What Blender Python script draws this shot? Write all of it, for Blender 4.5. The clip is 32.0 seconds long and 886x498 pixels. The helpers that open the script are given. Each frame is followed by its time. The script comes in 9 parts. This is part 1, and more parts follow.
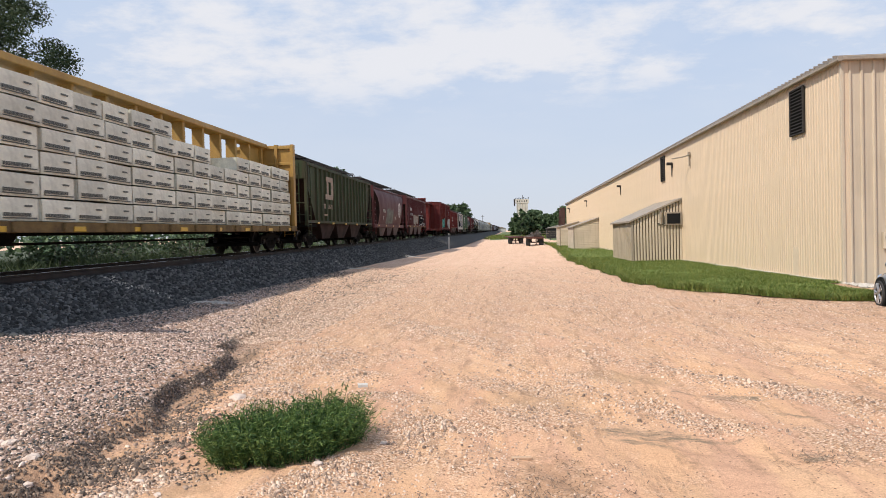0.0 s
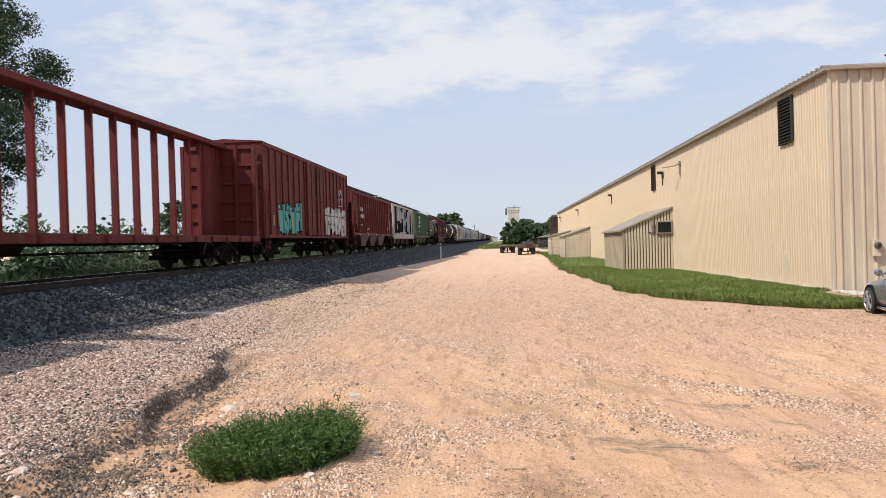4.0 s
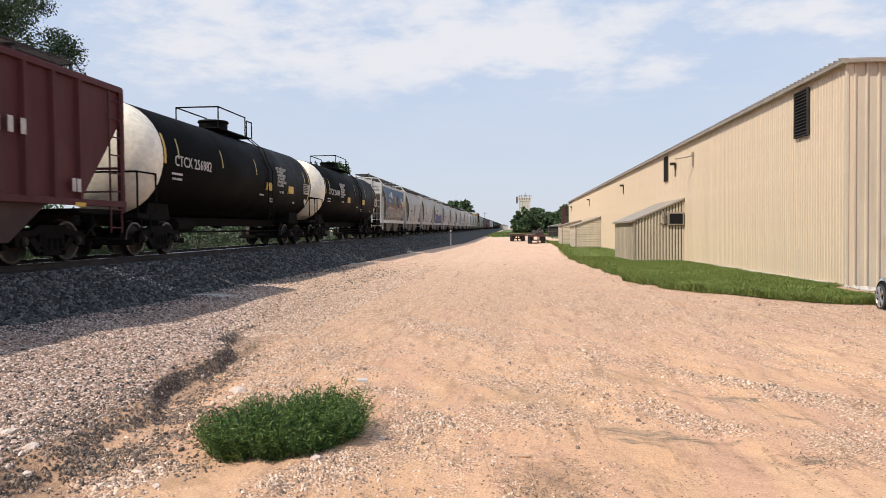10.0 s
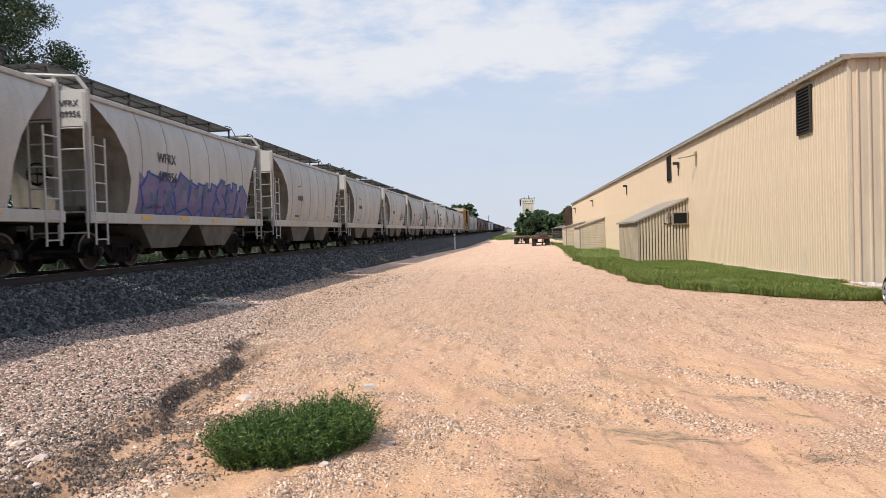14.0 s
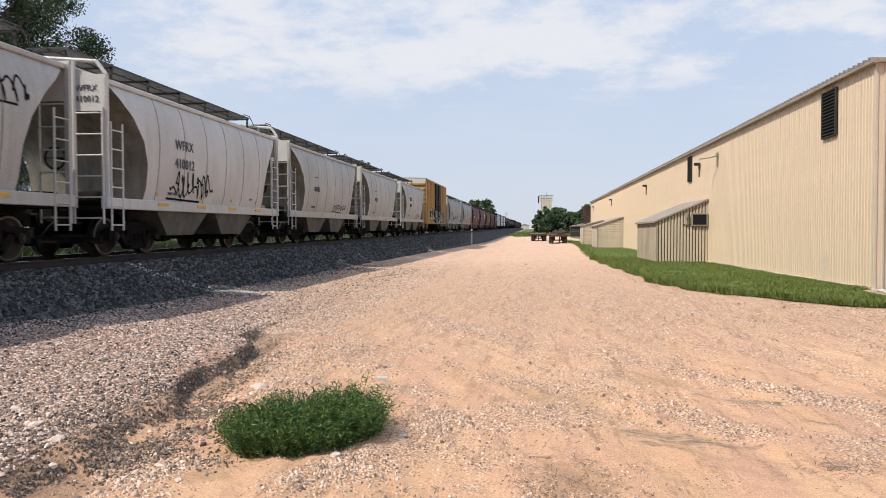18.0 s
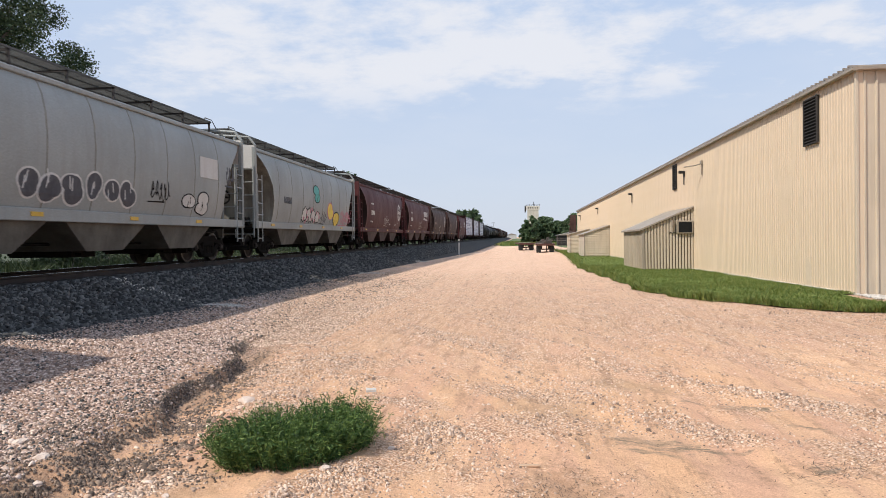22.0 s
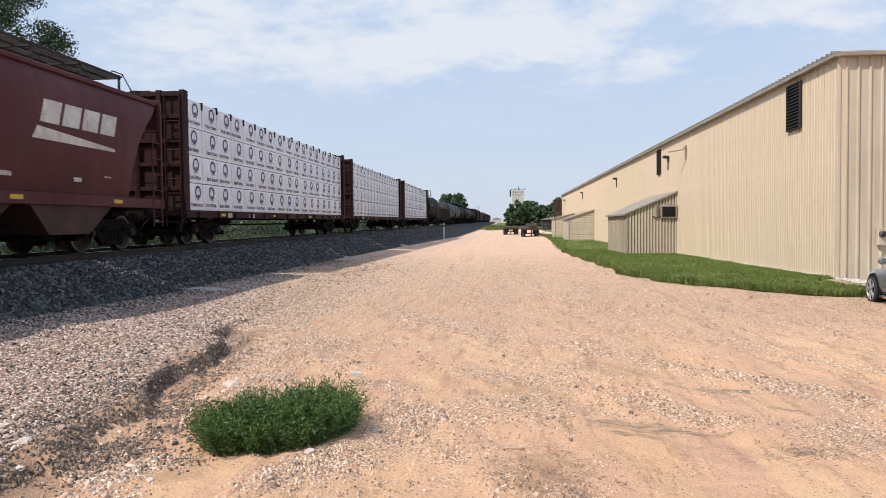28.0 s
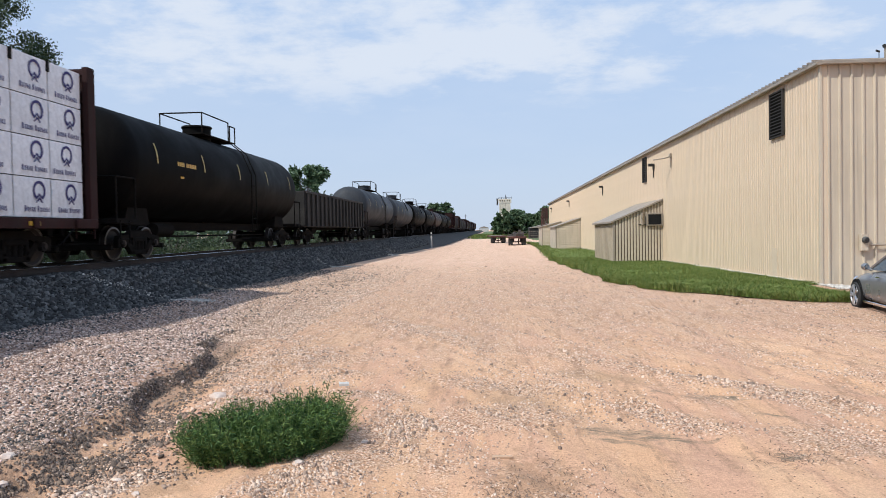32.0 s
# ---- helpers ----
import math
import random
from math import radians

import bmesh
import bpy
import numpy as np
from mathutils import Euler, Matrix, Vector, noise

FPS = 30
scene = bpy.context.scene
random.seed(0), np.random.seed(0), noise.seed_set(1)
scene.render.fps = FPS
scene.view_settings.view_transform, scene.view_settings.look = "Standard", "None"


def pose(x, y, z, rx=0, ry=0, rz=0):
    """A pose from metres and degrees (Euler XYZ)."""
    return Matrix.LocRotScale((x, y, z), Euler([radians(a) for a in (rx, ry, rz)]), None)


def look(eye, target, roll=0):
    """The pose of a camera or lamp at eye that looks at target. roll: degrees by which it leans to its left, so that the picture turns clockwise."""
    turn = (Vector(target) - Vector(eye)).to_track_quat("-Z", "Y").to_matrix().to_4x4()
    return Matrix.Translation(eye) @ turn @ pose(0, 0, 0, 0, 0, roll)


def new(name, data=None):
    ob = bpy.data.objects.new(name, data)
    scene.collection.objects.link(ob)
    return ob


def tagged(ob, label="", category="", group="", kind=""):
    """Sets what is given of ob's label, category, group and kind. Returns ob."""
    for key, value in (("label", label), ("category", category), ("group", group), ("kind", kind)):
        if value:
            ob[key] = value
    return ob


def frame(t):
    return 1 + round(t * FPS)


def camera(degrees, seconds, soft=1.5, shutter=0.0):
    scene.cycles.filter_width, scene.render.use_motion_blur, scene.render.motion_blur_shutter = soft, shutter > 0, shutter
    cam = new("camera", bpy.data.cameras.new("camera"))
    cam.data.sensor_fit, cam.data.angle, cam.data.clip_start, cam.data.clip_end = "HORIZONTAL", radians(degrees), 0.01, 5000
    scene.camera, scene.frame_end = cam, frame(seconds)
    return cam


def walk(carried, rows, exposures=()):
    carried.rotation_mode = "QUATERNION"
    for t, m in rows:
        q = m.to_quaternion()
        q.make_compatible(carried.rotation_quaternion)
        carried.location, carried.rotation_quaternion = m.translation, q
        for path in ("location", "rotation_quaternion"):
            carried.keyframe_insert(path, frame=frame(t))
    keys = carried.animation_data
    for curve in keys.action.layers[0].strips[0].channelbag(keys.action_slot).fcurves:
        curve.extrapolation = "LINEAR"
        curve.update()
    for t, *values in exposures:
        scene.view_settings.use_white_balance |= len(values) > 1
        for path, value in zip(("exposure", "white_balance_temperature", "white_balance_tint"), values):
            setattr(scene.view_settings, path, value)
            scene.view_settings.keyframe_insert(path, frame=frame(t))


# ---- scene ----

EYE = 1.72
SPEED = 18.0        # the train's speed, metres a second
TRACK_X = -10.68    # middle of the track
RAIL_Z = 1.05       # top of the rails
SECONDS = 32.0

# the hand-held camera stands in one spot and sways a little: seconds, then its turn in degrees
ROWS = (
    (0, 88.598, 1.398, 5.131),
    (0.5, 88.583, 1.503, 5.012),
    (1, 88.707, 1.486, 4.537),
    (1.5, 88.786, 1.429, 4.055),
    (2, 88.765, 1.458, 3.860),
    (2.5, 88.757, 1.516, 4.102),
    (3, 88.894, 1.572, 4.418),
    (3.5, 89.129, 1.641, 4.480),
    (5.5, 89.674, 1.445, 4.559),
    (6, 89.645, 1.409, 4.776),
    (6.5, 89.388, 1.310, 5.044),
    (7, 89.173, 1.350, 5.198),
    (7.5, 89.044, 1.391, 5.262),
    (8, 88.962, 1.359, 5.235),
    (8.5, 88.801, 1.297, 5.158),
    (9, 88.524, 1.083, 5.083),
    (9.5, 88.339, 0.753, 5.162),
    (10, 88.316, 0.469, 5.291),
    (10.5, 88.280, 0.269, 5.297),
    (11, 88.169, 0.154, 5.112),
    (11.5, 88.145, 0.211, 4.834),
    (12, 88.288, 0.456, 4.789),
    (12.5, 88.515, 0.632, 5.058),
    (13, 88.633, 0.834, 5.394),
    (13.5, 88.584, 1.101, 5.544),
    (14, 88.647, 1.581, 5.605),
    (14.5, 88.758, 1.896, 5.721),
    (16.5, 88.292, 0.683, 6.561),
    (17, 88.340, 0.459, 6.795),
    (17.5, 88.267, 0.182, 6.920),
    (18, 88.248, 0.025, 6.982),
    (18.5, 88.379, 0.112, 6.975),
    (19, 88.566, 0.291, 6.820),
    (19.5, 88.656, 0.415, 6.528),
    (20, 88.746, 0.568, 6.237),
    (20.5, 88.916, 0.790, 6.094),
    (21, 89.070, 0.852, 6.058),
    (21.5, 89.138, 0.815, 5.975),
    (22, 89.071, 0.687, 5.964),
    (22.5, 88.882, 0.570, 5.914),
    (23, 88.680, 0.726, 5.712),
    (23.5, 88.558, 0.971, 5.330),
    (24, 88.545, 1.022, 5.075),
    (24.5, 88.610, 0.976, 5.104),
    (25, 88.643, 0.980, 5.316),
    (25.5, 88.607, 1.123, 5.446),
    (27.5, 88.216, 0.717, 5.134),
    (28, 87.773, 0.539, 4.760),
    (28.5, 87.699, 0.569, 4.378),
    (29, 87.889, 0.547, 4.012),
    (29.5, 88.041, 0.580, 3.625),
    (30, 88.136, 0.701, 3.325),
    (30.5, 88.280, 0.764, 3.247),
    (31, 88.354, 0.763, 3.344),
    (31.5, 88.324, 0.725, 3.571),
    (32, 88.488, 0.948, 3.743),
)

cam = camera(63.70, SECONDS, soft=0.75, shutter=0.1)
walk(cam, [(t, pose(0, 0, EYE, rx, ry, rz)) for t, rx, ry, rz in ROWS],
     exposures=[(0, 0.06, 6550, 10), (18, 0.06, 6500, 10), (25, 0.06, 6350, 9), (28.5, 0.05, 6250, 8), (30, 0.0, 6080, 8), (31, -0.02, 5950, 7), (32, -0.02, 5920, 7)])

# ---- world, sun ----
SUN_AWAY = Vector((0.80, 0.60, 0.0))        # the way the shadows fall
SUN_UP = radians(49.5)
world = bpy.data.worlds.new("sky")
scene.world = world
world.use_nodes = True
wt = world.node_tree
wt.nodes.clear()
w_out = wt.nodes.new("ShaderNodeOutputWorld")
w_bg = wt.nodes.new("ShaderNodeBackground")
w_sky = wt.nodes.new("ShaderNodeTexSky")
w_sky.sky_type, w_sky.sun_disc = "NISHITA", False
w_sky.sun_elevation = SUN_UP
w_sky.sun_rotation = math.atan2(-SUN_AWAY.x, -SUN_AWAY.y)
w_sky.air_density, w_sky.dust_density, w_sky.ozone_density = 1.0, 1.0, 2.0
w_tc = wt.nodes.new("ShaderNodeTexCoord")
w_sep = wt.nodes.new("ShaderNodeSeparateXYZ")
wt.links.new(w_tc.outputs["Generated"], w_sep.inputs["Vector"])


def sky_math(kind, a, b):
    n = wt.nodes.new("ShaderNodeMath")
    n.operation = kind
    for i, v in enumerate((a, b)):
        if isinstance(v, (int, float)):
            n.inputs[i].default_value = v
        else:
            wt.links.new(v, n.inputs[i])
    return n.outputs[0]


# a flat layer of broken fair-weather cloud overhead, drawn together towards the horizon
lift = sky_math("ADD", sky_math("MAXIMUM", w_sep.outputs["Z"], 0.0), 0.16)
w_plane = wt.nodes.new("ShaderNodeCombineXYZ")
wt.links.new(sky_math("DIVIDE", w_sep.outputs["X"], lift), w_plane.inputs["X"])
wt.links.new(sky_math("DIVIDE", w_sep.outputs["Y"], lift), w_plane.inputs["Y"])


def sky_noise(scale, detail, rough):
    n = wt.nodes.new("ShaderNodeTexNoise")
    n.inputs["Scale"].default_value, n.inputs["Detail"].default_value, n.inputs["Roughness"].default_value = scale, detail, rough
    wt.links.new(w_plane.outputs["Vector"], n.inputs["Vector"])
    return n.outputs["Fac"]


def sky_range(value, a, b, c, d):
    n = wt.nodes.new("ShaderNodeMapRange")
    n.interpolation_type = "SMOOTHSTEP"
    for i, v in enumerate((a, b, c, d)):
        n.inputs[i + 1].default_value = v
    wt.links.new(value, n.inputs[0])
    return n.outputs[0]


# banks of cloud: where they stand (across and up, per unit ahead), their half sizes and weight
ahead = sky_math("MAXIMUM", w_sep.outputs["Y"], 0.15)
across, up_ = sky_math("DIVIDE", w_sep.outputs["X"], ahead), sky_math("DIVIDE", w_sep.outputs["Z"], ahead)
puffs = sky_math("ADD", sky_math("MULTIPLY", sky_noise(2.0, 3, 0.5), 0.55), sky_math("MULTIPLY", sky_noise(6.5, 6, 0.62), 0.45))
bank_sum = 0.0
for bx, bz, sx, sz, k in ((0.02, 0.275, 0.17, 0.055, 0.17), (0.08, 0.245, 0.06, 0.025, 0.12), (-0.36, 0.28, 0.26, 0.07, 0.16), (-0.20, 0.225, 0.22, 0.035, 0.12), (0.205, 0.212, 0.035, 0.016, 0.12),
                          (0.38, 0.285, 0.12, 0.022, 0.13), (0.46, 0.262, 0.06, 0.016, 0.09)):
    du = sky_math("DIVIDE", sky_math("SUBTRACT", across, bx), sx)
    dv = sky_math("DIVIDE", sky_math("SUBTRACT", up_, bz), sz)
    far2 = sky_math("ADD", sky_math("MULTIPLY", du, du), sky_math("MULTIPLY", dv, dv))
    bank_sum = sky_math("ADD", bank_sum, sky_math("MULTIPLY", sky_math("POWER", 2.0, sky_math("MULTIPLY", far2, -1.2)), k))
cloud = sky_math("MULTIPLY", sky_range(sky_math("ADD", puffs, bank_sum), 0.49, 0.72, 0.0, 0.92), sky_range(w_sep.outputs["Z"], 0.13, 0.22, 0.0, 1.0))
# thin veil between the banks
veil = sky_math("MULTIPLY", sky_range(sky_noise(1.1, 4, 0.55), 0.35, 0.7, 0.0, 0.28), sky_range(w_sep.outputs["Z"], 0.05, 0.3, 0.2, 1.0))
cover = sky_math("MAXIMUM", cloud, veil)
w_air = wt.nodes.new("ShaderNodeValToRGB")
w_air.color_ramp.elements[0].position, w_air.color_ramp.elements[1].position = 0.0, 0.42
w_air.color_ramp.elements[0].color, w_air.color_ramp.elements[1].color = (6.25, 6.75, 7.75, 1), (4.65, 6.05, 8.4, 1)
wt.links.new(w_sep.outputs["Z"], w_air.inputs["Fac"])
w_haze = wt.nodes.new("ShaderNodeMixRGB")
w_haze.inputs["Fac"].default_value = 0.86
wt.links.new(w_sky.outputs["Color"], w_haze.inputs["Color1"])
wt.links.new(w_air.outputs["Color"], w_haze.inputs["Color2"])
w_mix = wt.nodes.new("ShaderNodeMixRGB")
w_mix.inputs["Color2"].default_value = (7.6, 7.68, 8.1, 1)
w_bg.inputs["Strength"].default_value = 0.105
wt.links.new(cover, w_mix.inputs["Fac"])
wt.links.new(w_haze.outputs["Color"], w_mix.inputs["Color1"])
wt.links.new(w_mix.outputs["Color"], w_bg.inputs["Color"])
wt.links.new(w_bg.outputs["Background"], w_out.inputs["Surface"])

sun_data = bpy.data.lights.new("sun", "SUN")
sun_data.energy, sun_data.angle, sun_data.color = 4.4, radians(0.6), (1.0, 0.93, 0.82)
sun = new("sun", sun_data)
sun.matrix_world = look((0, 0, 60), Vector((0, 0, 60)) + SUN_AWAY.normalized() * math.cos(SUN_UP) - Vector((0, 0, math.sin(SUN_UP))))

# ---- materials ----
def node(nt, kind, **inputs):
    n = nt.nodes.new(kind)
    for key, value in inputs.items():
        n.inputs[key.replace("_", " ")].default_value = value
    return n


def rgba(c):
    return (c[0], c[1], c[2], 1.0)


def mat(name, c1, c2=None, rough=0.7, metal=0.0, scale=1.5, fine=30.0, bump=0.15, grime=None, grime_at=0.55, grime_amount=0.6, streak=False, vary=0.0, coords="Object"):
    """A painted or natural surface: two colours in soft patches, fine grain, optional grime in blotches or runs down the face."""
    m = bpy.data.materials.new(name)
    m.use_nodes = True
    nt = m.node_tree
    bsdf = nt.nodes["Principled BSDF"]
    bsdf.inputs["Roughness"].default_value, bsdf.inputs["Metallic"].default_value = rough, metal
    c2 = c2 or tuple(0.8 * v for v in c1)
    tc = nt.nodes.new("ShaderNodeTexCoord")
    src = tc.outputs[coords]
    n1 = node(nt, "ShaderNodeTexNoise", Scale=scale, Detail=5.0, Roughness=0.6)
    n2 = node(nt, "ShaderNodeTexNoise", Scale=fine, Detail=3.0, Roughness=0.6)
    nt.links.new(src, n1.inputs["Vector"])
    nt.links.new(src, n2.inputs["Vector"])
    r1 = nt.nodes.new("ShaderNodeValToRGB")
    r1.color_ramp.elements[0].position, r1.color_ramp.elements[1].position = 0.35, 0.68
    r1.color_ramp.elements[0].color, r1.color_ramp.elements[1].color = rgba(c1), rgba(c2)
    nt.links.new(n1.outputs["Fac"], r1.inputs["Fac"])
    colour = r1.outputs["Color"]
    grain = node(nt, "ShaderNodeMapRange", From_Min=0.3, From_Max=0.7, To_Min=0.86, To_Max=1.12)
    nt.links.new(n2.outputs["Fac"], grain.inputs["Value"])
    mul = nt.nodes.new("ShaderNodeMixRGB")
    mul.blend_type = "MULTIPLY"
    mul.inputs["Fac"].default_value = 1.0
    nt.links.new(colour, mul.inputs["Color1"])
    nt.links.new(grain.outputs["Result"], mul.inputs["Color2"])
    colour = mul.outputs["Color"]
    if grime:
        g = node(nt, "ShaderNodeTexNoise", Scale=1.0, Detail=6.0, Roughness=0.65)
        mp = nt.nodes.new("ShaderNodeMapping")
        mp.inputs["Scale"].default_value = (4.0, 4.0, 0.35) if streak else (1.3, 1.3, 1.3)
        mp.inputs["Location"].default_value = (3.1, 7.7, 1.3)
        nt.links.new(src, mp.inputs["Vector"])
        nt.links.new(mp.outputs["Vector"], g.inputs["Vector"])
        mr = node(nt, "ShaderNodeMapRange", From_Min=grime_at - 0.12, From_Max=grime_at + 0.15, To_Min=0.0, To_Max=grime_amount)
        nt.links.new(g.outputs["Fac"], mr.inputs["Value"])
        gm = nt.nodes.new("ShaderNodeMixRGB")
        gm.inputs["Color2"].default_value = rgba(grime)
        nt.links.new(mr.outputs["Result"], gm.inputs["Fac"])
        nt.links.new(colour, gm.inputs["Color1"])
        colour = gm.outputs["Color"]
    if vary:
        oi = nt.nodes.new("ShaderNodeObjectInfo")
        vr = node(nt, "ShaderNodeMapRange", To_Min=1 - vary, To_Max=1 + vary)
        nt.links.new(oi.outputs["Random"], vr.inputs["Value"])
        vm = nt.nodes.new("ShaderNodeMixRGB")
        vm.blend_type = "MULTIPLY"
        vm.inputs["Fac"].default_value = 1.0
        nt.links.new(colour, vm.inputs["Color1"])
        nt.links.new(vr.outputs["Result"], vm.inputs["Color2"])
        colour = vm.outputs["Color"]
    nt.links.new(colour, bsdf.inputs["Base Color"])
    rr = node(nt, "ShaderNodeMapRange", From_Min=0.3, From_Max=0.7, To_Min=max(0.02, rough - 0.1), To_Max=min(1.0, rough + 0.1))
    nt.links.new(n1.outputs["Fac"], rr.inputs["Value"])
    nt.links.new(rr.outputs["Result"], bsdf.inputs["Roughness"])
    if bump:
        bp = node(nt, "ShaderNodeBump", Strength=bump, Distance=0.01)
        nt.links.new(n2.outputs["Fac"], bp.inputs["Height"])
        nt.links.new(bp.outputs["Normal"], bsdf.inputs["Normal"])
    return m


def island_mat(name, c1, c2, c3, rough=0.8, bump=0.3, fine=60.0):
    """Loose pieces in one mesh, each with a shade of its own."""
    m = bpy.data.materials.new(name)
    m.use_nodes = True
    nt = m.node_tree
    bsdf = nt.nodes["Principled BSDF"]
    bsdf.inputs["Roughness"].default_value = rough
    geo = nt.nodes.new("ShaderNodeNewGeometry")
    r1 = nt.nodes.new("ShaderNodeValToRGB")
    r1.color_ramp.elements[0].color, r1.color_ramp.elements[1].color = rgba(c1), rgba(c3)
    r1.color_ramp.elements.new(0.5).color = rgba(c2)
    nt.links.new(geo.outputs["Random Per Island"], r1.inputs["Fac"])
    nt.links.new(r1.outputs["Color"], bsdf.inputs["Base Color"])
    if bump:
        n2 = node(nt, "ShaderNodeTexNoise", Scale=fine, Detail=3.0)
        bp = node(nt, "ShaderNodeBump", Strength=bump, Distance=0.01)
        tc = nt.nodes.new("ShaderNodeTexCoord")
        nt.links.new(tc.outputs["Object"], n2.inputs["Vector"])
        nt.links.new(n2.outputs["Fac"], bp.inputs["Height"])
        nt.links.new(bp.outputs["Normal"], bsdf.inputs["Normal"])
    return m


# gravel banks that wheels have pushed up: middle x, y, half length, half width, turn, thickness of stone, rise
BANKS = ((-0.9, 11.6, 2.0, 0.30, -52, 0.8, 0.02), (0.95, 9.5, 0.8, 0.2, -44, 0.8, 0.02), (2.45, 7.95, 1.35, 0.15, -44, 0.9, 0.025), (3.1, 7.2, 0.6, 0.28, -50, 1.2, 0.03),
         (2.75, 5.75, 0.42, 0.3, -60, 1.2, 0.02), (1.6, 6.45, 0.65, 0.14, -57, 0.9, 0.015), (0.0, 7.9, 0.75, 0.25, -36, 0.8, 0.015), (0.1, 6.5, 0.6, 0.35, -10, 0.9, 0.01),
         (-1.95, 9.55, 0.6, 0.25, 15, 0.9, 0.02), (-1.85, 8.45, 0.45, 0.17, -25, 1.2, 0.07), (-2.78, 8.75, 0.9, 0.22, 65, 0.9, 0.05), (-1.25, 4.95, 0.6, 0.22, 48, 1.3, 0.02),
         (-0.92, 5.95, 0.6, 0.2, 80, 1.0, 0.01), (-0.6, 6.35, 0.6, 0.14, -30, 0.8, 0.01), (-2.65, 4.8, 0.4, 0.14, 50, 1.0, 0.01), (-2.6, 7.35, 0.7, 0.26, 75, 1.0, 0.05), (-2.15, 6.75, 0.5, 0.2, 20, 0.8, 0.02), (-3.0, 9.6, 0.8, 0.3, 60, 1.0, 0.04), (-3.3, 11.0, 0.6, 0.3, 50, 0.9, 0.04),
         (-1.2, 7.3, 0.5, 0.16, -20, 0.6, 0.01), (-4.0, 12.6, 0.9, 0.3, 60, 0.7, 0.02))


def bank_at(x, y, which):
    """How much stone (5) or rise (6) the banks give at a place; x and y may be arrays."""
    total = 0.0 * x
    for b in BANKS:
        c, s_ = math.cos(radians(b[4])), math.sin(radians(b[4]))
        u, v = ((x - b[0]) * c + (y - b[1]) * s_) / b[2], ((y - b[1]) * c - (x - b[0]) * s_) / b[3]
        total = total + b[which] * np.exp(-(u * u * 0.8 + v * v * 0.55))
    return total


def ground_mat():
    """Pinkish clay road with crushed rock pressed into it; patches of bare sand, dark soil with painted shadow."""
    m = bpy.data.materials.new("clay_and_gravel")
    m.use_nodes = True
    nt = m.node_tree
    L = nt.links.new
    bsdf = nt.nodes["Principled BSDF"]
    bsdf.inputs["Roughness"].default_value = 0.95
    bsdf.inputs["Specular IOR Level"].default_value = 0.15
    tc = nt.nodes.new("ShaderNodeTexCoord")
    src = tc.outputs["Object"]

    def noise_tex(scale, detail=5.0, rough=0.6, stretch=None):
        n = node(nt, "ShaderNodeTexNoise", Scale=scale, Detail=detail, Roughness=rough)
        if stretch:
            mp = nt.nodes.new("ShaderNodeMapping")
            mp.inputs["Scale"].default_value = stretch
            mp.inputs["Rotation"].default_value = (0, 0, radians(-27))
            L(src, mp.inputs["Vector"])
            L(mp.outputs["Vector"], n.inputs["Vector"])
        else:
            L(src, n.inputs["Vector"])
        return n.outputs["Fac"]

    def ramp(value, a, b, ca, cb):
        r = nt.nodes.new("ShaderNodeValToRGB")
        r.color_ramp.elements[0].position, r.color_ramp.elements[1].position = a, b
        r.color_ramp.elements[0].color, r.color_ramp.elements[1].color = rgba(ca), rgba(cb)
        L(value, r.inputs["Fac"])
        return r.outputs["Color"]

    def blend(f, a, b, kind="MIX"):
        x = nt.nodes.new("ShaderNodeMixRGB")
        x.blend_type = kind
        for sock, v in (("Fac", f), ("Color1", a), ("Color2", b)):
            if isinstance(v, (int, float)):
                x.inputs[sock].default_value = v if sock == "Fac" else (v, v, v, 1)
            elif isinstance(v, tuple):
                x.inputs[sock].default_value = rgba(v)
            else:
                L(v, x.inputs[sock])
        return x.outputs["Color"]

    def spot(cx, cy, rx, ry, turn, ragged=0.5, at=0.75):
        """A patch of its own shape: an oval with a torn edge."""
        mp = nt.nodes.new("ShaderNodeMapping")
        mp.vector_type = "TEXTURE"
        mp.inputs["Location"].default_value = (cx, cy, 0)
        mp.inputs["Rotation"].default_value = (0, 0, radians(turn))
        mp.inputs["Scale"].default_value = (rx, ry, 1)
        L(src, mp.inputs["Vector"])
        flat_xy = nt.nodes.new("ShaderNodeVectorMath")
        flat_xy.operation = "MULTIPLY"
        flat_xy.inputs[1].default_value = (1, 1, 0)
        L(mp.outputs["Vector"], flat_xy.inputs[0])
        ln = nt.nodes.new("ShaderNodeVectorMath")
        ln.operation = "LENGTH"
        L(flat_xy.outputs["Vector"], ln.inputs[0])
        edge = nt.nodes.new("ShaderNodeMath")
        edge.operation = "MULTIPLY_ADD"
        edge.inputs[1].default_value = ragged * 3.0
        L(torn, edge.inputs[0])
        L(ln.outputs["Value"], edge.inputs[2])
        mr = node(nt, "ShaderNodeMapRange", From_Min=at + ragged * 1.5 - 0.15, From_Max=at + ragged * 1.5 + 0.25, To_Min=1.0, To_Max=0.0)
        L(edge.outputs[0], mr.inputs["Value"])
        return mr.outputs["Result"]

    def times(a, b):
        x = nt.nodes.new("ShaderNodeMath")
        x.operation = "MULTIPLY"
        for i, v in enumerate((a, b)):
            if isinstance(v, (int, float)):
                x.inputs[i].default_value = v
            else:
                L(v, x.inputs[i])
        return x.outputs[0]

    torn = noise_tex(9.0, 6.0, 0.72)
    clay = ramp(noise_tex(0.7), 0.3, 0.7, (0.62, 0.365, 0.215), (0.66, 0.42, 0.265))
    tracks = ramp(noise_tex(1.0, 5.0, 0.6, (1.9, 0.22, 1.0)), 0.44, 0.60, (0.0, 0.0, 0.0), (1.0, 1.0, 1.0))
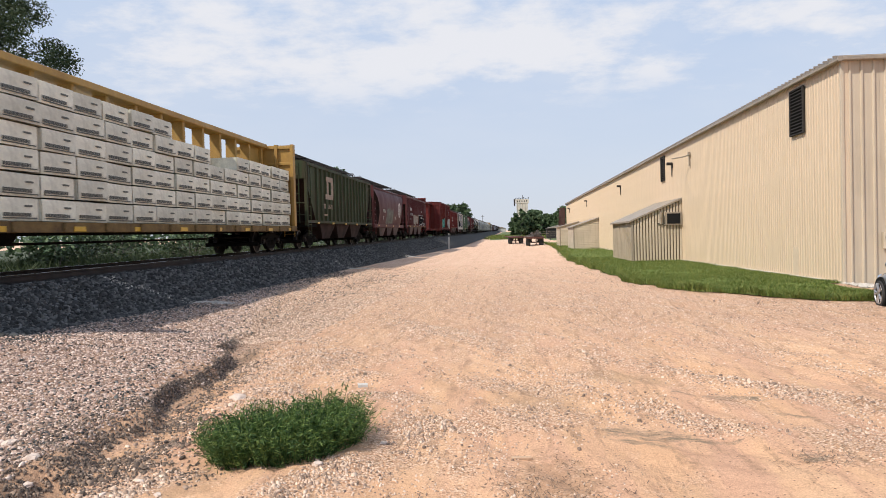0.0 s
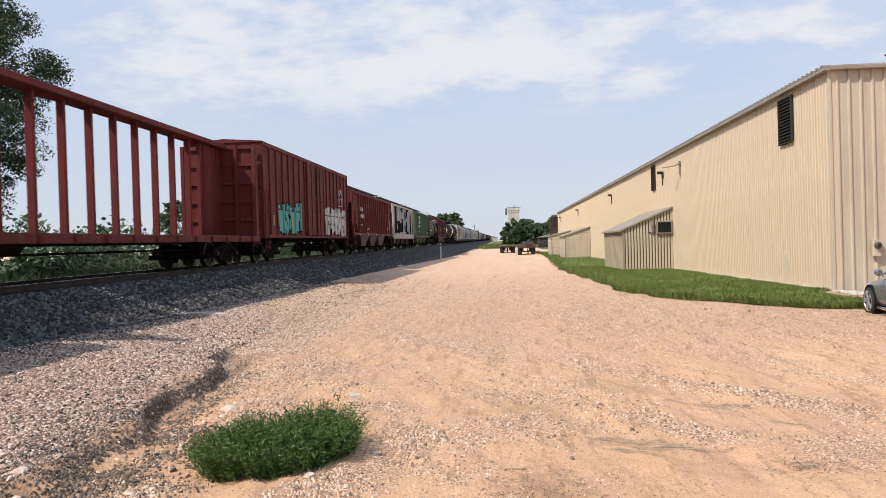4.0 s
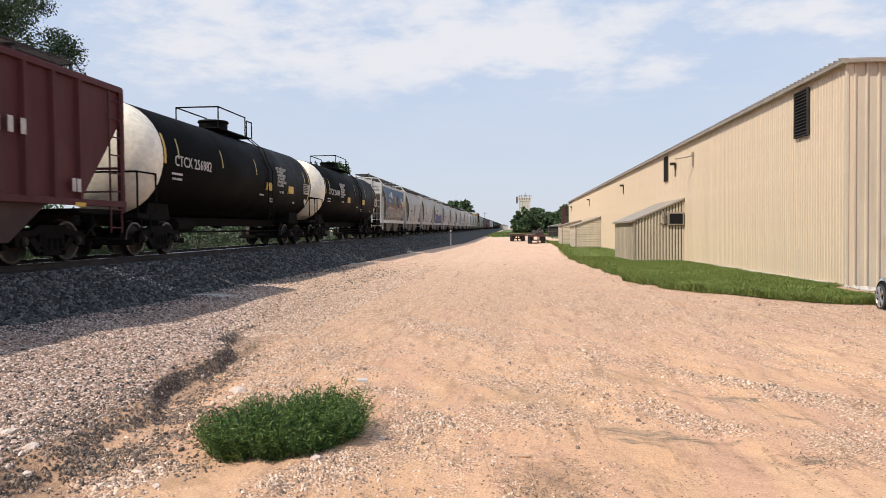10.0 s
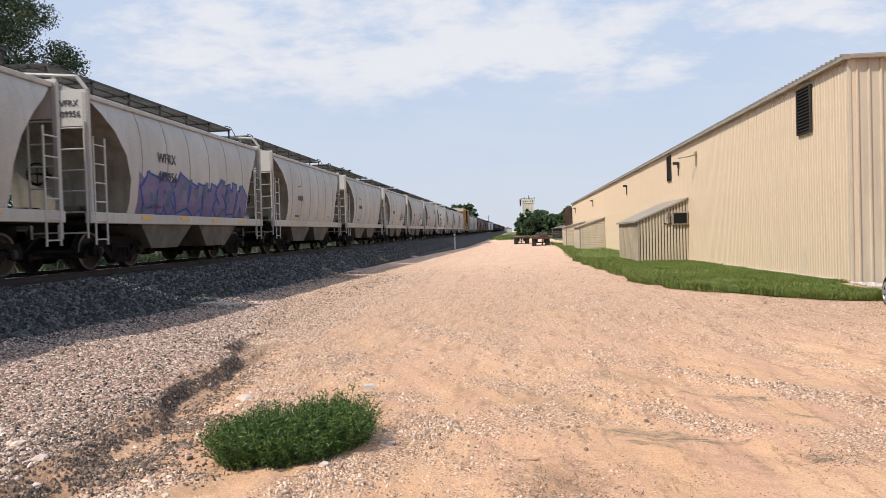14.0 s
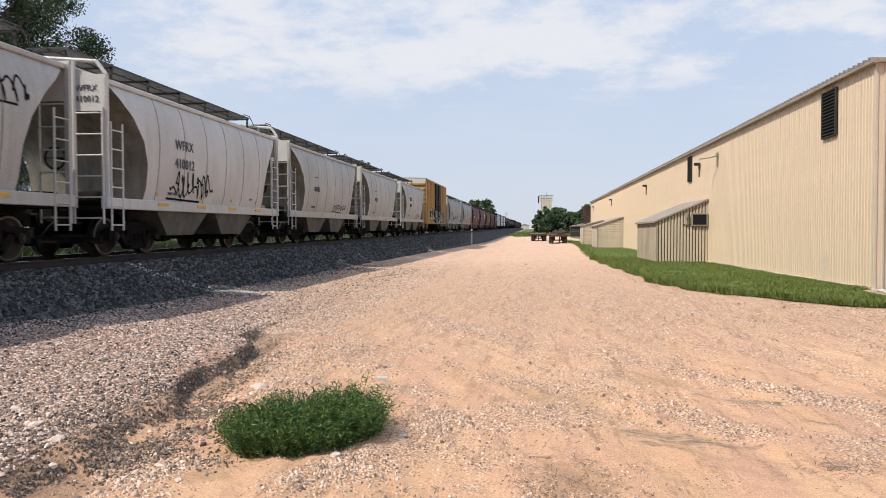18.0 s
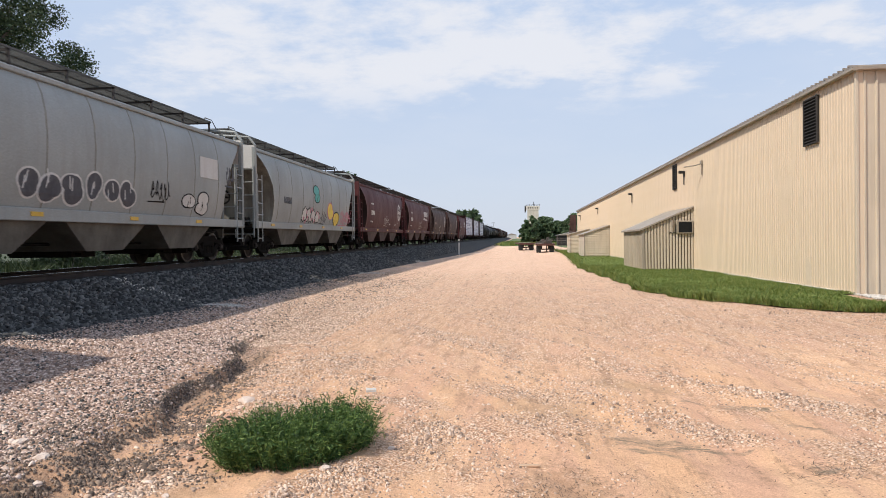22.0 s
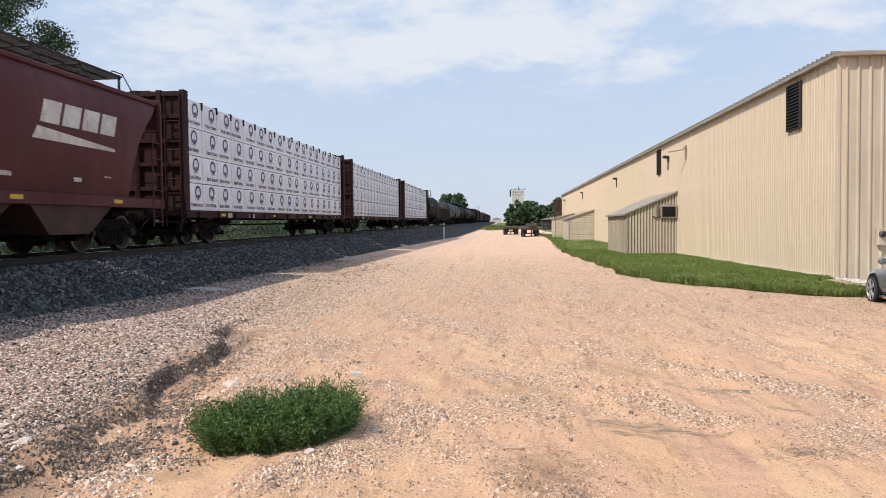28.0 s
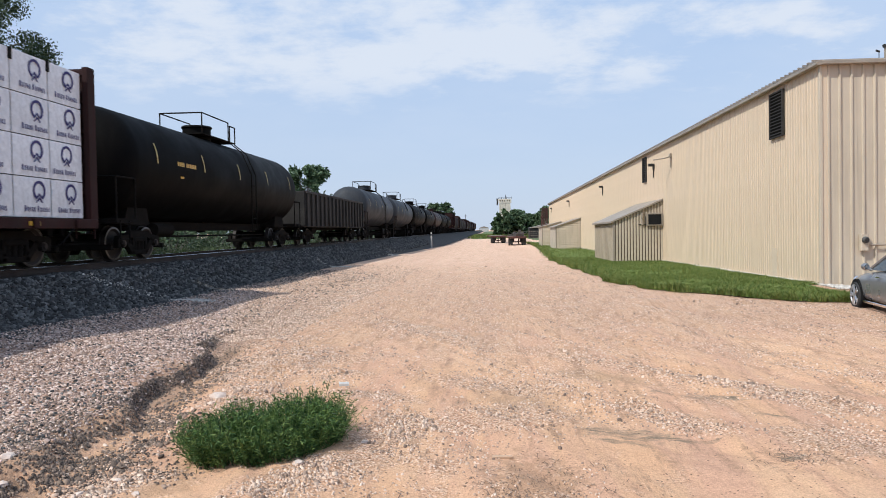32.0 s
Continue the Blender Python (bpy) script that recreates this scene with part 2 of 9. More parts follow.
    clay = blend(tracks, clay, (0.58, 0.345, 0.23))
    # trodden brown earth with litter in it
    clay = blend(times(spot(0.30, 4.75, 0.34, 0.75, 8, 0.9), 0.6), clay, (0.37, 0.225, 0.135))
    clay = blend(times(spot(1.25, 8.3, 0.65, 0.42, -25), 0.6), clay, (0.40, 0.26, 0.15))
    clay = blend(times(spot(0.25, 7.3, 0.55, 0.8, 20), 0.45), clay, (0.42, 0.28, 0.175))
    for cx, cy, rx, ry, turn, k in ((-2.95, 5.3, 0.30, 0.45, 20, 0.55), (-3.05, 6.2, 0.2, 0.5, 10, 0.5), (-3.3, 7.4, 0.16, 0.7, 10, 0.7), (-3.45, 8.5, 0.16, 0.6, 0, 0.7), (-3.9, 10.3, 0.25, 0.7, 20, 0.6), (-2.3, 4.75, 0.3, 0.2, 30, 0.4)):
        clay = blend(times(spot(cx, cy, rx, ry, turn, 0.8), k), clay, (0.36, 0.225, 0.13))
    # a puddle of fine silt, dried in streaks
    silt_grain = ramp(noise_tex(4.0, 6.0, 0.7, (1.0, 5.0, 1.0)), 0.40, 0.60, (0.12, 0.12, 0.12), (1, 1, 1))
    for cx, cy, rx, ry, turn, k in ((1.12, 5.98, 0.42, 0.17, -14, 0.75), (1.50, 5.88, 0.30, 0.05, -10, 0.9), (1.05, 5.72, 0.26, 0.06, -20, 0.6), (2.08, 7.36, 0.46, 0.11, -22, 0.65), (2.30, 7.30, 0.16, 0.08, -20, 0.95), (2.55, 6.55, 0.20, 0.055, -32, 1.0), (2.16, 5.34, 0.10, 0.10, 0, 0.9)):
        clay = blend(times(times(spot(cx, cy, rx * 1.15, ry * 1.25, turn, 1.0), min(1.0, k * 1.3)), silt_grain), clay, (0.22, 0.17, 0.12))
    v = node(nt, "ShaderNodeTexVoronoi", Scale=42.0)
    L(src, v.inputs["Vector"])
    sep = nt.nodes.new("ShaderNodeSeparateColor")
    L(v.outputs["Color"], sep.inputs["Color"])
    stones = ramp(sep.outputs["Red"], 0.0, 0.8, (0.66, 0.47, 0.345), (0.92, 0.71, 0.56))
    gap = ramp(v.outputs["Distance"], 0.36, 0.66, (1, 1, 1), (0.52, 0.385, 0.295))
    stones = blend(1.0, stones, gap, "MULTIPLY")
    where = blend(0.42, noise_tex(0.9, 6.0, 0.65, (1.5, 0.30, 1.0)), noise_tex(2.6, 6.0, 0.75))
    amount = ramp(where, 0.50, 0.60, (0, 0, 0), (0.6, 0.6, 0.6))
    for b in BANKS:
        amount = blend(times(spot(b[0], b[1], b[2] * 1.1, b[3] * 1.4, b[4], 0.8, 0.95), 0.6), amount, 0.9)
    # the far part of the yard is gravelled all over
    px = nt.nodes.new("ShaderNodeSeparateXYZ")
    L(src, px.inputs["Vector"])
    far = node(nt, "ShaderNodeMapRange", From_Min=7.5, From_Max=14.0, To_Min=0.0, To_Max=0.7)
    L(px.outputs["Y"], far.inputs["Value"])
    amount = blend(far.outputs["Result"], amount, 0.85)
    # the washed gully and the puddle bed are bare
    for cx, cy, rx, ry, turn in ((-2.95, 5.9, 0.42, 1.1, 8), (-3.35, 8.0, 0.3, 1.0, 8), (1.5, 5.6, 0.8, 0.5, -14), (-1.9, 7.9, 0.7, 0.2, 0), (2.1, 4.75, 0.9, 0.5, -10)):
        amount = blend(spot(cx, cy, rx, ry, turn, 0.35), amount, 0.0)
    colour = blend(amount, clay, stones)
    # the road turns paler further off
    far_pale = node(nt, "ShaderNodeMapRange", From_Min=16.0, From_Max=42.0, To_Min=0.0, To_Max=0.62)
    L(px.outputs["Y"], far_pale.inputs["Value"])
    colour = blend(far_pale.outputs["Result"], colour, blend(tracks, (0.80, 0.57, 0.43), (0.74, 0.50, 0.37)))
    # dark crumbs and their small shadows
    v2 = node(nt, "ShaderNodeTexVoronoi", Scale=26.0)
    L(src, v2.inputs["Vector"])
    sep2 = nt.nodes.new("ShaderNodeSeparateColor")
    L(v2.outputs["Color"], sep2.inputs["Color"])
    crumb = times(ramp(v2.outputs["Distance"], 0.16, 0.24, (1, 1, 1), (0, 0, 0)), ramp(sep2.outputs["Blue"], 0.46, 0.50, (0, 0, 0), (0.9, 0.9, 0.9)))
    colour = blend(times(crumb, ramp(where, 0.40, 0.50, (0.2, 0.2, 0.2), (1, 1, 1))), colour, (0.14, 0.09, 0.062))
    # brown earth turned up in rows by wheels, broken and crumbly
    rows_ = ramp(noise_tex(2.4, 7.0, 0.72, (2.4, 0.32, 1.0)), 0.53, 0.60, (0, 0, 0), (1, 1, 1))
    rows_ = times(rows_, ramp(noise_tex(14.0, 5.0, 0.7), 0.40, 0.58, (0.15, 0.15, 0.15), (1, 1, 1)))
    near_ = node(nt, "ShaderNodeMapRange", From_Min=14.0, From_Max=30.0, To_Min=0.74, To_Max=0.14)
    L(px.outputs["Y"], near_.inputs["Value"])
    colour = blend(times(rows_, near_.outputs["Result"]), colour, (0.33, 0.205, 0.13))
    # coarse grey-brown gravel lies towards the track
    mz = node(nt, "ShaderNodeMapRange", From_Min=-4.3, From_Max=-3.4, To_Min=0.85, To_Max=0.0)
    L(px.outputs["X"], mz.inputs["Value"])
    ny = node(nt, "ShaderNodeMapRange", From_Min=11.0, From_Max=20.0, To_Min=1.0, To_Max=0.0)
    L(px.outputs["Y"], ny.inputs["Value"])
    coarse = blend(1.0, ramp(sep.outputs["Green"], 0.1, 0.95, (0.20, 0.145, 0.12), (0.60, 0.47, 0.40)), gap, "MULTIPLY")
    colour = blend(times(mz.outputs["Result"], ny.outputs["Result"]), colour, coarse)
    # dark soil under the washed-out edge, the edge's shadow painted in with it
    for cx, cy, rx, ry, turn in ((-3.6, 4.9, 0.42, 1.1, 6), (-3.6, 7.2, 0.22, 1.3, 4), (-3.75, 9.5, 0.18, 1.2, 4), (-3.15, 4.4, 0.35, 0.3, 0)):
        colour = blend(times(spot(cx, cy, rx, ry, turn), 0.5), colour, (0.19, 0.13, 0.094))
    fine = ramp(noise_tex(60.0, 4.0, 0.75), 0.3, 0.7, (0.76, 0.74, 0.72), (1.18, 1.18, 1.18))
    colour = blend(1.0, colour, fine, "MULTIPLY")
    # grit: each grain its own shade
    v3 = node(nt, "ShaderNodeTexVoronoi", Scale=78.0)
    L(src, v3.inputs["Vector"])
    sep3 = nt.nodes.new("ShaderNodeSeparateColor")
    L(v3.outputs["Color"], sep3.inputs["Color"])
    grit = ramp(sep3.outputs["Red"], 0.04, 0.40, (0.50, 0.45, 0.41), (1.12, 1.12, 1.12))
    colour = blend(times(amount, 0.9), colour, blend(1.0, colour, grit, "MULTIPLY"))
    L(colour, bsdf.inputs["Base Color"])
    h1 = blend(amount, 0.5, v.outputs["Distance"])
    inv = nt.nodes.new("ShaderNodeInvert")
    L(h1, inv.inputs["Color"])
    b1 = node(nt, "ShaderNodeBump", Strength=1.0, Distance=0.03)
    L(inv.outputs["Color"], b1.inputs["Height"])
    b2 = node(nt, "ShaderNodeBump", Strength=0.7, Distance=0.04)
    L(noise_tex(11.0, 7.0, 0.75), b2.inputs["Height"])
    L(b1.outputs["Normal"], b2.inputs["Normal"])
    L(b2.outputs["Normal"], bsdf.inputs["Normal"])
    return m


def glass_mat(name, tint, rough=0.03):
    m = bpy.data.materials.new(name)
    m.use_nodes = True
    b = m.node_tree.nodes["Principled BSDF"]
    b.inputs["Base Color"].default_value = rgba(tint)
    b.inputs["Roughness"].default_value = rough
    b.inputs["Transmission Weight"].default_value = 0.6
    return m


M_GROUND = ground_mat()
M_BALLAST = mat("ballast_bed", (0.018, 0.017, 0.016), (0.05, 0.047, 0.044), 0.95, scale=9.0, fine=22.0, bump=1.0)
M_STONE_DARK = island_mat("ballast_stone", (0.014, 0.0135, 0.013), (0.036, 0.035, 0.034), (0.15, 0.145, 0.138))
M_STONE_PINK = island_mat("pink_gravel", (0.11, 0.075, 0.062), (0.42, 0.285, 0.225), (0.75, 0.60, 0.51))
M_STONE_YARD = island_mat("yard_gravel", (0.17, 0.115, 0.085), (0.50, 0.345, 0.25), (0.76, 0.58, 0.455))
M_RAIL = mat("rail_steel", (0.04, 0.028, 0.024), (0.028, 0.022, 0.02), 0.7, 0.3, grime=(0.06, 0.035, 0.025))
M_RAIL_HEAD = mat("polished_rail_head", (0.62, 0.62, 0.62), (0.5, 0.5, 0.5), 0.22, 1.0, bump=0.02)
M_TIE = mat("creosoted_tie", (0.035, 0.03, 0.027), (0.06, 0.052, 0.046), 0.9, scale=4, bump=0.5, vary=0.3)
M_TAN = mat("tan_steel_siding", (0.655, 0.515, 0.37), (0.60, 0.47, 0.335), 0.55, 0.0, scale=0.6, fine=50, bump=0.03, grime=(0.45, 0.34, 0.24), grime_at=0.60, grime_amount=0.45, streak=True)
M_TAN_END = mat("weathered_tan_siding", (0.55, 0.46, 0.35), (0.49, 0.41, 0.31), 0.6, 0.0, scale=0.8, fine=50, bump=0.03, grime=(0.30, 0.24, 0.18), grime_at=0.6, grime_amount=0.4, streak=True)
M_TRIM = mat("pale_steel_trim", (0.33, 0.275, 0.215), (0.27, 0.225, 0.18), 0.5, 0.1, bump=0.03)
M_ROOF = mat("ribbed_steel_roof", (0.36, 0.31, 0.26), (0.28, 0.24, 0.20), 0.45, 0.4, bump=0.05, grime=(0.3, 0.22, 0.16))
M_DARK = mat("dark_steel", (0.035, 0.033, 0.032), (0.055, 0.05, 0.047), 0.7, 0.2)
M_BLACK = mat("black_gap", (0.012, 0.012, 0.012), (0.02, 0.02, 0.02), 0.9)
M_CONCRETE = mat("pale_concrete", (0.62, 0.57, 0.50), (0.5, 0.46, 0.40), 0.9, scale=2, bump=0.3)


# ---- geometry ----
class Geo:
    """Collects the faces of one mesh."""

    def __init__(self):
        self.v, self.f = [], []

    def add(self, verts, faces):
        n = len(self.v)
        self.v.extend(tuple(p) for p in verts)
        self.f.extend(tuple(i + n for i in face) for face in faces)
        return self

    def box(self, x0, x1, y0, y1, z0, z1, c=0.0):
        """A block; c chamfers the edges that run along its longest side."""
        if c <= 0:
            return self.add([(x, y, z) for x in (x0, x1) for y in (y0, y1) for z in (z0, z1)],
                            [(0, 1, 3, 2), (4, 6, 7, 5), (0, 4, 5, 1), (2, 3, 7, 6), (0, 2, 6, 4), (1, 5, 7, 3)])
        dims = (x1 - x0, y1 - y0, z1 - z0)
        axis = dims.index(max(dims))
        lo, hi = (x0, y0, z0), (x1, y1, z1)
        a, b = [i for i in range(3) if i != axis]
        ring = [(lo[a] + c, lo[b]), (hi[a] - c, lo[b]), (hi[a], lo[b] + c), (hi[a], hi[b] - c), (hi[a] - c, hi[b]), (lo[a] + c, hi[b]), (lo[a], hi[b] - c), (lo[a], lo[b] + c)]
        verts = []
        for end in (lo[axis], hi[axis]):
            for p, q in ring:
                w = [0, 0, 0]
                w[axis], w[a], w[b] = end, p, q
                verts.append(w)
        faces = [(i, (i + 1) % 8, 8 + (i + 1) % 8, 8 + i) for i in range(8)] + [tuple(range(7, -1, -1)), tuple(range(8, 16))]
        if axis == 1:
            faces = [f[::-1] for f in faces]
        return self.add(verts, faces)

    def prism(self, profile, y0, y1, cap=True):
        """A profile of (x, z), counter-clockwise seen from -y, drawn from y0 to y1."""
        n = len(profile)
        verts = [(x, y, z) for y in (y0, y1) for x, z in profile]
        faces = [(i, (i + 1) % n, n + (i + 1) % n, n + i) for i in range(n)]
        if cap:
            faces += [tuple(range(n - 1, -1, -1)), tuple(range(n, 2 * n))]
        return self.add(verts, [f[::-1] for f in faces])

    def slab(self, outline, x0, x1):
        """An outline of (y, z) with thickness from x0 to x1."""
        n = len(outline)
        verts = [(x, y, z) for x in (x0, x1) for y, z in outline]
        faces = [(i, (i + 1) % n, n + (i + 1) % n, n + i) for i in range(n)] + [tuple(range(n - 1, -1, -1)), tuple(range(n, 2 * n))]
        return self.add(verts, faces)

    def rod(self, p, q, r, n=8, r2=None, cap=True):
        p, q = Vector(p), Vector(q)
        d = (q - p).normalized()
        s = d.orthogonal().normalized()
        u = d.cross(s)
        verts = []
        for c, rad in ((p, r), (q, r if r2 is None else r2)):
            for i in range(n):
                a = math.tau * i / n
                verts.append(c + (s * math.cos(a) + u * math.sin(a)) * rad)
        faces = [(i, (i + 1) % n, n + (i + 1) % n, n + i) for i in range(n)]
        if cap:
            faces += [tuple(range(n - 1, -1, -1)), tuple(range(n, 2 * n))]
        return self.add(verts, faces)

    def pipe(self, points, r, n=6):
        for p, q in zip(points, points[1:]):
            self.rod(p, q, r, n)
        return self

    def lathe(self, stations, n=24, axis="y", centre=(0, 0, 0)):
        """Rings of (along, radius) round an axis through the centre; closed where the radius is 0."""
        verts, rings = [], []
        for along, rad in stations:
            ring = []
            for i in range(n if rad > 1e-6 else 1):
                a = math.tau * i / n
                p, q = rad * math.cos(a), rad * math.sin(a)
                w = {"y": (p, along, q), "x": (along, p, q), "z": (p, q, along)}[axis]
                ring.append(len(verts))
                verts.append((w[0] + centre[0], w[1] + centre[1], w[2] + centre[2]))
            rings.append(ring)
        faces = []
        for a, b in zip(rings, rings[1:]):
            for i in range(n):
                j = (i + 1) % n
                if len(a) == 1 and len(b) > 1:
                    faces.append((a[0], b[i], b[j]))
                elif len(b) == 1 and len(a) > 1:
                    faces.append((a[i], b[0], a[j]))
                elif len(a) > 1:
                    faces.append((a[i], b[i], b[j], a[j]))
        return self.add(verts, faces)

    def mesh(self, name, material, smooth=35.0):
        me = bpy.data.meshes.new(name)
        me.from_pydata(self.v, [], self.f)
        bm = bmesh.new()
        bm.from_mesh(me)
        bmesh.ops.recalc_face_normals(bm, faces=bm.faces[:])
        bm.to_mesh(me)
        bm.free()
        if smooth:
            me.shade_smooth()
            me.set_sharp_from_angle(angle=radians(smooth))
        me.materials.append(material)
        return me


def part(name, geo, material, parent=None, label="", at=None, smooth=35.0):
    """Links a geometry (or a finished mesh) as one object, under its thing where it has one."""
    me = geo.mesh(name, material, smooth) if isinstance(geo, Geo) else geo
    ob = new(name, me)
    if parent is not None:
        ob.parent = parent
    if at is not None:
        ob.matrix_basis = at
    if label:
        tagged(ob, label)
    return ob


def thing(name, label, category, group="", kind="", at=None):
    ob = new(name)
    if at is not None:
        ob.matrix_basis = at
    return tagged(ob, label, category, group, kind)

# ---- ground ----
def smooth_step(a, b, x):
    u = min(1.0, max(0.0, (x - a) / (b - a)))
    return u * u * (3 - 2 * u)


def road_z(y):
    return -0.0075 * min(95.0, max(0.0, y - 17.0))


LIP = ((2.0, -3.1), (4.5, -3.2), (5.1, -3.12), (5.64, -3.36), (6.25, -3.30), (6.8, -3.55), (7.37, -3.80), (7.8, -3.68), (8.6, -3.68), (9.35, -3.82), (10.5, -4.40), (11.4, -4.5), (60.0, -4.5))


def lip_x(y):
    """The washed-out edge between the gravel shoulder and the road."""
    x = LIP[0][1]
    for (y0, x0), (y1, x1) in zip(LIP, LIP[1:]):
        if y0 <= y <= y1:
            x = x0 + (x1 - x0) * (y - y0) / (y1 - y0)
    return x + 0.04 * math.sin(y * 5.3 + 1) + 0.10 * noise.noise(Vector((y * 2.6, 1.7, 0))) + 0.08 * noise.noise(Vector((y * 8.0, 4.1, 0)))


def ground_z(x, y):
    z = road_z(y)
    rough = noise.noise(Vector((x * 0.5, y * 0.5, 0))) * 0.045 + noise.noise(Vector((x * 1.7, y * 1.7, 3))) * 0.022 + noise.noise(Vector((x * 6, y * 6, 5))) * 0.013 + noise.noise(Vector((x * 13, y * 13, 8))) * 0.007
    near = smooth_step(60, 10, abs(y))
    z += rough * near
    # rows pushed up by turning wheels, slanting across the yard
    v, u = 0.891 * x + 0.454 * y, 0.891 * y - 0.454 * x
    z += (0.034 * noise.noise(Vector((v * 2.6, u * 0.30, 11))) + 0.022 * noise.noise(Vector((v * 7.0, u * 0.6, 13)))) * smooth_step(40, 12, abs(y)) * smooth_step(-3.2, -2.0, x) * smooth_step(9, 6, x)
    # ruts along the road
    z += 0.018 * math.sin((x - 0.05 * y) * 3.3 + 0.8 * math.sin(y * 0.25)) * near * smooth_step(-3.2, -2.0, x) * smooth_step(7, 3, x)
    # gravel shoulder beside the road, lifted above the wash
    lift = 0.16 * smooth_step(13.5, 9.0, y) * smooth_step(-2.0, 3.0, y)
    d = x - lip_x(y)
    wide = 0.05 + 0.33 * smooth_step(6.4, 5.3, y) + 0.15 * max(0.0, noise.noise(Vector((y * 1.3, 8.8, 0))))
    z += lift * (0.72 * smooth_step(wide, -wide, d) + 0.28 * smooth_step(0.12, -0.30, d))
    z -= 0.07 * smooth_step(12.5, 9.5, y) * smooth_step(0.9, 0.1, d) * smooth_step(-0.2, 0.1, d)
    z += 0.19 * smooth_step(-4.0, -7.2, x)
    if -5 < x < 7 and 3 < y < 20:
        z += float(bank_at(x, y, 6)) * (1 + 0.9 * noise.noise(Vector((x * 5, y * 5, 21))))
    # under the track bed and behind it
    z -= 0.25 * smooth_step(-7.4, -9.0, x) * smooth_step(-17.0, -13.0, x)
    z += 0.2 * smooth_step(-14.0, -17.0, x)
    # grass verge along the long building
    z += 0.06 * smooth_step(3.6, 4.6, x) * smooth_step(14.0, 19.0, y) * smooth_step(10, 9, x)
    return z


def spread(stops):
    """Coordinates from (start, end, step) stretches."""
    out = []
    for a, b, s in stops:
        n = max(1, round((b - a) / s))
        out += [a + (b - a) * i / n for i in range(n)]
    return out + [stops[-1][1]]


def sheet(name, xs, ys, height, material):
    verts = [(x, y, height(x, y)) for y in ys for x in xs]
    w = len(xs)
    faces = [(j * w + i, j * w + i + 1, (j + 1) * w + i + 1, (j + 1) * w + i) for j in range(len(ys) - 1) for i in range(w - 1)]
    me = bpy.data.meshes.new(name)
    me.from_pydata(verts, [], faces)
    me.shade_smooth()
    me.materials.append(material)
    return new(name, me)


GX = spread([(-3000, -400, 900), (-400, -60, 60), (-60, -14, 4), (-14, -6, 0.4), (-6, -4.5, 0.12), (-4.5, -2.7, 0.028), (-2.7, 5, 0.06), (5, 12, 0.5), (12, 60, 6), (60, 400, 60), (400, 3000, 900)])
GY = spread([(-300, -20, 40), (-20, 2, 2), (2, 4, 0.2), (4, 11.5, 0.045), (11.5, 20, 0.15), (20, 40, 0.5), (40, 120, 3), (120, 400, 20), (400, 4500, 500)])
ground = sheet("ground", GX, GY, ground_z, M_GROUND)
tagged(ground, "pinkish clay and crushed gravel yard ground", "ground", kind="structure")

# ---- track bed ----
BED_TOP = RAIL_Z - 0.17


def bed_z(x, y):
    d = abs(x - TRACK_X)
    z = BED_TOP if d < 1.75 else BED_TOP - (d - 1.75) / 1.9
    z += (noise.noise(Vector((x * 3, y * 3, 9))) * 0.05 + noise.noise(Vector((x * 9, y * 9, 2))) * 0.03) * smooth_step(120, 20, abs(y))
    return z


ballast = sheet("ballast_bed", spread([(-16, -12.5, 0.5), (-12.5, -9, 0.25), (-9, -6.4, 0.08)]), spread([(-60, 4, 4), (4, 8, 0.4), (8, 26, 0.1), (26, 60, 0.4), (60, 140, 4), (140, 1400, 60)]), bed_z, M_BALLAST)
tagged(ballast, "dark grey crushed stone ballast under the track", "track bed", kind="structure")


def build_track():
    track = thing("railway_track", "steel rails on dark creosoted timber ties", "railway track", kind="structure", at=pose(TRACK_X, 0, RAIL_Z))
    for side in (-0.7525, 0.7525):
        g = Geo()
        prof = [(-0.07, -0.17), (0.07, -0.17), (0.07, -0.155), (0.012, -0.135), (0.012, -0.045), (0.036, -0.032), (0.036, -0.008), (-0.036, -0.008), (-0.036, -0.032), (-0.012, -0.045), (-0.012, -0.135), (-0.07, -0.155)]
        g.prism([(x + side, z) for x, z in prof], -60, 1400)
        part("rail", g, M_RAIL, track, smooth=0)
        g = Geo()
        g.prism([(side - 0.034, -0.0085), (side + 0.034, -0.0085), (side + 0.028, 0.0), (side - 0.028, 0.0)], -60, 1400)
        part("rail_head", g, M_RAIL_HEAD, track, "polished running surface", smooth=0)
    g = Geo().box(-1.3, 1.3, -0.115, 0.115, -0.35, -0.172, 0.012)
    tie = g.mesh("tie", M_TIE, 0)
    y = 6.0
    while y < 140:
        part("tie", tie, M_TIE, track, at=pose(random.uniform(-0.03, 0.03), y, random.uniform(-0.008, 0.006), 0, 0, random.uniform(-1.2, 1.2)))
        y += 0.5
    far = Geo()
    while y < 700:
        far.box(-1.3, 1.3, y, y + 0.23, -0.35, -0.172)
        y += 0.53
    ob = part("far_ties", far, M_TIE, track, smooth=0)
    tagged(ob, kind="stuff")


build_track()

# ---- the long building ----
WALL_X, WALL_Y, WALL_END, WALL_TOP = 9.03, 20.1, 109.8, 6.10

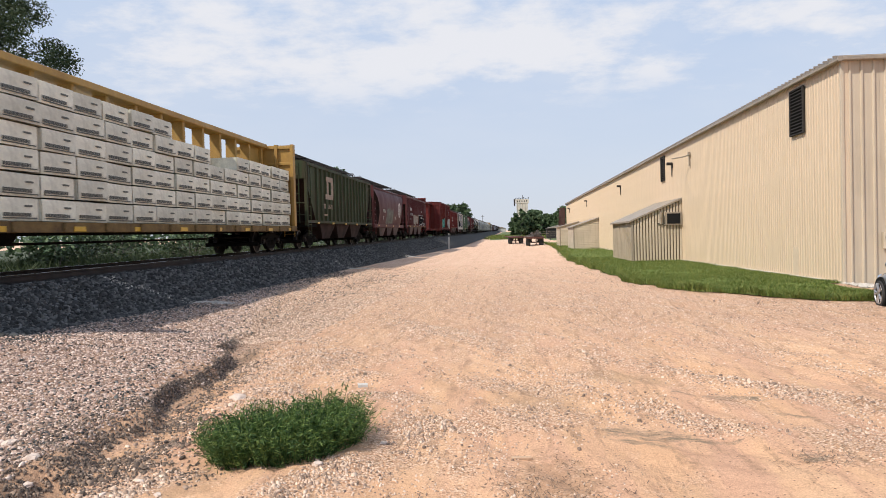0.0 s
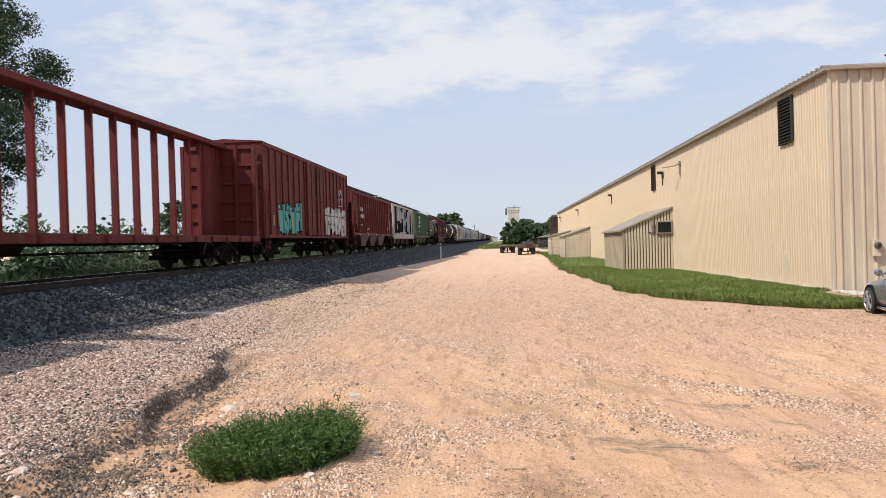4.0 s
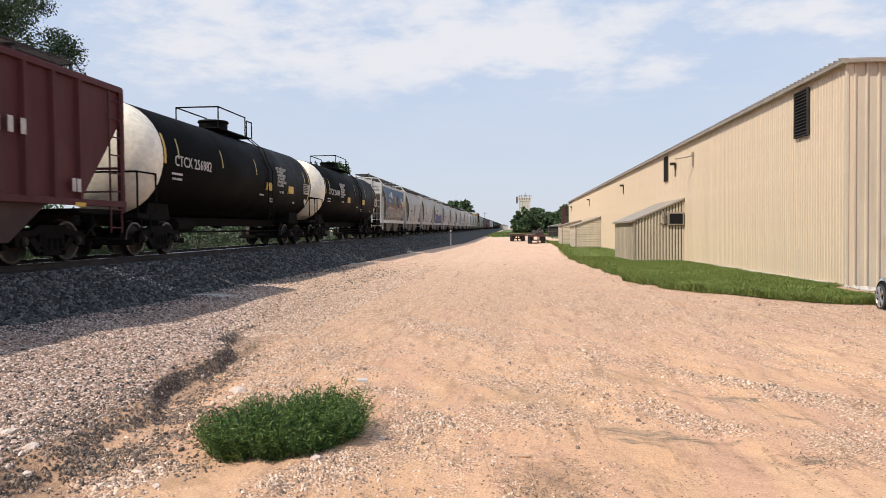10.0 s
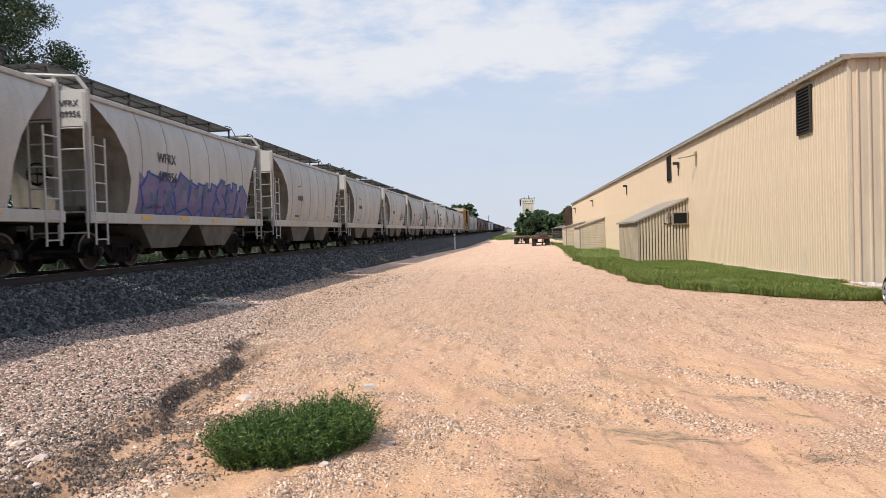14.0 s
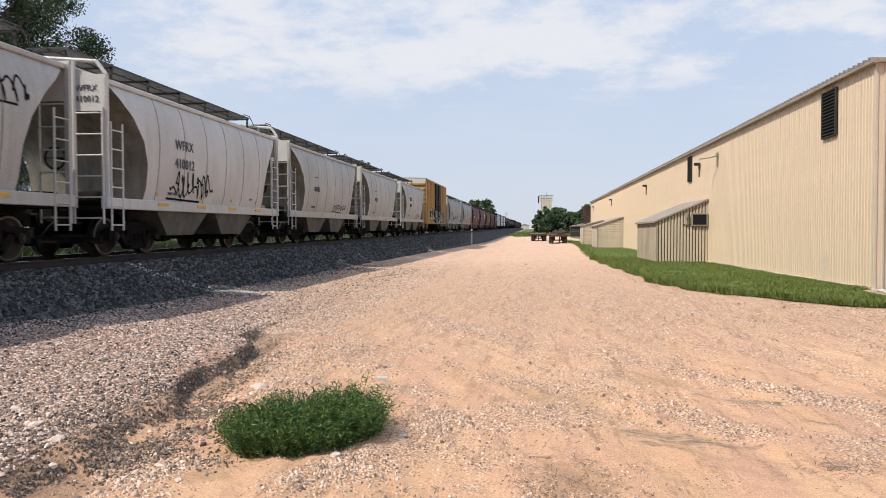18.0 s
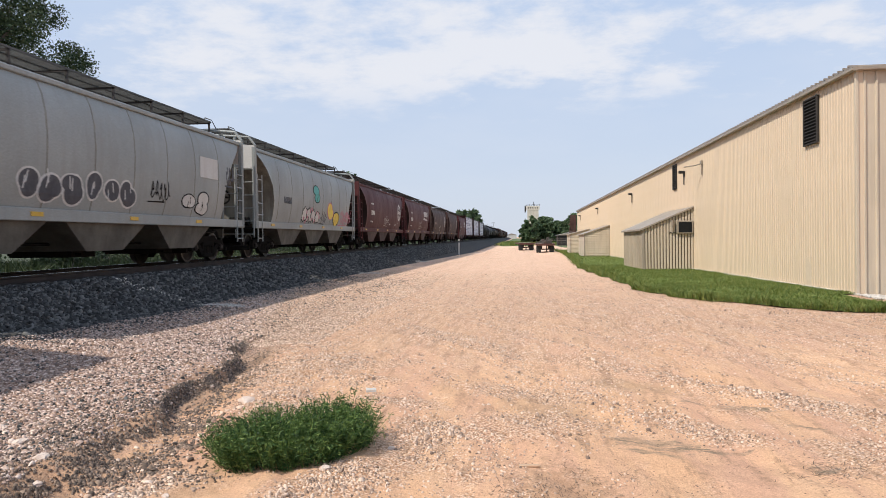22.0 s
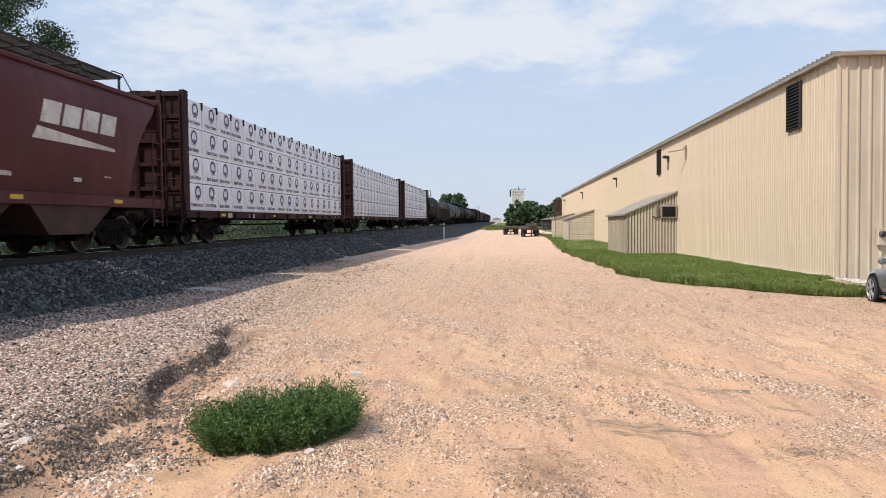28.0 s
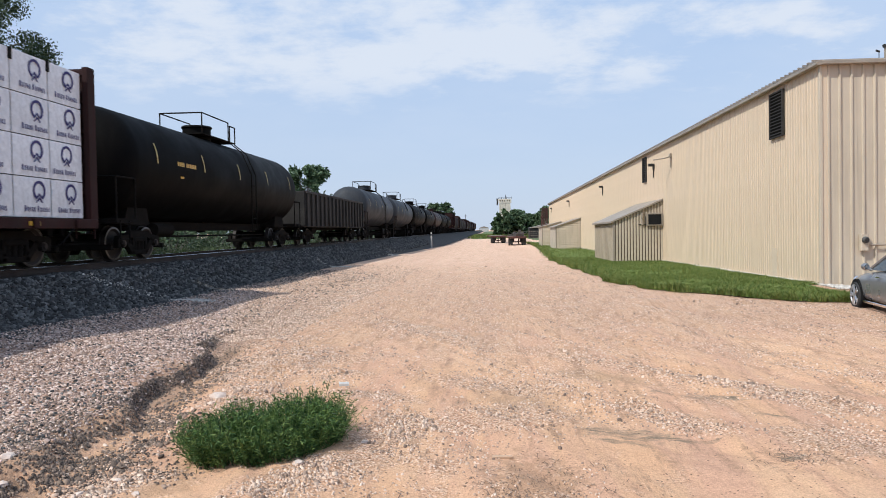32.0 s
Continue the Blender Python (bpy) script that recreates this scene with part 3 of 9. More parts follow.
# ---- the train ----
M_MAROON = mat("maroon_car_paint", (0.098, 0.0295, 0.0305), (0.076, 0.0255, 0.0275), 0.55, scale=0.5, bump=0.05, grime=(0.085, 0.055, 0.05), grime_at=0.55, grime_amount=0.35, streak=True)
M_RED = mat("faded_red_car_paint", (0.140, 0.0255, 0.0215), (0.105, 0.0235, 0.0225), 0.6, scale=0.5, bump=0.05, grime=(0.12, 0.07, 0.06), grime_at=0.56, grime_amount=0.45, streak=True)
M_BROWN = mat("brown_car_paint", (0.0735, 0.0364, 0.0315), (0.056, 0.0315, 0.0294), 0.6, scale=0.6, bump=0.05, grime=(0.10, 0.08, 0.07), grime_at=0.5, grime_amount=0.5, streak=True)
M_TANKBROWN = mat("brown_tank_paint", (0.036, 0.0165, 0.0145), (0.025, 0.0125, 0.0118), 0.5, scale=0.7, bump=0.04, grime=(0.06, 0.04, 0.034), grime_amount=0.4, streak=True)
M_GREEN = mat("green_car_paint", (0.0465, 0.0775, 0.0372), (0.0372, 0.0589, 0.02976), 0.65, scale=0.6, bump=0.05, grime=(0.062, 0.045, 0.033), grime_at=0.46, grime_amount=0.85, streak=True)
M_GREEN_CLEAN = mat("pale_green_car_paint", (0.086, 0.133, 0.083), (0.073, 0.113, 0.07), 0.6, scale=0.6, bump=0.05, grime=(0.10, 0.10, 0.08), grime_at=0.55, grime_amount=0.5, streak=True)
M_GREY = mat("light_grey_car_paint", (0.425, 0.412, 0.385), (0.365, 0.352, 0.325), 0.55, scale=0.5, bump=0.04, grime=(0.27, 0.245, 0.205), grime_at=0.57, grime_amount=0.5, streak=True)
M_GREY_B = mat("cool_grey_car_paint", (0.285, 0.298, 0.288), (0.245, 0.258, 0.248), 0.55, scale=0.5, bump=0.04, grime=(0.21, 0.20, 0.18), grime_at=0.60, grime_amount=0.5, streak=True)
M_GREY_W = mat("white_car_paint", (0.56, 0.54, 0.51), (0.48, 0.46, 0.43), 0.55, scale=0.5, bump=0.04, grime=(0.32, 0.27, 0.22), grime_at=0.6, grime_amount=0.45, streak=True)
M_BLACKTANK = mat("black_tank_paint", (0.0045, 0.0043, 0.0043), (0.007, 0.0066, 0.0062), 0.55, scale=0.8, bump=0.03, grime=(0.012, 0.0105, 0.0095), grime_at=0.58, grime_amount=0.5, streak=True)
M_SOOT = mat("sooty_maroon_paint", (0.045, 0.016, 0.015), (0.032, 0.014, 0.013), 0.7, scale=0.6, bump=0.05, grime=(0.03, 0.022, 0.02), grime_at=0.5, grime_amount=0.6, streak=True)
M_KHAKI = mat("khaki_grey_car_paint", (0.50, 0.465, 0.415), (0.43, 0.40, 0.355), 0.6, scale=0.6, bump=0.05, grime=(0.23, 0.20, 0.165), grime_at=0.57, grime_amount=0.5, streak=True)
M_GREYTANK = mat("grey_tank_paint", (0.048, 0.052, 0.060), (0.036, 0.039, 0.045), 0.55, scale=0.8, bump=0.03, grime=(0.07, 0.066, 0.066), grime_at=0.56, grime_amount=0.4, streak=True)
M_WHITETANK = mat("cream_tank_end_paint", (0.88, 0.80, 0.66), (0.85, 0.77, 0.63), 0.45, scale=0.8, bump=0.02, fine=6, grime=(0.34, 0.22, 0.15), grime_at=0.68, grime_amount=0.5, streak=True)
M_YELLOW = mat("yellow_car_paint", (0.40, 0.235, 0.05), (0.31, 0.175, 0.04), 0.55, scale=0.6, bump=0.04, grime=(0.22, 0.12, 0.05), grime_at=0.58, grime_amount=0.5, streak=True)
M_RUSTY = mat("rusty_brown_sill", (0.22, 0.145, 0.06), (0.11, 0.075, 0.045), 0.8, scale=3, bump=0.2, grime=(0.22, 0.14, 0.05), grime_at=0.6)
M_YELLOW_BOX = mat("grimy_yellow_car_paint", (0.43, 0.255, 0.065), (0.34, 0.19, 0.05), 0.6, scale=0.5, bump=0.04, grime=(0.14, 0.08, 0.04), grime_at=0.55, grime_amount=0.6, streak=True)
M_BLACKDOOR = mat("black_door_paint", (0.010, 0.010, 0.011), (0.017, 0.017, 0.018), 0.5, bump=0.04)
M_TRUCK = mat("greasy_black_iron", (0.0096, 0.0087, 0.0081), (0.018, 0.0156, 0.0138), 0.85, 0.0, scale=3, bump=0.3)
M_WHEEL = mat("brown_wheel_steel", (0.03, 0.0216, 0.018), (0.0192, 0.0156, 0.0144), 0.6, 0.5, scale=3, bump=0.1)
M_TREAD = mat("bright_wheel_rim", (0.16, 0.15, 0.145), (0.10, 0.095, 0.09), 0.4, 1.0, bump=0.03)
# grating colours darkened to hold the shade on the roof walks' underside
M_GALV = mat("darkened_galvanised_grating", (0.085, 0.083, 0.078), (0.06, 0.058, 0.055), 0.7, 0.1)
M_WALK = mat("darkened_brown_grating", (0.04, 0.032, 0.03), (0.028, 0.023, 0.022), 0.8)
M_SLOPE = mat("soiled_end_sheet", (0.25, 0.225, 0.18), (0.17, 0.15, 0.118), 0.8, scale=1.5, grime=(0.06, 0.052, 0.043), streak=True)
# bay tones: soot and soil, with underbody shade worked into the colour
M_MAROON_LOW = mat("sooty_shaded_maroon_bay_paint", (0.07, 0.025, 0.024), (0.045, 0.019, 0.018), 0.7, scale=1.2, bump=0.1, grime=(0.035, 0.026, 0.022), grime_at=0.5, grime_amount=0.6)
M_BAY = mat("soiled_shaded_bay_sheet", (0.125, 0.115, 0.095), (0.072, 0.066, 0.054), 0.8, scale=1.5, grime=(0.05, 0.043, 0.036), streak=True)
# this dark tone carries the shade under car ends and bays
M_SLOPE_DARK = mat("shade_darkened_sheet", (0.05, 0.03, 0.027), (0.03, 0.022, 0.02), 0.85, scale=1.5)
M_REFLECT = mat("yellow_reflector", (0.60, 0.36, 0.03), (0.48, 0.28, 0.03), 0.4, bump=0)
M_STENCIL = mat("white_stencil", (0.66, 0.63, 0.58), (0.5, 0.47, 0.43), 0.6, scale=5, bump=0, grime=(0.25, 0.18, 0.16), grime_at=0.55)
M_STENCIL_DULL = mat("sooty_white_stencil", (0.40, 0.36, 0.31), (0.28, 0.24, 0.20), 0.6, scale=5, bump=0)
M_STENCIL_YELLOW = mat("worn_yellow_tape", (0.52, 0.40, 0.12), (0.40, 0.30, 0.10), 0.5, bump=0)
M_STENCIL_DARK = mat("dark_stencil", (0.07, 0.07, 0.08), (0.11, 0.11, 0.12), 0.6, scale=5, bump=0)
M_STENCIL_OLD = mat("faded_stencil", (0.30, 0.22, 0.15), (0.20, 0.13, 0.10), 0.6, scale=5, bump=0)
M_WRAP_WHITE = mat("white_lumber_wrap", (0.744, 0.744, 0.7719), (0.6696, 0.6696, 0.7068), 0.35, scale=2.0, fine=9, bump=0.5, vary=0.06)
M_WRAP_CREAM = mat("grey_cream_lumber_wrap", (0.74, 0.715, 0.60), (0.60, 0.58, 0.475), 0.45, scale=1.8, fine=8, bump=0.6, vary=0.16, grime=(0.27, 0.24, 0.21), grime_at=0.57)
M_PRINT = mat("violet_wrap_print", (0.05, 0.045, 0.15), (0.08, 0.075, 0.19), 0.5, bump=0)
M_PRINT_GREY = mat("grey_wrap_print", (0.055, 0.058, 0.05), (0.10, 0.10, 0.09), 0.5, bump=0)
M_BLUEART = mat("blue_spray_paint", (0.035, 0.075, 0.25), (0.05, 0.10, 0.30), 0.6, bump=0)
M_PURPLE = mat("purple_spray_paint", (0.085, 0.07, 0.175), (0.13, 0.105, 0.235), 0.6, scale=2, bump=0, grime=(0.24, 0.22, 0.28), grime_at=0.6, grime_amount=0.5)
M_SKYART = mat("sky_blue_spray_paint", (0.055, 0.10, 0.17), (0.10, 0.155, 0.22), 0.6, scale=0.8, bump=0, grime=(0.17, 0.19, 0.21), grime_at=0.55, grime_amount=0.6)
M_BLOCKART = mat("brownish_grey_spray_paint", (0.27, 0.225, 0.19), (0.36, 0.31, 0.27), 0.6, scale=4, bump=0)
M_ORANGE = mat("orange_spray_paint", (0.36, 0.10, 0.05), (0.42, 0.15, 0.08), 0.6, scale=3, bump=0)
M_RUSTART = mat("rust_red_spray_paint", (0.22, 0.05, 0.03), (0.30, 0.09, 0.05), 0.6, scale=3, bump=0)
M_WHITEART = mat("white_spray_paint", (0.60, 0.59, 0.57), (0.5, 0.49, 0.47), 0.6, scale=4, bump=0)
M_BLACKART = mat("black_spray_paint", (0.012, 0.012, 0.014), (0.022, 0.022, 0.025), 0.6, bump=0)
M_TEAL = mat("teal_spray_paint", (0.07, 0.33, 0.29), (0.09, 0.36, 0.33), 0.6, bump=0)
M_PINKART = mat("pink_spray_paint", (0.45, 0.16, 0.20), (0.40, 0.12, 0.18), 0.6, bump=0)
M_YELLOWART = mat("yellow_spray_paint", (0.72, 0.52, 0.06), (0.66, 0.46, 0.06), 0.6, bump=0)
M_CYANART = mat("pale_cyan_spray_paint", (0.42, 0.55, 0.58), (0.36, 0.50, 0.54), 0.6, bump=0)

for dull in (M_BLACKTANK, M_TRUCK, M_MAROON, M_RED, M_BROWN, M_TANKBROWN, M_GREYTANK, M_SOOT, M_BLACKART, M_BLUEART, M_BLACKDOOR, M_DARK, M_SLOPE_DARK, M_GREEN, M_GREEN_CLEAN, M_KHAKI, M_STENCIL_DARK, M_SKYART, M_PRINT, M_RUSTY, M_BLACK):
    dull.node_tree.nodes["Principled BSDF"].inputs["Specular IOR Level"].default_value = 0.1
for matt in (M_BLACKTANK, M_TRUCK, M_BLACKART):
    matt.node_tree.nodes["Principled BSDF"].inputs["Specular IOR Level"].default_value = 0.03

shared = {}


def once(key, build):
    """One mesh for all pieces that are alike."""
    if key not in shared:
        shared[key] = build()
    return shared[key]


def wheel_mesh():
    return Geo().lathe([(-0.07, 0.0), (-0.07, 0.10), (-0.03, 0.13), (-0.015, 0.34), (-0.045, 0.38), (-0.05, 0.445), (0.07, 0.457), (0.075, 0.485), (0.10, 0.485), (0.10, 0.40), (0.07, 0.36), (0.05, 0.13), (0.09, 0.10), (0.09, 0.0)], 28, "x").mesh("wheel", M_WHEEL)


def rim_mesh():
    return Geo().lathe([(-0.0515, 0.395), (-0.056, 0.40), (-0.056, 0.44), (-0.0515, 0.447)], 28, "x").mesh("rim", M_TREAD)


def frame_mesh():
    g = Geo()
    t = 0.07
    g.slab([(-1.15, 0.55), (-1.08, 0.66), (-0.62, 0.70), (-0.45, 0.80), (0.45, 0.80), (0.62, 0.70), (1.08, 0.66), (1.15, 0.55), (1.15, 0.36), (1.02, 0.34), (1.0, 0.5), (0.76, 0.5), (0.42, 0.62), (-0.42, 0.62), (-0.76, 0.5), (-1.0, 0.5), (-1.02, 0.34), (-1.15, 0.36)], -t, t)
    for s in (-1, 1):
        g.slab([(s * 0.78, 0.52), (s * 0.64, 0.60), (s * 0.30, 0.30), (s * 0.30, 0.18), (s * 0.42, 0.18)], -t, t)
        g.slab([(s * 0.30, 0.62), (s * 0.40, 0.62), (s * 0.40, 0.3), (s * 0.30, 0.3)], -t, t)
    g.box(-t, t, -0.42, 0.42, 0.15, 0.27, 0.02)
    for y in (-0.19, 0, 0.19):
        g.rod((0.0, y, 0.27), (0.0, y, 0.5), 0.075, 10)
    g.box(-t * 1.2, t * 1.2, -0.34, 0.34, 0.5, 0.63, 0.02)
    return g.mesh("side_frame", M_TRUCK)


def cap_mesh():
    return Geo().lathe([(0.0, 0.0), (0.0, 0.06), (-0.03, 0.075), (-0.03, 0.10), (-0.14, 0.10), (-0.14, 0.0)], 12, "x").mesh("bearing_cap", M_WHEEL)


def far_truck_mesh():
    g = Geo().box(-0.95, 0.95, -0.2, 0.2, 0.42, 0.9)
    for x in (-1.0, 1.0):
        g.box(x - 0.07, x + 0.07, -1.1, 1.1, 0.4, 0.7)
    for y in (-0.89, 0.89):
        g.rod((-0.8, y, 0.457), (0.8, y, 0.457), 0.457, 16)
    return g.mesh("truck", M_TRUCK)


FAR_START = 640.0     # cars past this place in the train never come near


def truck(car, y):
    """A two-axle truck under a car: side frames, wheels, axles and bolster."""
    if car.matrix_basis.translation.y > FAR_START:
        part("truck", once("far_truck", far_truck_mesh), None, car, at=pose(0, y, 0))
        return
    g = Geo().box(-0.95, 0.95, -0.2, 0.2, 0.42, 0.74, 0.04).rod((0, 0, 0.7), (0, 0, 0.98), 0.2, 12)
    t = part("truck", once("bolster", lambda: g.mesh("truck", M_TRUCK)), None, car, at=pose(0, y, 0))
    for x in (-1.0, 1.0):
        part("side_frame", once("frame", frame_mesh), None, t, at=pose(x, 0, 0))
    for ay in (-0.89, 0.89):
        part("axle", once("axle", lambda: Geo().rod((-0.72, 0, 0), (0.72, 0, 0), 0.085, 10).mesh("axle", M_WHEEL)), None, t, at=pose(0, ay, 0.457))
        for x, turn in ((-0.7525, 0), (0.7525, 180)):
            part("wheel", once("wheel", wheel_mesh), None, t, at=pose(x, ay, 0.457, 0, 0, turn))
            part("wheel_rim", once("rim", rim_mesh), None, t, "worn bright rim", at=pose(x, ay, 0.457, 0, 0, turn))
        part("bearing_cap", once("cap", cap_mesh), None, t, at=pose(1.13, ay, 0.457))


def running_gear(car, length, trucks=2.1):
    """Centre sill, couplers and the two trucks."""
    g = Geo().box(-0.3, 0.3, -0.1, length + 0.1, 0.80, 1.08)
    part("centre_sill", g, M_TRUCK, car, smooth=0)
    c = once("coupler", lambda: Geo().box(-0.11, 0.11, -0.62, 0.0, 0.72, 0.94, 0.02).box(-0.17, 0.17, -0.72, -0.5, 0.68, 0.98, 0.04).mesh("coupler", M_TRUCK))
    part("coupler", c, None, car, at=pose(0, -0.1, 0))
    part("coupler", c, None, car, at=pose(0, length + 0.1, 0, 0, 0, 180))
    hose = once("hose", lambda: Geo().pipe([(0.35, 0, 0.85), (0.35, -0.25, 0.7), (0.28, -0.42, 0.5), (0.15, -0.5, 0.42)], 0.025).mesh("air_hose", M_BLACK))
    part("air_hose", hose, None, car, at=pose(0, 0, 0))
    part("air_hose", hose, None, car, at=pose(0, length, 0, 0, 0, 180))
    truck(car, trucks)
    truck(car, length - trucks)
    if car.matrix_basis.translation.y < FAR_START:
        part("brake_rod", Geo().rod((0.55, trucks + 0.9, 0.62), (0.55, length - trucks - 0.9, 0.62), 0.03, 6), M_TRUCK, car)
        part("air_reservoir", Geo().lathe([(0, 0), (0.02, 0.2), (1.1, 0.2), (1.12, 0)], 14, "y", (0.75, trucks + 1.35, 0.82)), M_TRUCK, car)
        for s in (-1, 1):
            part("brake_beam", Geo().box(-1.05, 1.05, trucks + s * 1.42 - 0.06, trucks + s * 1.42 + 0.06, 0.30, 0.44, 0.02), M_TRUCK, car)
            part("brake_beam", Geo().box(-1.05, 1.05, length - trucks + s * 1.42 - 0.06, length - trucks + s * 1.42 + 0.06, 0.30, 0.44, 0.02), M_TRUCK, car)


def ladder(car, name, paint, x, y0, y1, z0, z1, step=0.42, r=0.018):
    """Two stiles and rungs, in the plane of the car's side (x fixed) or of its end (y fixed)."""
    if car.matrix_basis.translation.y > FAR_START:
        return None
    g = Geo()
    a, b = ((x, y0), (x, y1)) if not isinstance(x, tuple) else ((x[0], y0), (x[1], y0))
    g.rod((*a, z0), (*a, z1), r * 1.3, 6).rod((*b, z0), (*b, z1), r * 1.3, 6)
    z = z0 + 0.12
    while z < z1:
        g.rod((*a, z), (*b, z), r, 6)
        z += step
    return part(name, g, paint, car)


def marks(car, name, material, x, lines):
    """Writing as plain bars, one for each character: lines of (y, z, height, groups of characters), the text running towards +y."""
    g = Geo()
    for y, z, h, words in lines:
        w = h * 0.62
        for count in words:
            for _ in range(count):
                g.box(x, x + 0.004, y, y + w * 0.78, z, z + h)
                y += w
            y += w * 0.9
    return tagged(part(name, g, material, car, smooth=0), kind="stuff")


def lettering(car, material, x, y, z, h, text, name="stencil_text"):
    """Readable writing in the plain built-in font, running towards +y on the car's near side."""
    def build():
        cu = bpy.data.curves.new("text", "FONT")
        cu.body, cu.size, cu.extrude, cu.space_character = text, 1.38, 0.006, 1.04
        cu.resolution_u = 2
        tmp = bpy.data.objects.new("text", cu)
        me = bpy.data.meshes.new_from_object(tmp)
        me.materials.clear()
        me.materials.append(material)
        return me
    me = once(("text", text, material.name), build)
    ob = part(name, me, None, car, at=pose(x, y, z, 90, 0, 90) @ Matrix.Diagonal((h * 0.92, h, 1, 1)))
    return tagged(ob, kind="stuff")


def end_lettering(car, material, x, y, z, h, text):
    """The same on the car's end, facing back along the track."""
    ob = lettering(car, material, 0, 0, 0, h, text, "end_text")
    ob.matrix_basis = pose(x, y, z, 90, 0, 0) @ Matrix.Diagonal((h * 0.92, h, 1, 1))


def reflectors(car, x, ys, z, w=0.42, h=0.11):
    mesh = once(("reflector", w, h), lambda: Geo().box(0, 0.012, 0, w, 0, h, 0.004).mesh("reflector", M_REFLECT, 0))
    for y in ys:
        part("reflector", mesh, None, car, at=pose(x, y, z))


def blob(rng, w, h, points=14, wobble=0.22):
    ph, k = rng.uniform(0, 6.28), rng.choice((2, 3, 4))
    out = []
    for i in range(points):
        a = math.tau * i / points
        r = 1 + wobble * math.sin(k * a + ph) + rng.uniform(-0.08, 0.08)
        ca, sa = math.cos(a), math.sin(a)
        # a squarish letter body rather than an oval
        s = 1 / max(abs(ca), abs(sa)) ** 0.7
        out.append((0.5 * w * r * ca * s, 0.5 * h * r * sa * s))
    return out


SKINS = {}      # each car's side: where it bends along y, along z, and how far out it stands there


def round_skin(car):
    SKINS[car.name] = ([], [z for _, z in SIDE], lambda y, z: side_x(z))


def post_skin(car, hx, steps):
    """A flat side with posts or doors: steps of (from, to, run-up, depth)."""
    knots = sorted((q, d) for a, b, r, d in steps for q, d in ((a - r, 0.0), (a, d), (b, d), (b + r, 0.0)))
    ys, ds = [k[0] for k in knots], [k[1] for k in knots]
    SKINS[car.name] = (ys, [], lambda y, z: hx + float(np.interp(y, ys, ds)))


def half_plane(poly, axis, limit, keep_low):
    out = []
    for p, q in zip(poly, poly[1:] + poly[:1]):
        a, b = (p[axis] - limit, q[axis] - limit) if keep_low else (limit - p[axis], limit - q[axis])
        if a <= 0:
            out.append(p)
        if a * b < 0:
            u = a / (a - b)
            out.append((p[0] + (q[0] - p[0]) * u, p[1] + (q[1] - p[1]) * u))
    return out


def spray(car, name, polys, material, level=0, label=""):
    """Paint on a car's side: outlines of (y, z) that follow its bends, posts and bulge."""
    ys, zs, out = SKINS[car.name]
    g = Geo()
    for j, poly in enumerate(polys):
        strips = [list(poly)]
        for axis, cuts in ((0, ys), (1, zs)):
            done = []
            for p in strips:
                lo, hi = min(v[axis] for v in p), max(v[axis] for v in p)
                edges = [lo] + [c for c in cuts if lo + 1e-4 < c < hi - 1e-4] + [hi]
                for a, b in zip(edges, edges[1:]):
                    q = half_plane(half_plane(p, axis, b, True), axis, a, False)
                    if len(q) > 2:
                        done.append(q)
            strips = done
        off = 0.004 + 0.004 * level + 0.00035 * (j % 10)
        for q in strips:
            g.add([(out(*v) + off, *v) for v in q], [tuple(range(len(q)))])
    ob = tagged(part(name, g, material, car, label, smooth=0), kind="stuff")
    return ob


def stroke_polys(points, w):
    """A line of some width, one quad a stretch, its ends squared off."""
    polys = []
    for p, q in zip(points, points[1:]):
        d = Vector((q[0] - p[0], q[1] - p[1]))
        if d.length < 1e-4:
            continue
        d.normalize()
        e, n = d * w * 0.42, Vector((-d.y, d.x)) * w * 0.5
        polys.append([(p[0] - e.x - n.x, p[1] - e.y - n.y), (q[0] + e.x - n.x, q[1] + e.y - n.y), (q[0] + e.x + n.x, q[1] + e.y + n.y), (p[0] - e.x + n.x, p[1] - e.y + n.y)])
    return polys


LETTERS = {"Z": (((0, 1), (1, 1), (0, 0), (1, 0)),), "E": (((1, 1), (0, 1), (0, 0), (1, 0)), ((0, 0.5), (0.75, 0.5))), "R": (((0, 0), (0, 1), (0.9, 0.95), (0.9, 0.55), (0, 0.5)), ((0.35, 0.5), (1, 0))),
           "O": (((0.2, 0), (0, 0.3), (0, 0.75), (0.3, 1), (0.75, 1), (1, 0.7), (1, 0.25), (0.75, 0), (0.2, 0)),), "N": (((0, 0), (0, 1), (1, 0), (1, 1)),), "A": (((0, 0), (0.5, 1), (1, 0)), ((0.22, 0.4), (0.78, 0.4))),
           "K": (((0, 0), (0, 1)), ((0.9, 1), (0.05, 0.45), (1, 0)))}
# strokes of lettering that cannot be read
SHAPES = ((((0, 0), (0, 0.8), (0.4, 1), (0.8, 0.7), (0.5, 0.4), (1, 0)),), (((0, 0.9), (0.3, 0), (0.55, 0.7), (0.8, 0), (1, 1)),), (((1, 0.85), (0.4, 1), (0, 0.6), (0.3, 0.1), (0.9, 0.2), (0.8, 0.55), (0.5, 0.5)),),
          (((0.1, 0), (0.1, 1), (0.6, 0.5), (1, 1), (0.95, 0)),), (((0, 0.2), (0.4, 0), (0.9, 0.2), (0.2, 0.7), (0.6, 1), (1, 0.8)),), (((0.1, 1), (0, 0.2), (0.5, 0), (0.9, 0.3), (1, 1)), ((0.2, 0.55), (0.8, 0.65))))


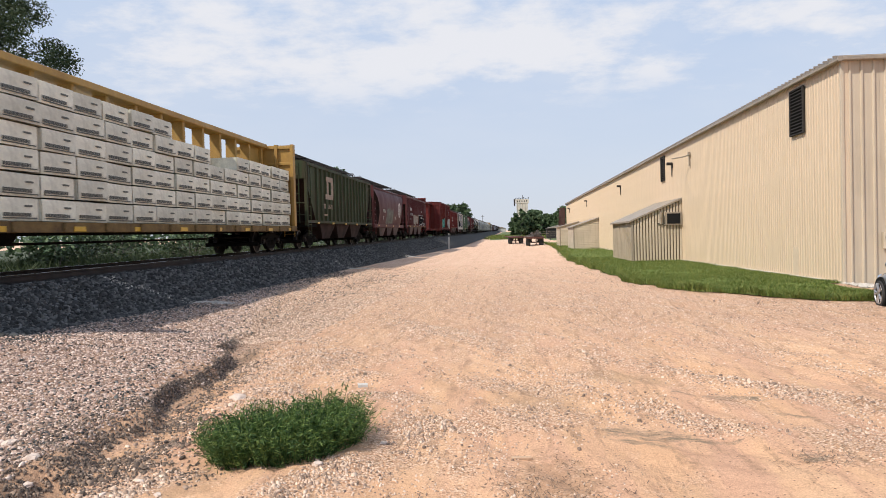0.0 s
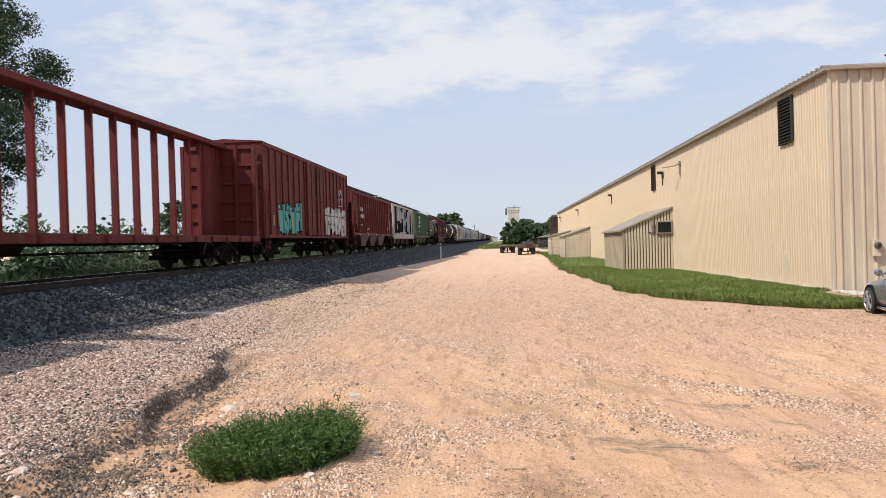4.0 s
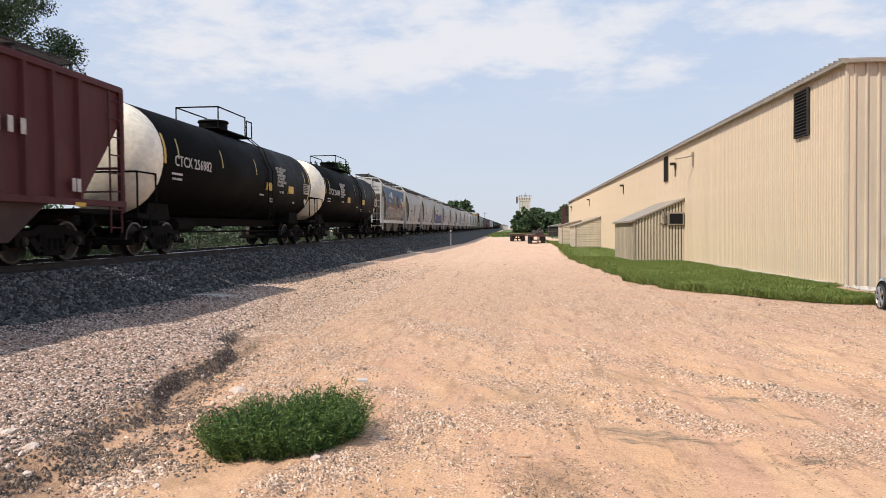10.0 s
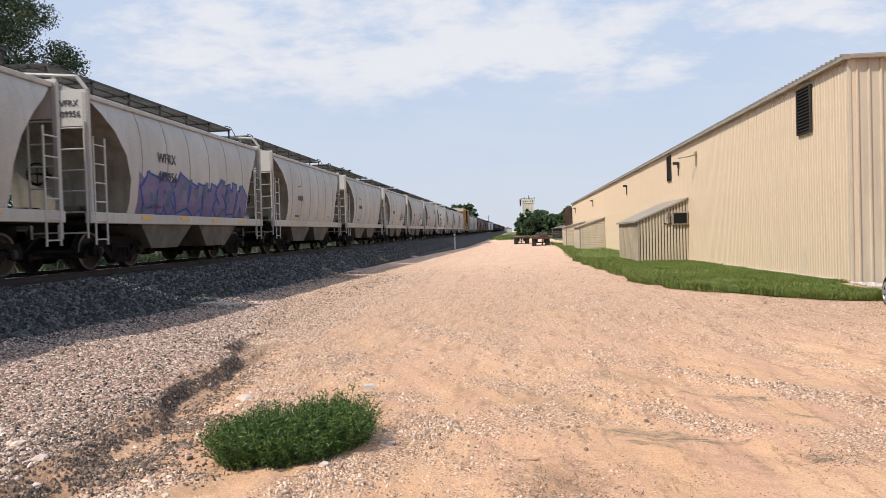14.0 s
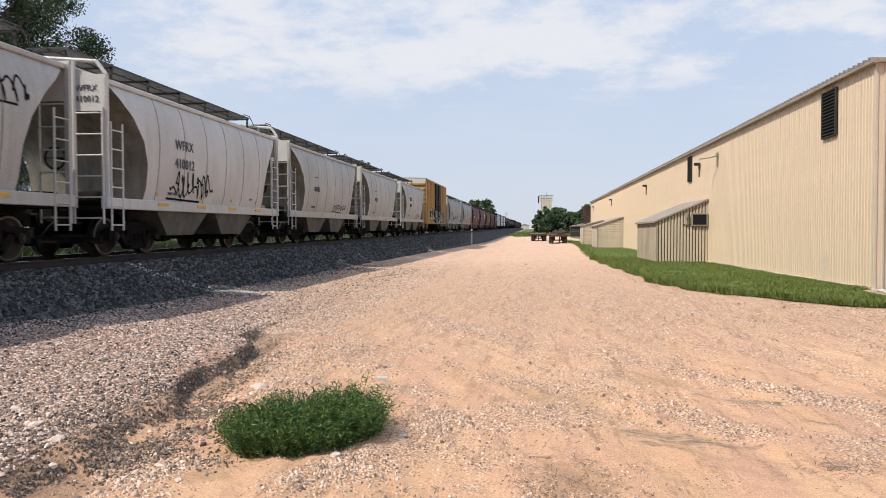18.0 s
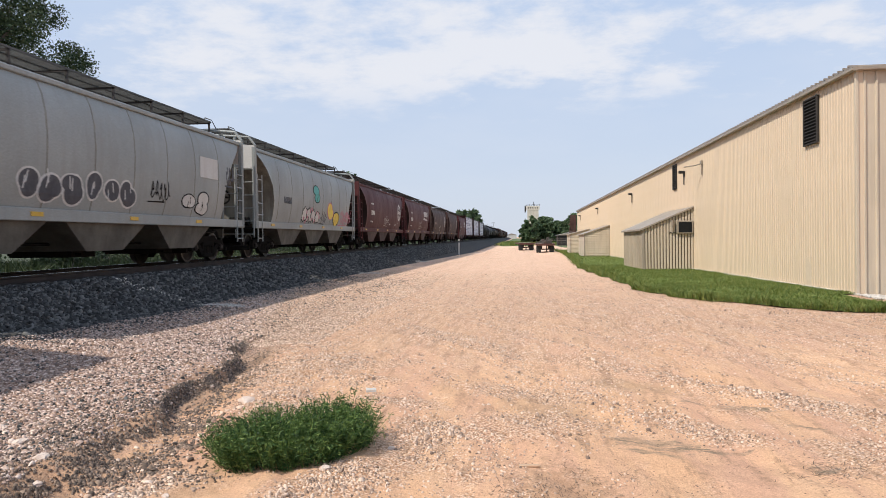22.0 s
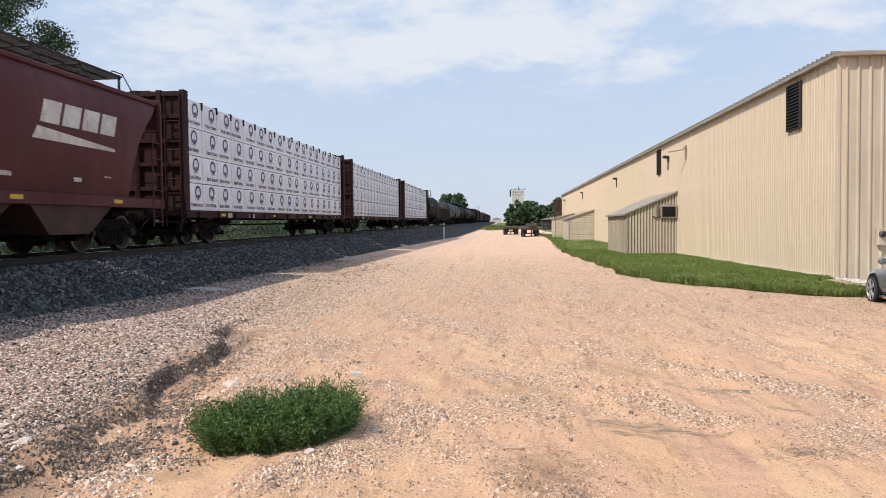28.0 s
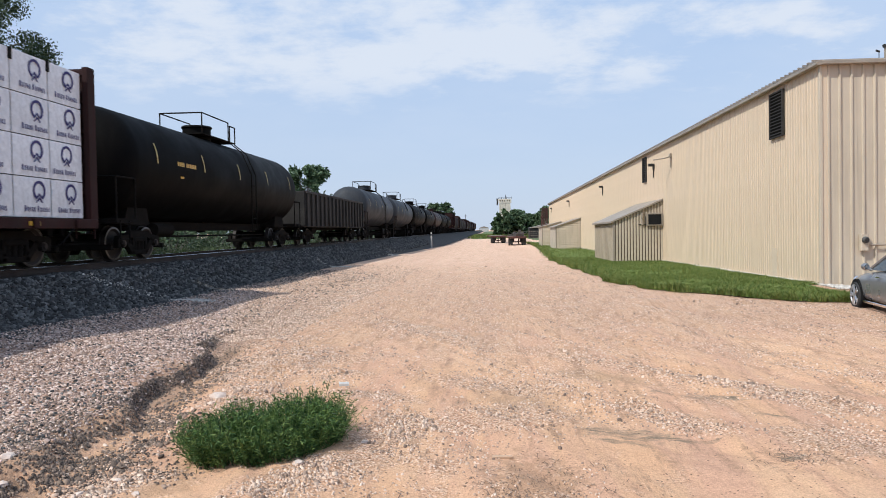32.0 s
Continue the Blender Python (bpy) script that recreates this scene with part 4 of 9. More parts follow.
def graffiti(car, seed, y0, y1, z0, z1, letters, edge, fill, extra=None, thick=0.34, text="", level=0):
    """A painted piece: fat slanting strokes with an outline, a fill, and splashes round them."""
    rng = random.Random(seed)
    w, h = (y1 - y0) / letters, z1 - z0
    t = min(w, h) * thick
    rim, body, dots = [], [], []
    for i in range(letters):
        shape = LETTERS[text[i]] if i < len(text) else SHAPES[rng.randrange(len(SHAPES))]
        lean, drop, grow = rng.uniform(-0.08, 0.14) * w, rng.uniform(-0.06, 0.06) * h, rng.uniform(0.88, 1.06)
        for line in shape:
            pts = [(y0 + w * i + t * 0.6 + (w - t * 1.1) * a + lean * b + rng.uniform(-0.03, 0.03) * w, z0 + drop + t * 0.6 + (h * grow - t * 1.2) * b + rng.uniform(-0.03, 0.03) * h) for a, b in line]
            rim += stroke_polys(pts, t * 1.35 + 0.03)
            body += stroke_polys(pts, t)
        for _ in range(3):
            cy, cz = y0 + w * (i + rng.uniform(0, 1)), z0 + h * rng.uniform(0, 1)
            dots.append([(cy + a, cz + b) for a, b in blob(rng, w * 0.2, w * 0.26, 9)])
    spray(car, "graffiti_outline", rim, edge, level)
    spray(car, "graffiti_fill", body, fill, level + 1.5)
    if extra:
        spray(car, "graffiti_splash", dots, extra, level + 3)


def bubbles(car, seed, y0, y1, z0, z1, letters, edge, fill, extra=None):
    """Swollen round letters, each of two or three overlapping rounds with a pale rim and a slot."""
    rng = random.Random(seed)
    w, h = (y1 - y0) / letters, z1 - z0
    rim, body, slot = [], [], []
    for i in range(letters):
        cy, cz = y0 + w * (i + 0.5), z0 + h * 0.5
        for k in range(rng.choice((2, 3))):
            a, b = cy + rng.uniform(-0.14, 0.14) * w, cz + rng.uniform(-0.22, 0.26) * h
            ry, rz = w * rng.uniform(0.36, 0.54), h * rng.uniform(0.24, 0.38)
            for grow, out in ((1.0, rim), (0.84, body)):
                out.append([(a + ry * grow * math.cos(math.tau * q / 20), b + rz * (grow - 0.02) * math.sin(math.tau * q / 20)) for q in range(20)])
        for _ in range(2):
            a, b, l = cy + rng.uniform(-0.2, 0.2) * w, cz + rng.uniform(-0.3, 0.1) * h, h * rng.uniform(0.15, 0.3)
            slot += stroke_polys([(a, b), (a + rng.uniform(-0.1, 0.1) * w, b + l)], 0.035)
    spray(car, "graffiti_outline", rim, edge, 0)
    spray(car, "graffiti_fill", body, fill, 1.5)
    spray(car, "graffiti_line", slot, edge, 3)
    if extra:
        spray(car, "graffiti_splash", [[(c + p, z0 + 0.3 * h + q) for p, q in blob(rng, w * 0.22, w * 0.26, 9)] for c in (y0 + w * (i + 0.8) for i in range(letters))], extra, 4)


def scrawl(car, seed, y0, y1, z0, z1, count, material, r=0.022):
    """A quick looping tag in one thin sprayed line, with a stroke under it."""
    rng = random.Random(seed)
    pts = []
    p1, p2, k = rng.uniform(0, 6), rng.uniform(0, 6), count * rng.uniform(4.5, 6.5)
    n = 14 * count
    for i in range(n + 1):
        u = i / n
        y = y0 + (y1 - y0) * (0.08 + 0.84 * u) + 0.36 * (y1 - y0) / count * math.sin(k * u * 1.05 + p1)
        z = (z0 + z1) / 2 + 0.5 * (z1 - z0) * (0.62 * math.sin(k * u + p2) + 0.38 * math.sin(k * 2.3 * u + p1))
        pts.append((y, z))
    polys = stroke_polys(pts, r * 1.8)
    polys += stroke_polys([(y0, z0 - 0.04), (y0 + (y1 - y0) * 0.7, z0 - 0.02 - rng.uniform(0, 0.1))], r * 1.8)
    spray(car, "tag", polys, material)


def roundel(car, y, z, r, material):
    """A ring with a cross in it."""
    _, _, out = SKINS[car.name]
    g, n = Geo(), 36
    verts = []
    for k in (0.72, 1.0):
        for i in range(n):
            a = math.tau * i / n
            v = (y + r * k * math.cos(a), z + r * k * math.sin(a))
            verts.append((out(*v) + 0.006, *v))
    g.add(verts, [(i, (i + 1) % n, n + (i + 1) % n, n + i) for i in range(n)])
    ring = part("emblem", g, material, car, smooth=0)
    for i in range(4):
        a = math.tau * i / 4
        ca, sa = math.cos(a), math.sin(a)
        arm = [(y + r * (p * ca - q * sa), z + r * (p * sa + q * ca)) for p, q in ((0.12, -0.11), (0.60, -0.22), (0.60, 0.22), (0.12, 0.11))]
        part("emblem_arm", Geo().add([(out(*v) + 0.006, *v) for v in arm], [(0, 1, 2, 3)]), material, ring, smooth=0)


def wedge_logo(car, y, z, w, h, material):
    """The railway's mark as plain slanted shapes over a tapering swoosh."""
    k = w / 4.4
    polys = []
    for i in range(4):
        a = y + i * 1.1 * k
        lean = 0.22 * h
        polys.append([(a, z + 0.44 * h), (a + 0.94 * k, z + 0.44 * h), (a + 0.94 * k + lean, z + h), (a + lean, z + h)])
    polys.append([(y - 0.28 * h, z + 0.04 * h), (y + w * 0.98, z + 0.02 * h), (y + w * 0.98, z + 0.1 * h), (y - 0.1 * h, z + 0.34 * h)])
    spray(car, "emblem", polys, material)


def roof_walk(car, length, z, material, half=0.42, inset=0.2):
    """A grating on brackets along the roof, with a hand rail at each end."""
    g = Geo()
    for x in (-half, 0.0, half):
        g.box(x - 0.02, x + 0.02, inset, length - inset, z - 0.04, z)
    y = inset
    while y < length - inset:
        g.box(-half, half, y, y + 0.035, z - 0.02, z - 0.002)
        y += 0.09
    part("roof_walk", g, material, car, "open steel grating", smooth=0)
    bracket = once(("bracket", half, round(z, 2)), lambda: Geo().box(-half - 0.02, half + 0.02, -0.025, 0.025, -0.09, -0.04).box(-half, -half + 0.05, -0.025, 0.025, -0.42, -0.05).box(half - 0.05, half, -0.025, 0.025, -0.42, -0.05).mesh("walk_bracket", material, 0))
    if car.matrix_basis.translation.y > FAR_START:
        return
    n = max(4, round(length / 1.9))
    for i in range(n + 1):
        part("walk_bracket", bracket, None, car, at=pose(0, inset + 0.1 + (length - 2 * inset - 0.2) * i / n, z))
    for y in (inset, length - inset):
        s = 1 if y > 1 else -1
        rail = Geo().pipe([(half + 0.02, y - s * 0.55, z), (half + 0.02, y - s * 0.5, z + 0.05), (half + 0.02, y, z + 0.05), (half + 0.25, y + s * 0.1, z - 0.45)], 0.016)
        part("end_rail", rail, material, car)


def bays(car, length, count, paint, first=2.6):
    """Funnel-shaped discharge bays under the body."""
    span = (length - 2 * first) / count
    # darker paint per car: soil plus the shade below the body
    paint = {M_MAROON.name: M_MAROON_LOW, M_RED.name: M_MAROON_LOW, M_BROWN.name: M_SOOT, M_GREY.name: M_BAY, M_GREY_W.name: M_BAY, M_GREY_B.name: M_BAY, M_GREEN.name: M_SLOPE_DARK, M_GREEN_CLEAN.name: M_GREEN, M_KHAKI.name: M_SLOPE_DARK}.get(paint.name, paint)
    for i in range(count):
        a = first + span * i
        g = Geo()
        top, low, tw, lw = 1.3, 0.46, 1.43, 1.28
        m = a + span / 2
        c = [(-tw, a, top), (tw, a, top), (tw, a + span, top), (-tw, a + span, top), (-lw, m - 0.72, low), (lw, m - 0.72, low), (lw, m + 0.72, low), (-lw, m + 0.72, low)]
        g.add(c, [(0, 1, 2, 3), (7, 6, 5, 4), (0, 4, 5, 1), (1, 5, 6, 2), (2, 6, 7, 3), (3, 7, 4, 0)])
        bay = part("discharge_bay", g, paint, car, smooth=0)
        gate = once("gate", lambda: Geo().box(-0.75, 0.75, -0.46, 0.46, -0.1, 0.06, 0.03).rod((-0.9, -0.3, -0.03), (0.9, -0.3, -0.03), 0.03, 8).mesh("outlet_gate", M_TRUCK))
        part("outlet_gate", gate, None, bay, at=pose(0, m, 0.42))


def ribbed_hopper(start, end, paint, label, ribs=17, walk_z=4.66, top=4.0, skirt=0.0):
    """A covered hopper with upright outside posts and open ends."""
    length = end - start
    car = thing("covered_hopper_car", label, "rail car", "freight train", at=pose(TRACK_X, start, RAIL_Z))
    hx = 1.5
    post_skin(car, hx, [(y - 0.045, y + 0.045, 0.03, 0.10) for y in (1.85 + (length - 3.7) * i / (ribs - 1) for i in range(ribs))])
    shell = Geo().slab([(0.12, top), (0.12, top - 0.75), (1.75, 1.32), (length - 1.75, 1.32), (length - 0.12, top - 0.75), (length - 0.12, top)], -hx, hx)
    part("body", shell, paint, car, smooth=0)
    part("roof", Geo().prism([(-hx - 0.03, top), (hx + 0.03, top), (hx + 0.03, top + 0.06), (0.4, top + 0.24), (-0.4, top + 0.24), (-hx - 0.03, top + 0.06)], 0.05, length - 0.05), paint, car, smooth=0)
    part("hatch", Geo().box(-0.33, 0.33, 0.7, length - 0.7, top + 0.235, top + 0.36, 0.04), paint, car)
    for e, s in ((0.0, 1), (length, -1)):
        # dark plate whose colour holds the shade below the sloping end
        lean = Geo().slab([(e + s * 0.108, top - 0.74), (e + s * 0.12, top - 0.75), (e + s * 1.75, 1.32), (e + s * 1.738, 1.31)], -hx + 0.01, hx - 0.01)
        part("slope_sheet", lean, M_SLOPE_DARK, car, "dark sloping end sheet with shade in its colour", smooth=0)
    for s in (-1, 1):
        part("side_sill", Geo().box(s * (hx + 0.02) - 0.07, s * (hx + 0.02) + 0.06, 0.05, length - 0.05, 1.22, 1.36, 0.01), paint, car)
        part("top_chord", Geo().box(s * (hx + 0.03) - 0.05, s * (hx + 0.03) + 0.05, 0.1, length - 0.1, top - 0.1, top + 0.02, 0.01), paint, car)
    if skirt:
        part("side_skirt", Geo().box(hx - 0.02, hx + 0.065, 0.15, length - 0.15, 1.22 - skirt, 1.225), paint, car, smooth=0)
    rib = once(("rib", paint.name, top), lambda: Geo().add(
        [(0, -0.075, 1.34), (0, 0.075, 1.34), (0.10, 0.045, 1.34), (0.10, -0.045, 1.34), (0, -0.075, top - 0.1), (0, 0.075, top - 0.1), (0.10, 0.045, top - 0.1), (0.10, -0.045, top - 0.1)],
        [(0, 3, 2, 1), (4, 5, 6, 7), (0, 1, 5, 4), (1, 2, 6, 5), (2, 3, 7, 6), (3, 0, 4, 7)]).mesh("rib", paint, 0))
    for i in range(ribs):
        y = 1.85 + (length - 3.7) * i / (ribs - 1)
        part("rib", rib, None, car, at=pose(hx, y, 0))
    for y in (0.12, length - 0.12):
        s = -1 if y < 1 else 1
        for x in (-hx, hx):
            part("corner_post", Geo().box(x - 0.07, x + 0.07, y - 0.05, y + 0.05, 1.1, top, 0.01), paint, car)
        part("end_panel", Geo().box(-hx, hx, y + s * 0.05 - 0.02, y + s * 0.05 + 0.02, top - 0.72, top), paint, car, smooth=0)
        part("end_floor", Geo().box(-hx, hx, min(y, y - s * 1.7), max(y, y - s * 1.7), 1.06, 1.16), M_TRUCK, car, smooth=0)
        part("cross_rail", Geo().rod((-hx, y, 2.15), (hx, y, 2.15), 0.03, 6).rod((-hx, y, 1.6), (hx, y, 1.6), 0.02, 6), paint, car)
        # ladder on the near side of each end
        ladder(car, "side_ladder", paint, hx + 0.06, y - s * 0.12, y - s * 0.58, 0.62, top - 0.1)
    ladder(car, "end_ladder", paint, (0.75, 1.2), 0.04, 0, 1.2, top)
    part("brake_wheel", Geo().lathe([(0, 0.24), (0.03, 0.27), (0.06, 0.24), (0.03, 0.21), (0, 0.24)], 18, "y", (0.45, -0.12, 2.5)).rod((0.45, 0.1, 2.5), (0.45, -0.1, 2.5), 0.03).rod((0.22, -0.09, 2.5), (0.68, -0.09, 2.5), 0.015).rod((0.45, -0.09, 2.27), (0.45, -0.09, 2.73), 0.015), M_TRUCK, car)
    roof_walk(car, length, walk_z, M_WALK)
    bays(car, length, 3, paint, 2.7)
    running_gear(car, length)
    reflectors(car, hx + 0.095, [1.7 + (length - 3.8) * i / 4 for i in range(5)], 1.19, 0.36, 0.09)
    return car, length, hx


SIDE = ((1.40, 1.28), (1.50, 1.62), (1.57, 2.15), (1.60, 2.7), (1.57, 3.2), (1.50, 3.55), (1.40, 3.80), (1.28, 3.93), (0.95, 4.10), (0.5, 4.22))


def side_x(z):
    for (x0, z0), (x1, z1) in zip(SIDE, SIDE[1:]):
        if z0 <= z <= z1:
            return x0 + (x1 - x0) * (z - z0) / (z1 - z0)
    return SIDE[0][0]


def cut(z, deep):
    """How far the body stands back from the car's end at a height: the end sheets lean in under a curved edge."""
    u = min(1.0, max(0.0, (3.75 - z) / 1.9))
    return 0.30 + deep * (1 - (1 - u) ** 2.2)


def round_hopper(start, end, paint, label, deep=1.55, count=3, frame_paint=None, seams=6, walk_paint=None, hoop=False):
    """A covered hopper with smooth bulging sides."""
    length = end - start
    frame_paint, walk_paint = frame_paint or paint, walk_paint or M_GALV
    car = thing("covered_hopper_car", label, "rail car", "freight train", at=pose(TRACK_X, start, RAIL_Z))
    round_skin(car)
    g = Geo()
    n = len(SIDE)
    verts = []
    for s in (-1, 1):
        for x, z in SIDE:
            verts += [(s * x, cut(z, deep), z), (s * x, length - cut(z, deep), z)]
    faces = []
    for k in (0, 2 * n):
        for i in range(n - 1):
            a = k + 2 * i
            faces.append((a, a + 1, a + 3, a + 2))
    faces.append((0, 1, 2 * n + 1, 2 * n))
    t = 2 * (n - 1)
    faces.append((t, t + 1, 2 * n + t + 1, 2 * n + t))
    g.add(verts, faces)
    part("body", g, paint, car, smooth=28)
    # soiled end sheets; their deep shade is mixed into these tones
    soiled = M_SLOPE_DARK if paint in (M_MAROON, M_BROWN) else M_SLOPE
    for e in (0, 1):
        lean = Geo().add(verts[e::2], [(i, n + i, n + i + 1, i + 1) for i in range(n - 1)])
        part("slope_sheet", lean, soiled, car, "grimy sloping end sheet with shade in its colour", smooth=28)
    part("hatch", Geo().box(-0.32, 0.32, 0.8, length - 0.8, 4.2, 4.36, 0.05), paint, car)
    def seam_mesh():
        ridge = Geo()
        for (x0, z0), (x1, z1) in zip(SIDE[:8], SIDE[1:8]):
            ridge.add([(x0, -0.018, z0), (x0 + 0.006, 0, z0), (x0, 0.018, z0), (x1, -0.018, z1), (x1 + 0.006, 0, z1), (x1, 0.018, z1)], [(0, 1, 4, 3), (1, 2, 5, 4)])
        return ridge.mesh("weld_seam", M_SLOPE if paint in (M_GREY, M_GREY_B, M_GREY_W) else paint, 0)

    if car.matrix_basis.translation.y < FAR_START:
        for i in range(seams + 1):
            y = cut(2.0, deep) + 0.5 + (length - 2 * cut(2.0, deep) - 1.0) * i / seams
            part("weld_seam", once(("seam", paint.name), seam_mesh), None, car, at=pose(0, y, 0))
    for s in (-1, 1):
        part("side_sill", Geo().box(s * 1.43 - 0.07, s * 1.43 + 0.07, 0.05, length - 0.05, 1.08, 1.33, 0.012), paint, car)
        part("eave_rail", Geo().box(s * 1.36 - 0.05, s * 1.36 + 0.06, 0.2, length - 0.2, 3.84, 3.95, 0.02), paint, car)
    for y in (0.12, length - 0.12):
        s = -1 if y < 1 else 1
        for x in (-1.42, 1.42):
            part("corner_post", Geo().box(x - 0.06, x + 0.06, y - 0.05, y + 0.05, 1.08, 3.95, 0.015), frame_paint, car)
        part("end_panel", Geo().slab([(y - 0.02, 3.22), (y + 0.02, 3.22), (y + 0.02, 4.02), (y - 0.02, 4.02)], 0.70, 1.46), frame_paint if walk_paint is M_WALK else M_GREY_W, car, smooth=0)
        part("end_roof", Geo().prism([(-1.4, 3.95), (1.4, 3.95), (0.5, 4.24), (-0.5, 4.24)], min(y, y - s * 0.35), max(y, y - s * 0.35)), frame_paint, car, smooth=0)
        part("end_floor", Geo().box(-1.4, 1.4, min(y, y - s * 1.6), max(y, y - s * 1.6), 1.04, 1.14), M_TRUCK, car, smooth=0)
        ladder(car, "end_ladder", frame_paint, (0.74, 1.42), y + s * 0.07, 0, 0.75, 3.3, 0.46)
        ladder(car, "side_ladder", frame_paint, 1.5, y - s * 0.1, y - s * 0.55, 0.6, 3.0)
        part("end_bracket", Geo().pipe([(1.42, y, 1.14), (1.2, y - s * 1.3, 1.14)], 0.05).box(1.30, 1.46, min(y - s * 0.2, y - s * 1.6), max(y - s * 0.2, y - s * 1.6), 1.08, 1.2, 0.01), frame_paint, car)
        if hoop:
            part("end_hoop", Geo().pipe([(1.48, y, 1.1), (1.48, y, 4.0), (1.25, y, 4.3), (-0.5, y, 4.45)], 0.045, 8).pipe([(0.75, y + s * 0.06, 1.1), (0.75, y + s * 0.06, 4.3)], 0.045, 8), frame_paint, car)
    part("brake_wheel", Geo().lathe([(0, 0.24), (0.03, 0.27), (0.06, 0.24), (0.03, 0.21), (0, 0.24)], 18, "y", (0.3, 0.0, 2.2)).rod((0.3, 0.5, 2.2), (0.3, 0.0, 2.2), 0.03).rod((0.07, 0.03, 2.2), (0.53, 0.03, 2.2), 0.015).rod((0.3, 0.03, 1.97), (0.3, 0.03, 2.43), 0.015), M_TRUCK, car)
    part("brake_cylinder", Geo().rod((0.2, 0.9, 1.35), (0.9, 0.9, 1.35), 0.16, 12), M_TRUCK, car)
    part("valve_box", Geo().box(-0.9, -0.4, 0.6, 1.1, 1.16, 1.5, 0.03), M_TRUCK, car)
    roof_walk(car, length, 4.66, walk_paint, 0.45)
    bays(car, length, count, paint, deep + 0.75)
    running_gear(car, length, 1.95)
    return car, length


def tank_car(start, end, paint, label, end_paint=None, radius=1.47, mid=2.62, dome=0.55, rails=True):
    """A tank on trucks with a valve housing and a railed platform on top."""
    length = end - start
    car = thing("tank_car", label, "rail car", "freight train", at=pose(TRACK_X, start, RAIL_Z))
    a, b = 0.35, length - 0.35
    if end_paint:
        band = 0.6
        cap = [(a, 0.0), (a + 0.05, radius * 0.35), (a + 0.16, radius * 0.62), (a + 0.34, radius * 0.85), (a + 0.58, radius * 0.97), (a + dome + 0.3, radius), (a + band + 0.3, radius)]
        part("tank_end", Geo().lathe(cap, 40, "y", (0, 0, mid)), end_paint, car)
        part("tank_end", Geo().lathe([(length - y, r) for y, r in cap], 40, "y", (0, 0, mid)), paint, car)
        part("tank", Geo().lathe([(a + band + 0.28, radius), (a + band + 0.3, radius + 0.012), (b - band - 0.3, radius + 0.012), (b - band - 0.28, radius)], 40, "y", (0, 0, mid)), paint, car)
    else:
        st = [(a, 0.0), (a + 0.05, radius * 0.35), (a + 0.16, radius * 0.62), (a + 0.34, radius * 0.85), (a + 0.55, radius * 0.96), (a + 0.8, radius)]
        part("tank", Geo().lathe(st + [(length - y, r) for y, r in st[::-1]], 40, "y", (0, 0, mid)), paint, car)
    m = length / 2
    part("valve_housing", Geo().lathe([(mid + radius - 0.1, 0.5), (mid + radius + 0.36, 0.5), (mid + radius + 0.4, 0.55), (mid + radius + 0.46, 0.52), (mid + radius + 0.52, 0.0)], 24, "z", (0, m - 0.15, 0)), paint, car)
    part("manway", Geo().lathe([(mid + radius - 0.1, 0.28), (mid + radius + 0.22, 0.28), (mid + radius + 0.26, 0.0)], 18, "z", (0, m + 0.95, 0)), paint, car)
    part("platform", Geo().box(-0.75, 0.75, m - 1.5, m + 1.7, mid + radius + 0.02, mid + radius + 0.06), M_TRUCK, car, smooth=0)
    if rails:
        z0, z1 = mid + radius + 0.04, mid + radius + 0.75
        for x in (-0.75, 0.75):
            part("platform_rail", Geo().pipe([(x, m - 1.5, z0), (x, m - 1.5, z1), (x, m + 1.0, z1), (x, m + 1.0, z0)], 0.025).pipe([(x, m + 1.15, z0), (x, m + 1.15, z1 - 0.1), (x, m + 1.7, z1 - 0.1), (x, m + 1.7, z0)], 0.025), M_TRUCK, car)
        part("platform_rail", Geo().pipe([(-0.75, m - 1.5, z1), (0.75, m - 1.5, z1)], 0.025), M_TRUCK, car)
    ladder(car, "side_ladder", M_TRUCK, radius + 0.06, m + 1.1, m + 1.6, 0.7, mid + 0.3)
    part("ladder_bow", Geo().pipe([(radius + 0.06, m + 1.1, mid + 0.3), (radius * 0.8, m + 1.1, mid + radius * 0.75), (0.75, m + 1.15, mid + radius)], 0.022).pipe([(radius + 0.06, m + 1.6, mid + 0.3), (radius * 0.8, m + 1.6, mid + radius * 0.75), (0.75, m + 1.6, mid + radius)], 0.022), M_TRUCK, car)
    for y in (0.0, length):
        s = -1 if y < 1 else 1
        part("end_platform", Geo().box(-1.45, 1.45, min(y, y - s * 1.1), max(y, y - s * 1.1), 0.98, 1.10, 0.01), M_TRUCK, car)
        part("hand_rail", Geo().pipe([(1.42, y - s * 0.05, 1.1), (1.42, y - s * 0.05, 2.15), (1.42, y - s * 1.0, 2.15), (1.42, y - s * 1.0, 1.1)], 0.026).pipe([(1.42, y - s * 0.05, 2.15), (-1.42, y - s * 0.05, 2.15), (-1.42, y - s * 0.05, 1.1)], 0.026), M_TRUCK, car)
        ladder(car, "side_step", M_TRUCK, 1.46, y - s * 0.15, y - s * 0.6, 0.45, 1.05)
        part("saddle", Geo().slab([(y - s * 1.3, 0.95), (y - s * 2.7, 0.95), (y - s * 2.5, 1.75), (y - s * 1.6, 1.75)], -0.95, 0.95), M_TRUCK, car, smooth=0)
    part("bottom_outlet", Geo().rod((0, m, mid - radius - 0.35), (0, m, mid - radius + 0.1), 0.16, 12).box(-0.3, 0.3, m - 0.5, m + 0.5, mid - radius - 0.12, mid - radius + 0.02, 0.03), M_TRUCK, car)
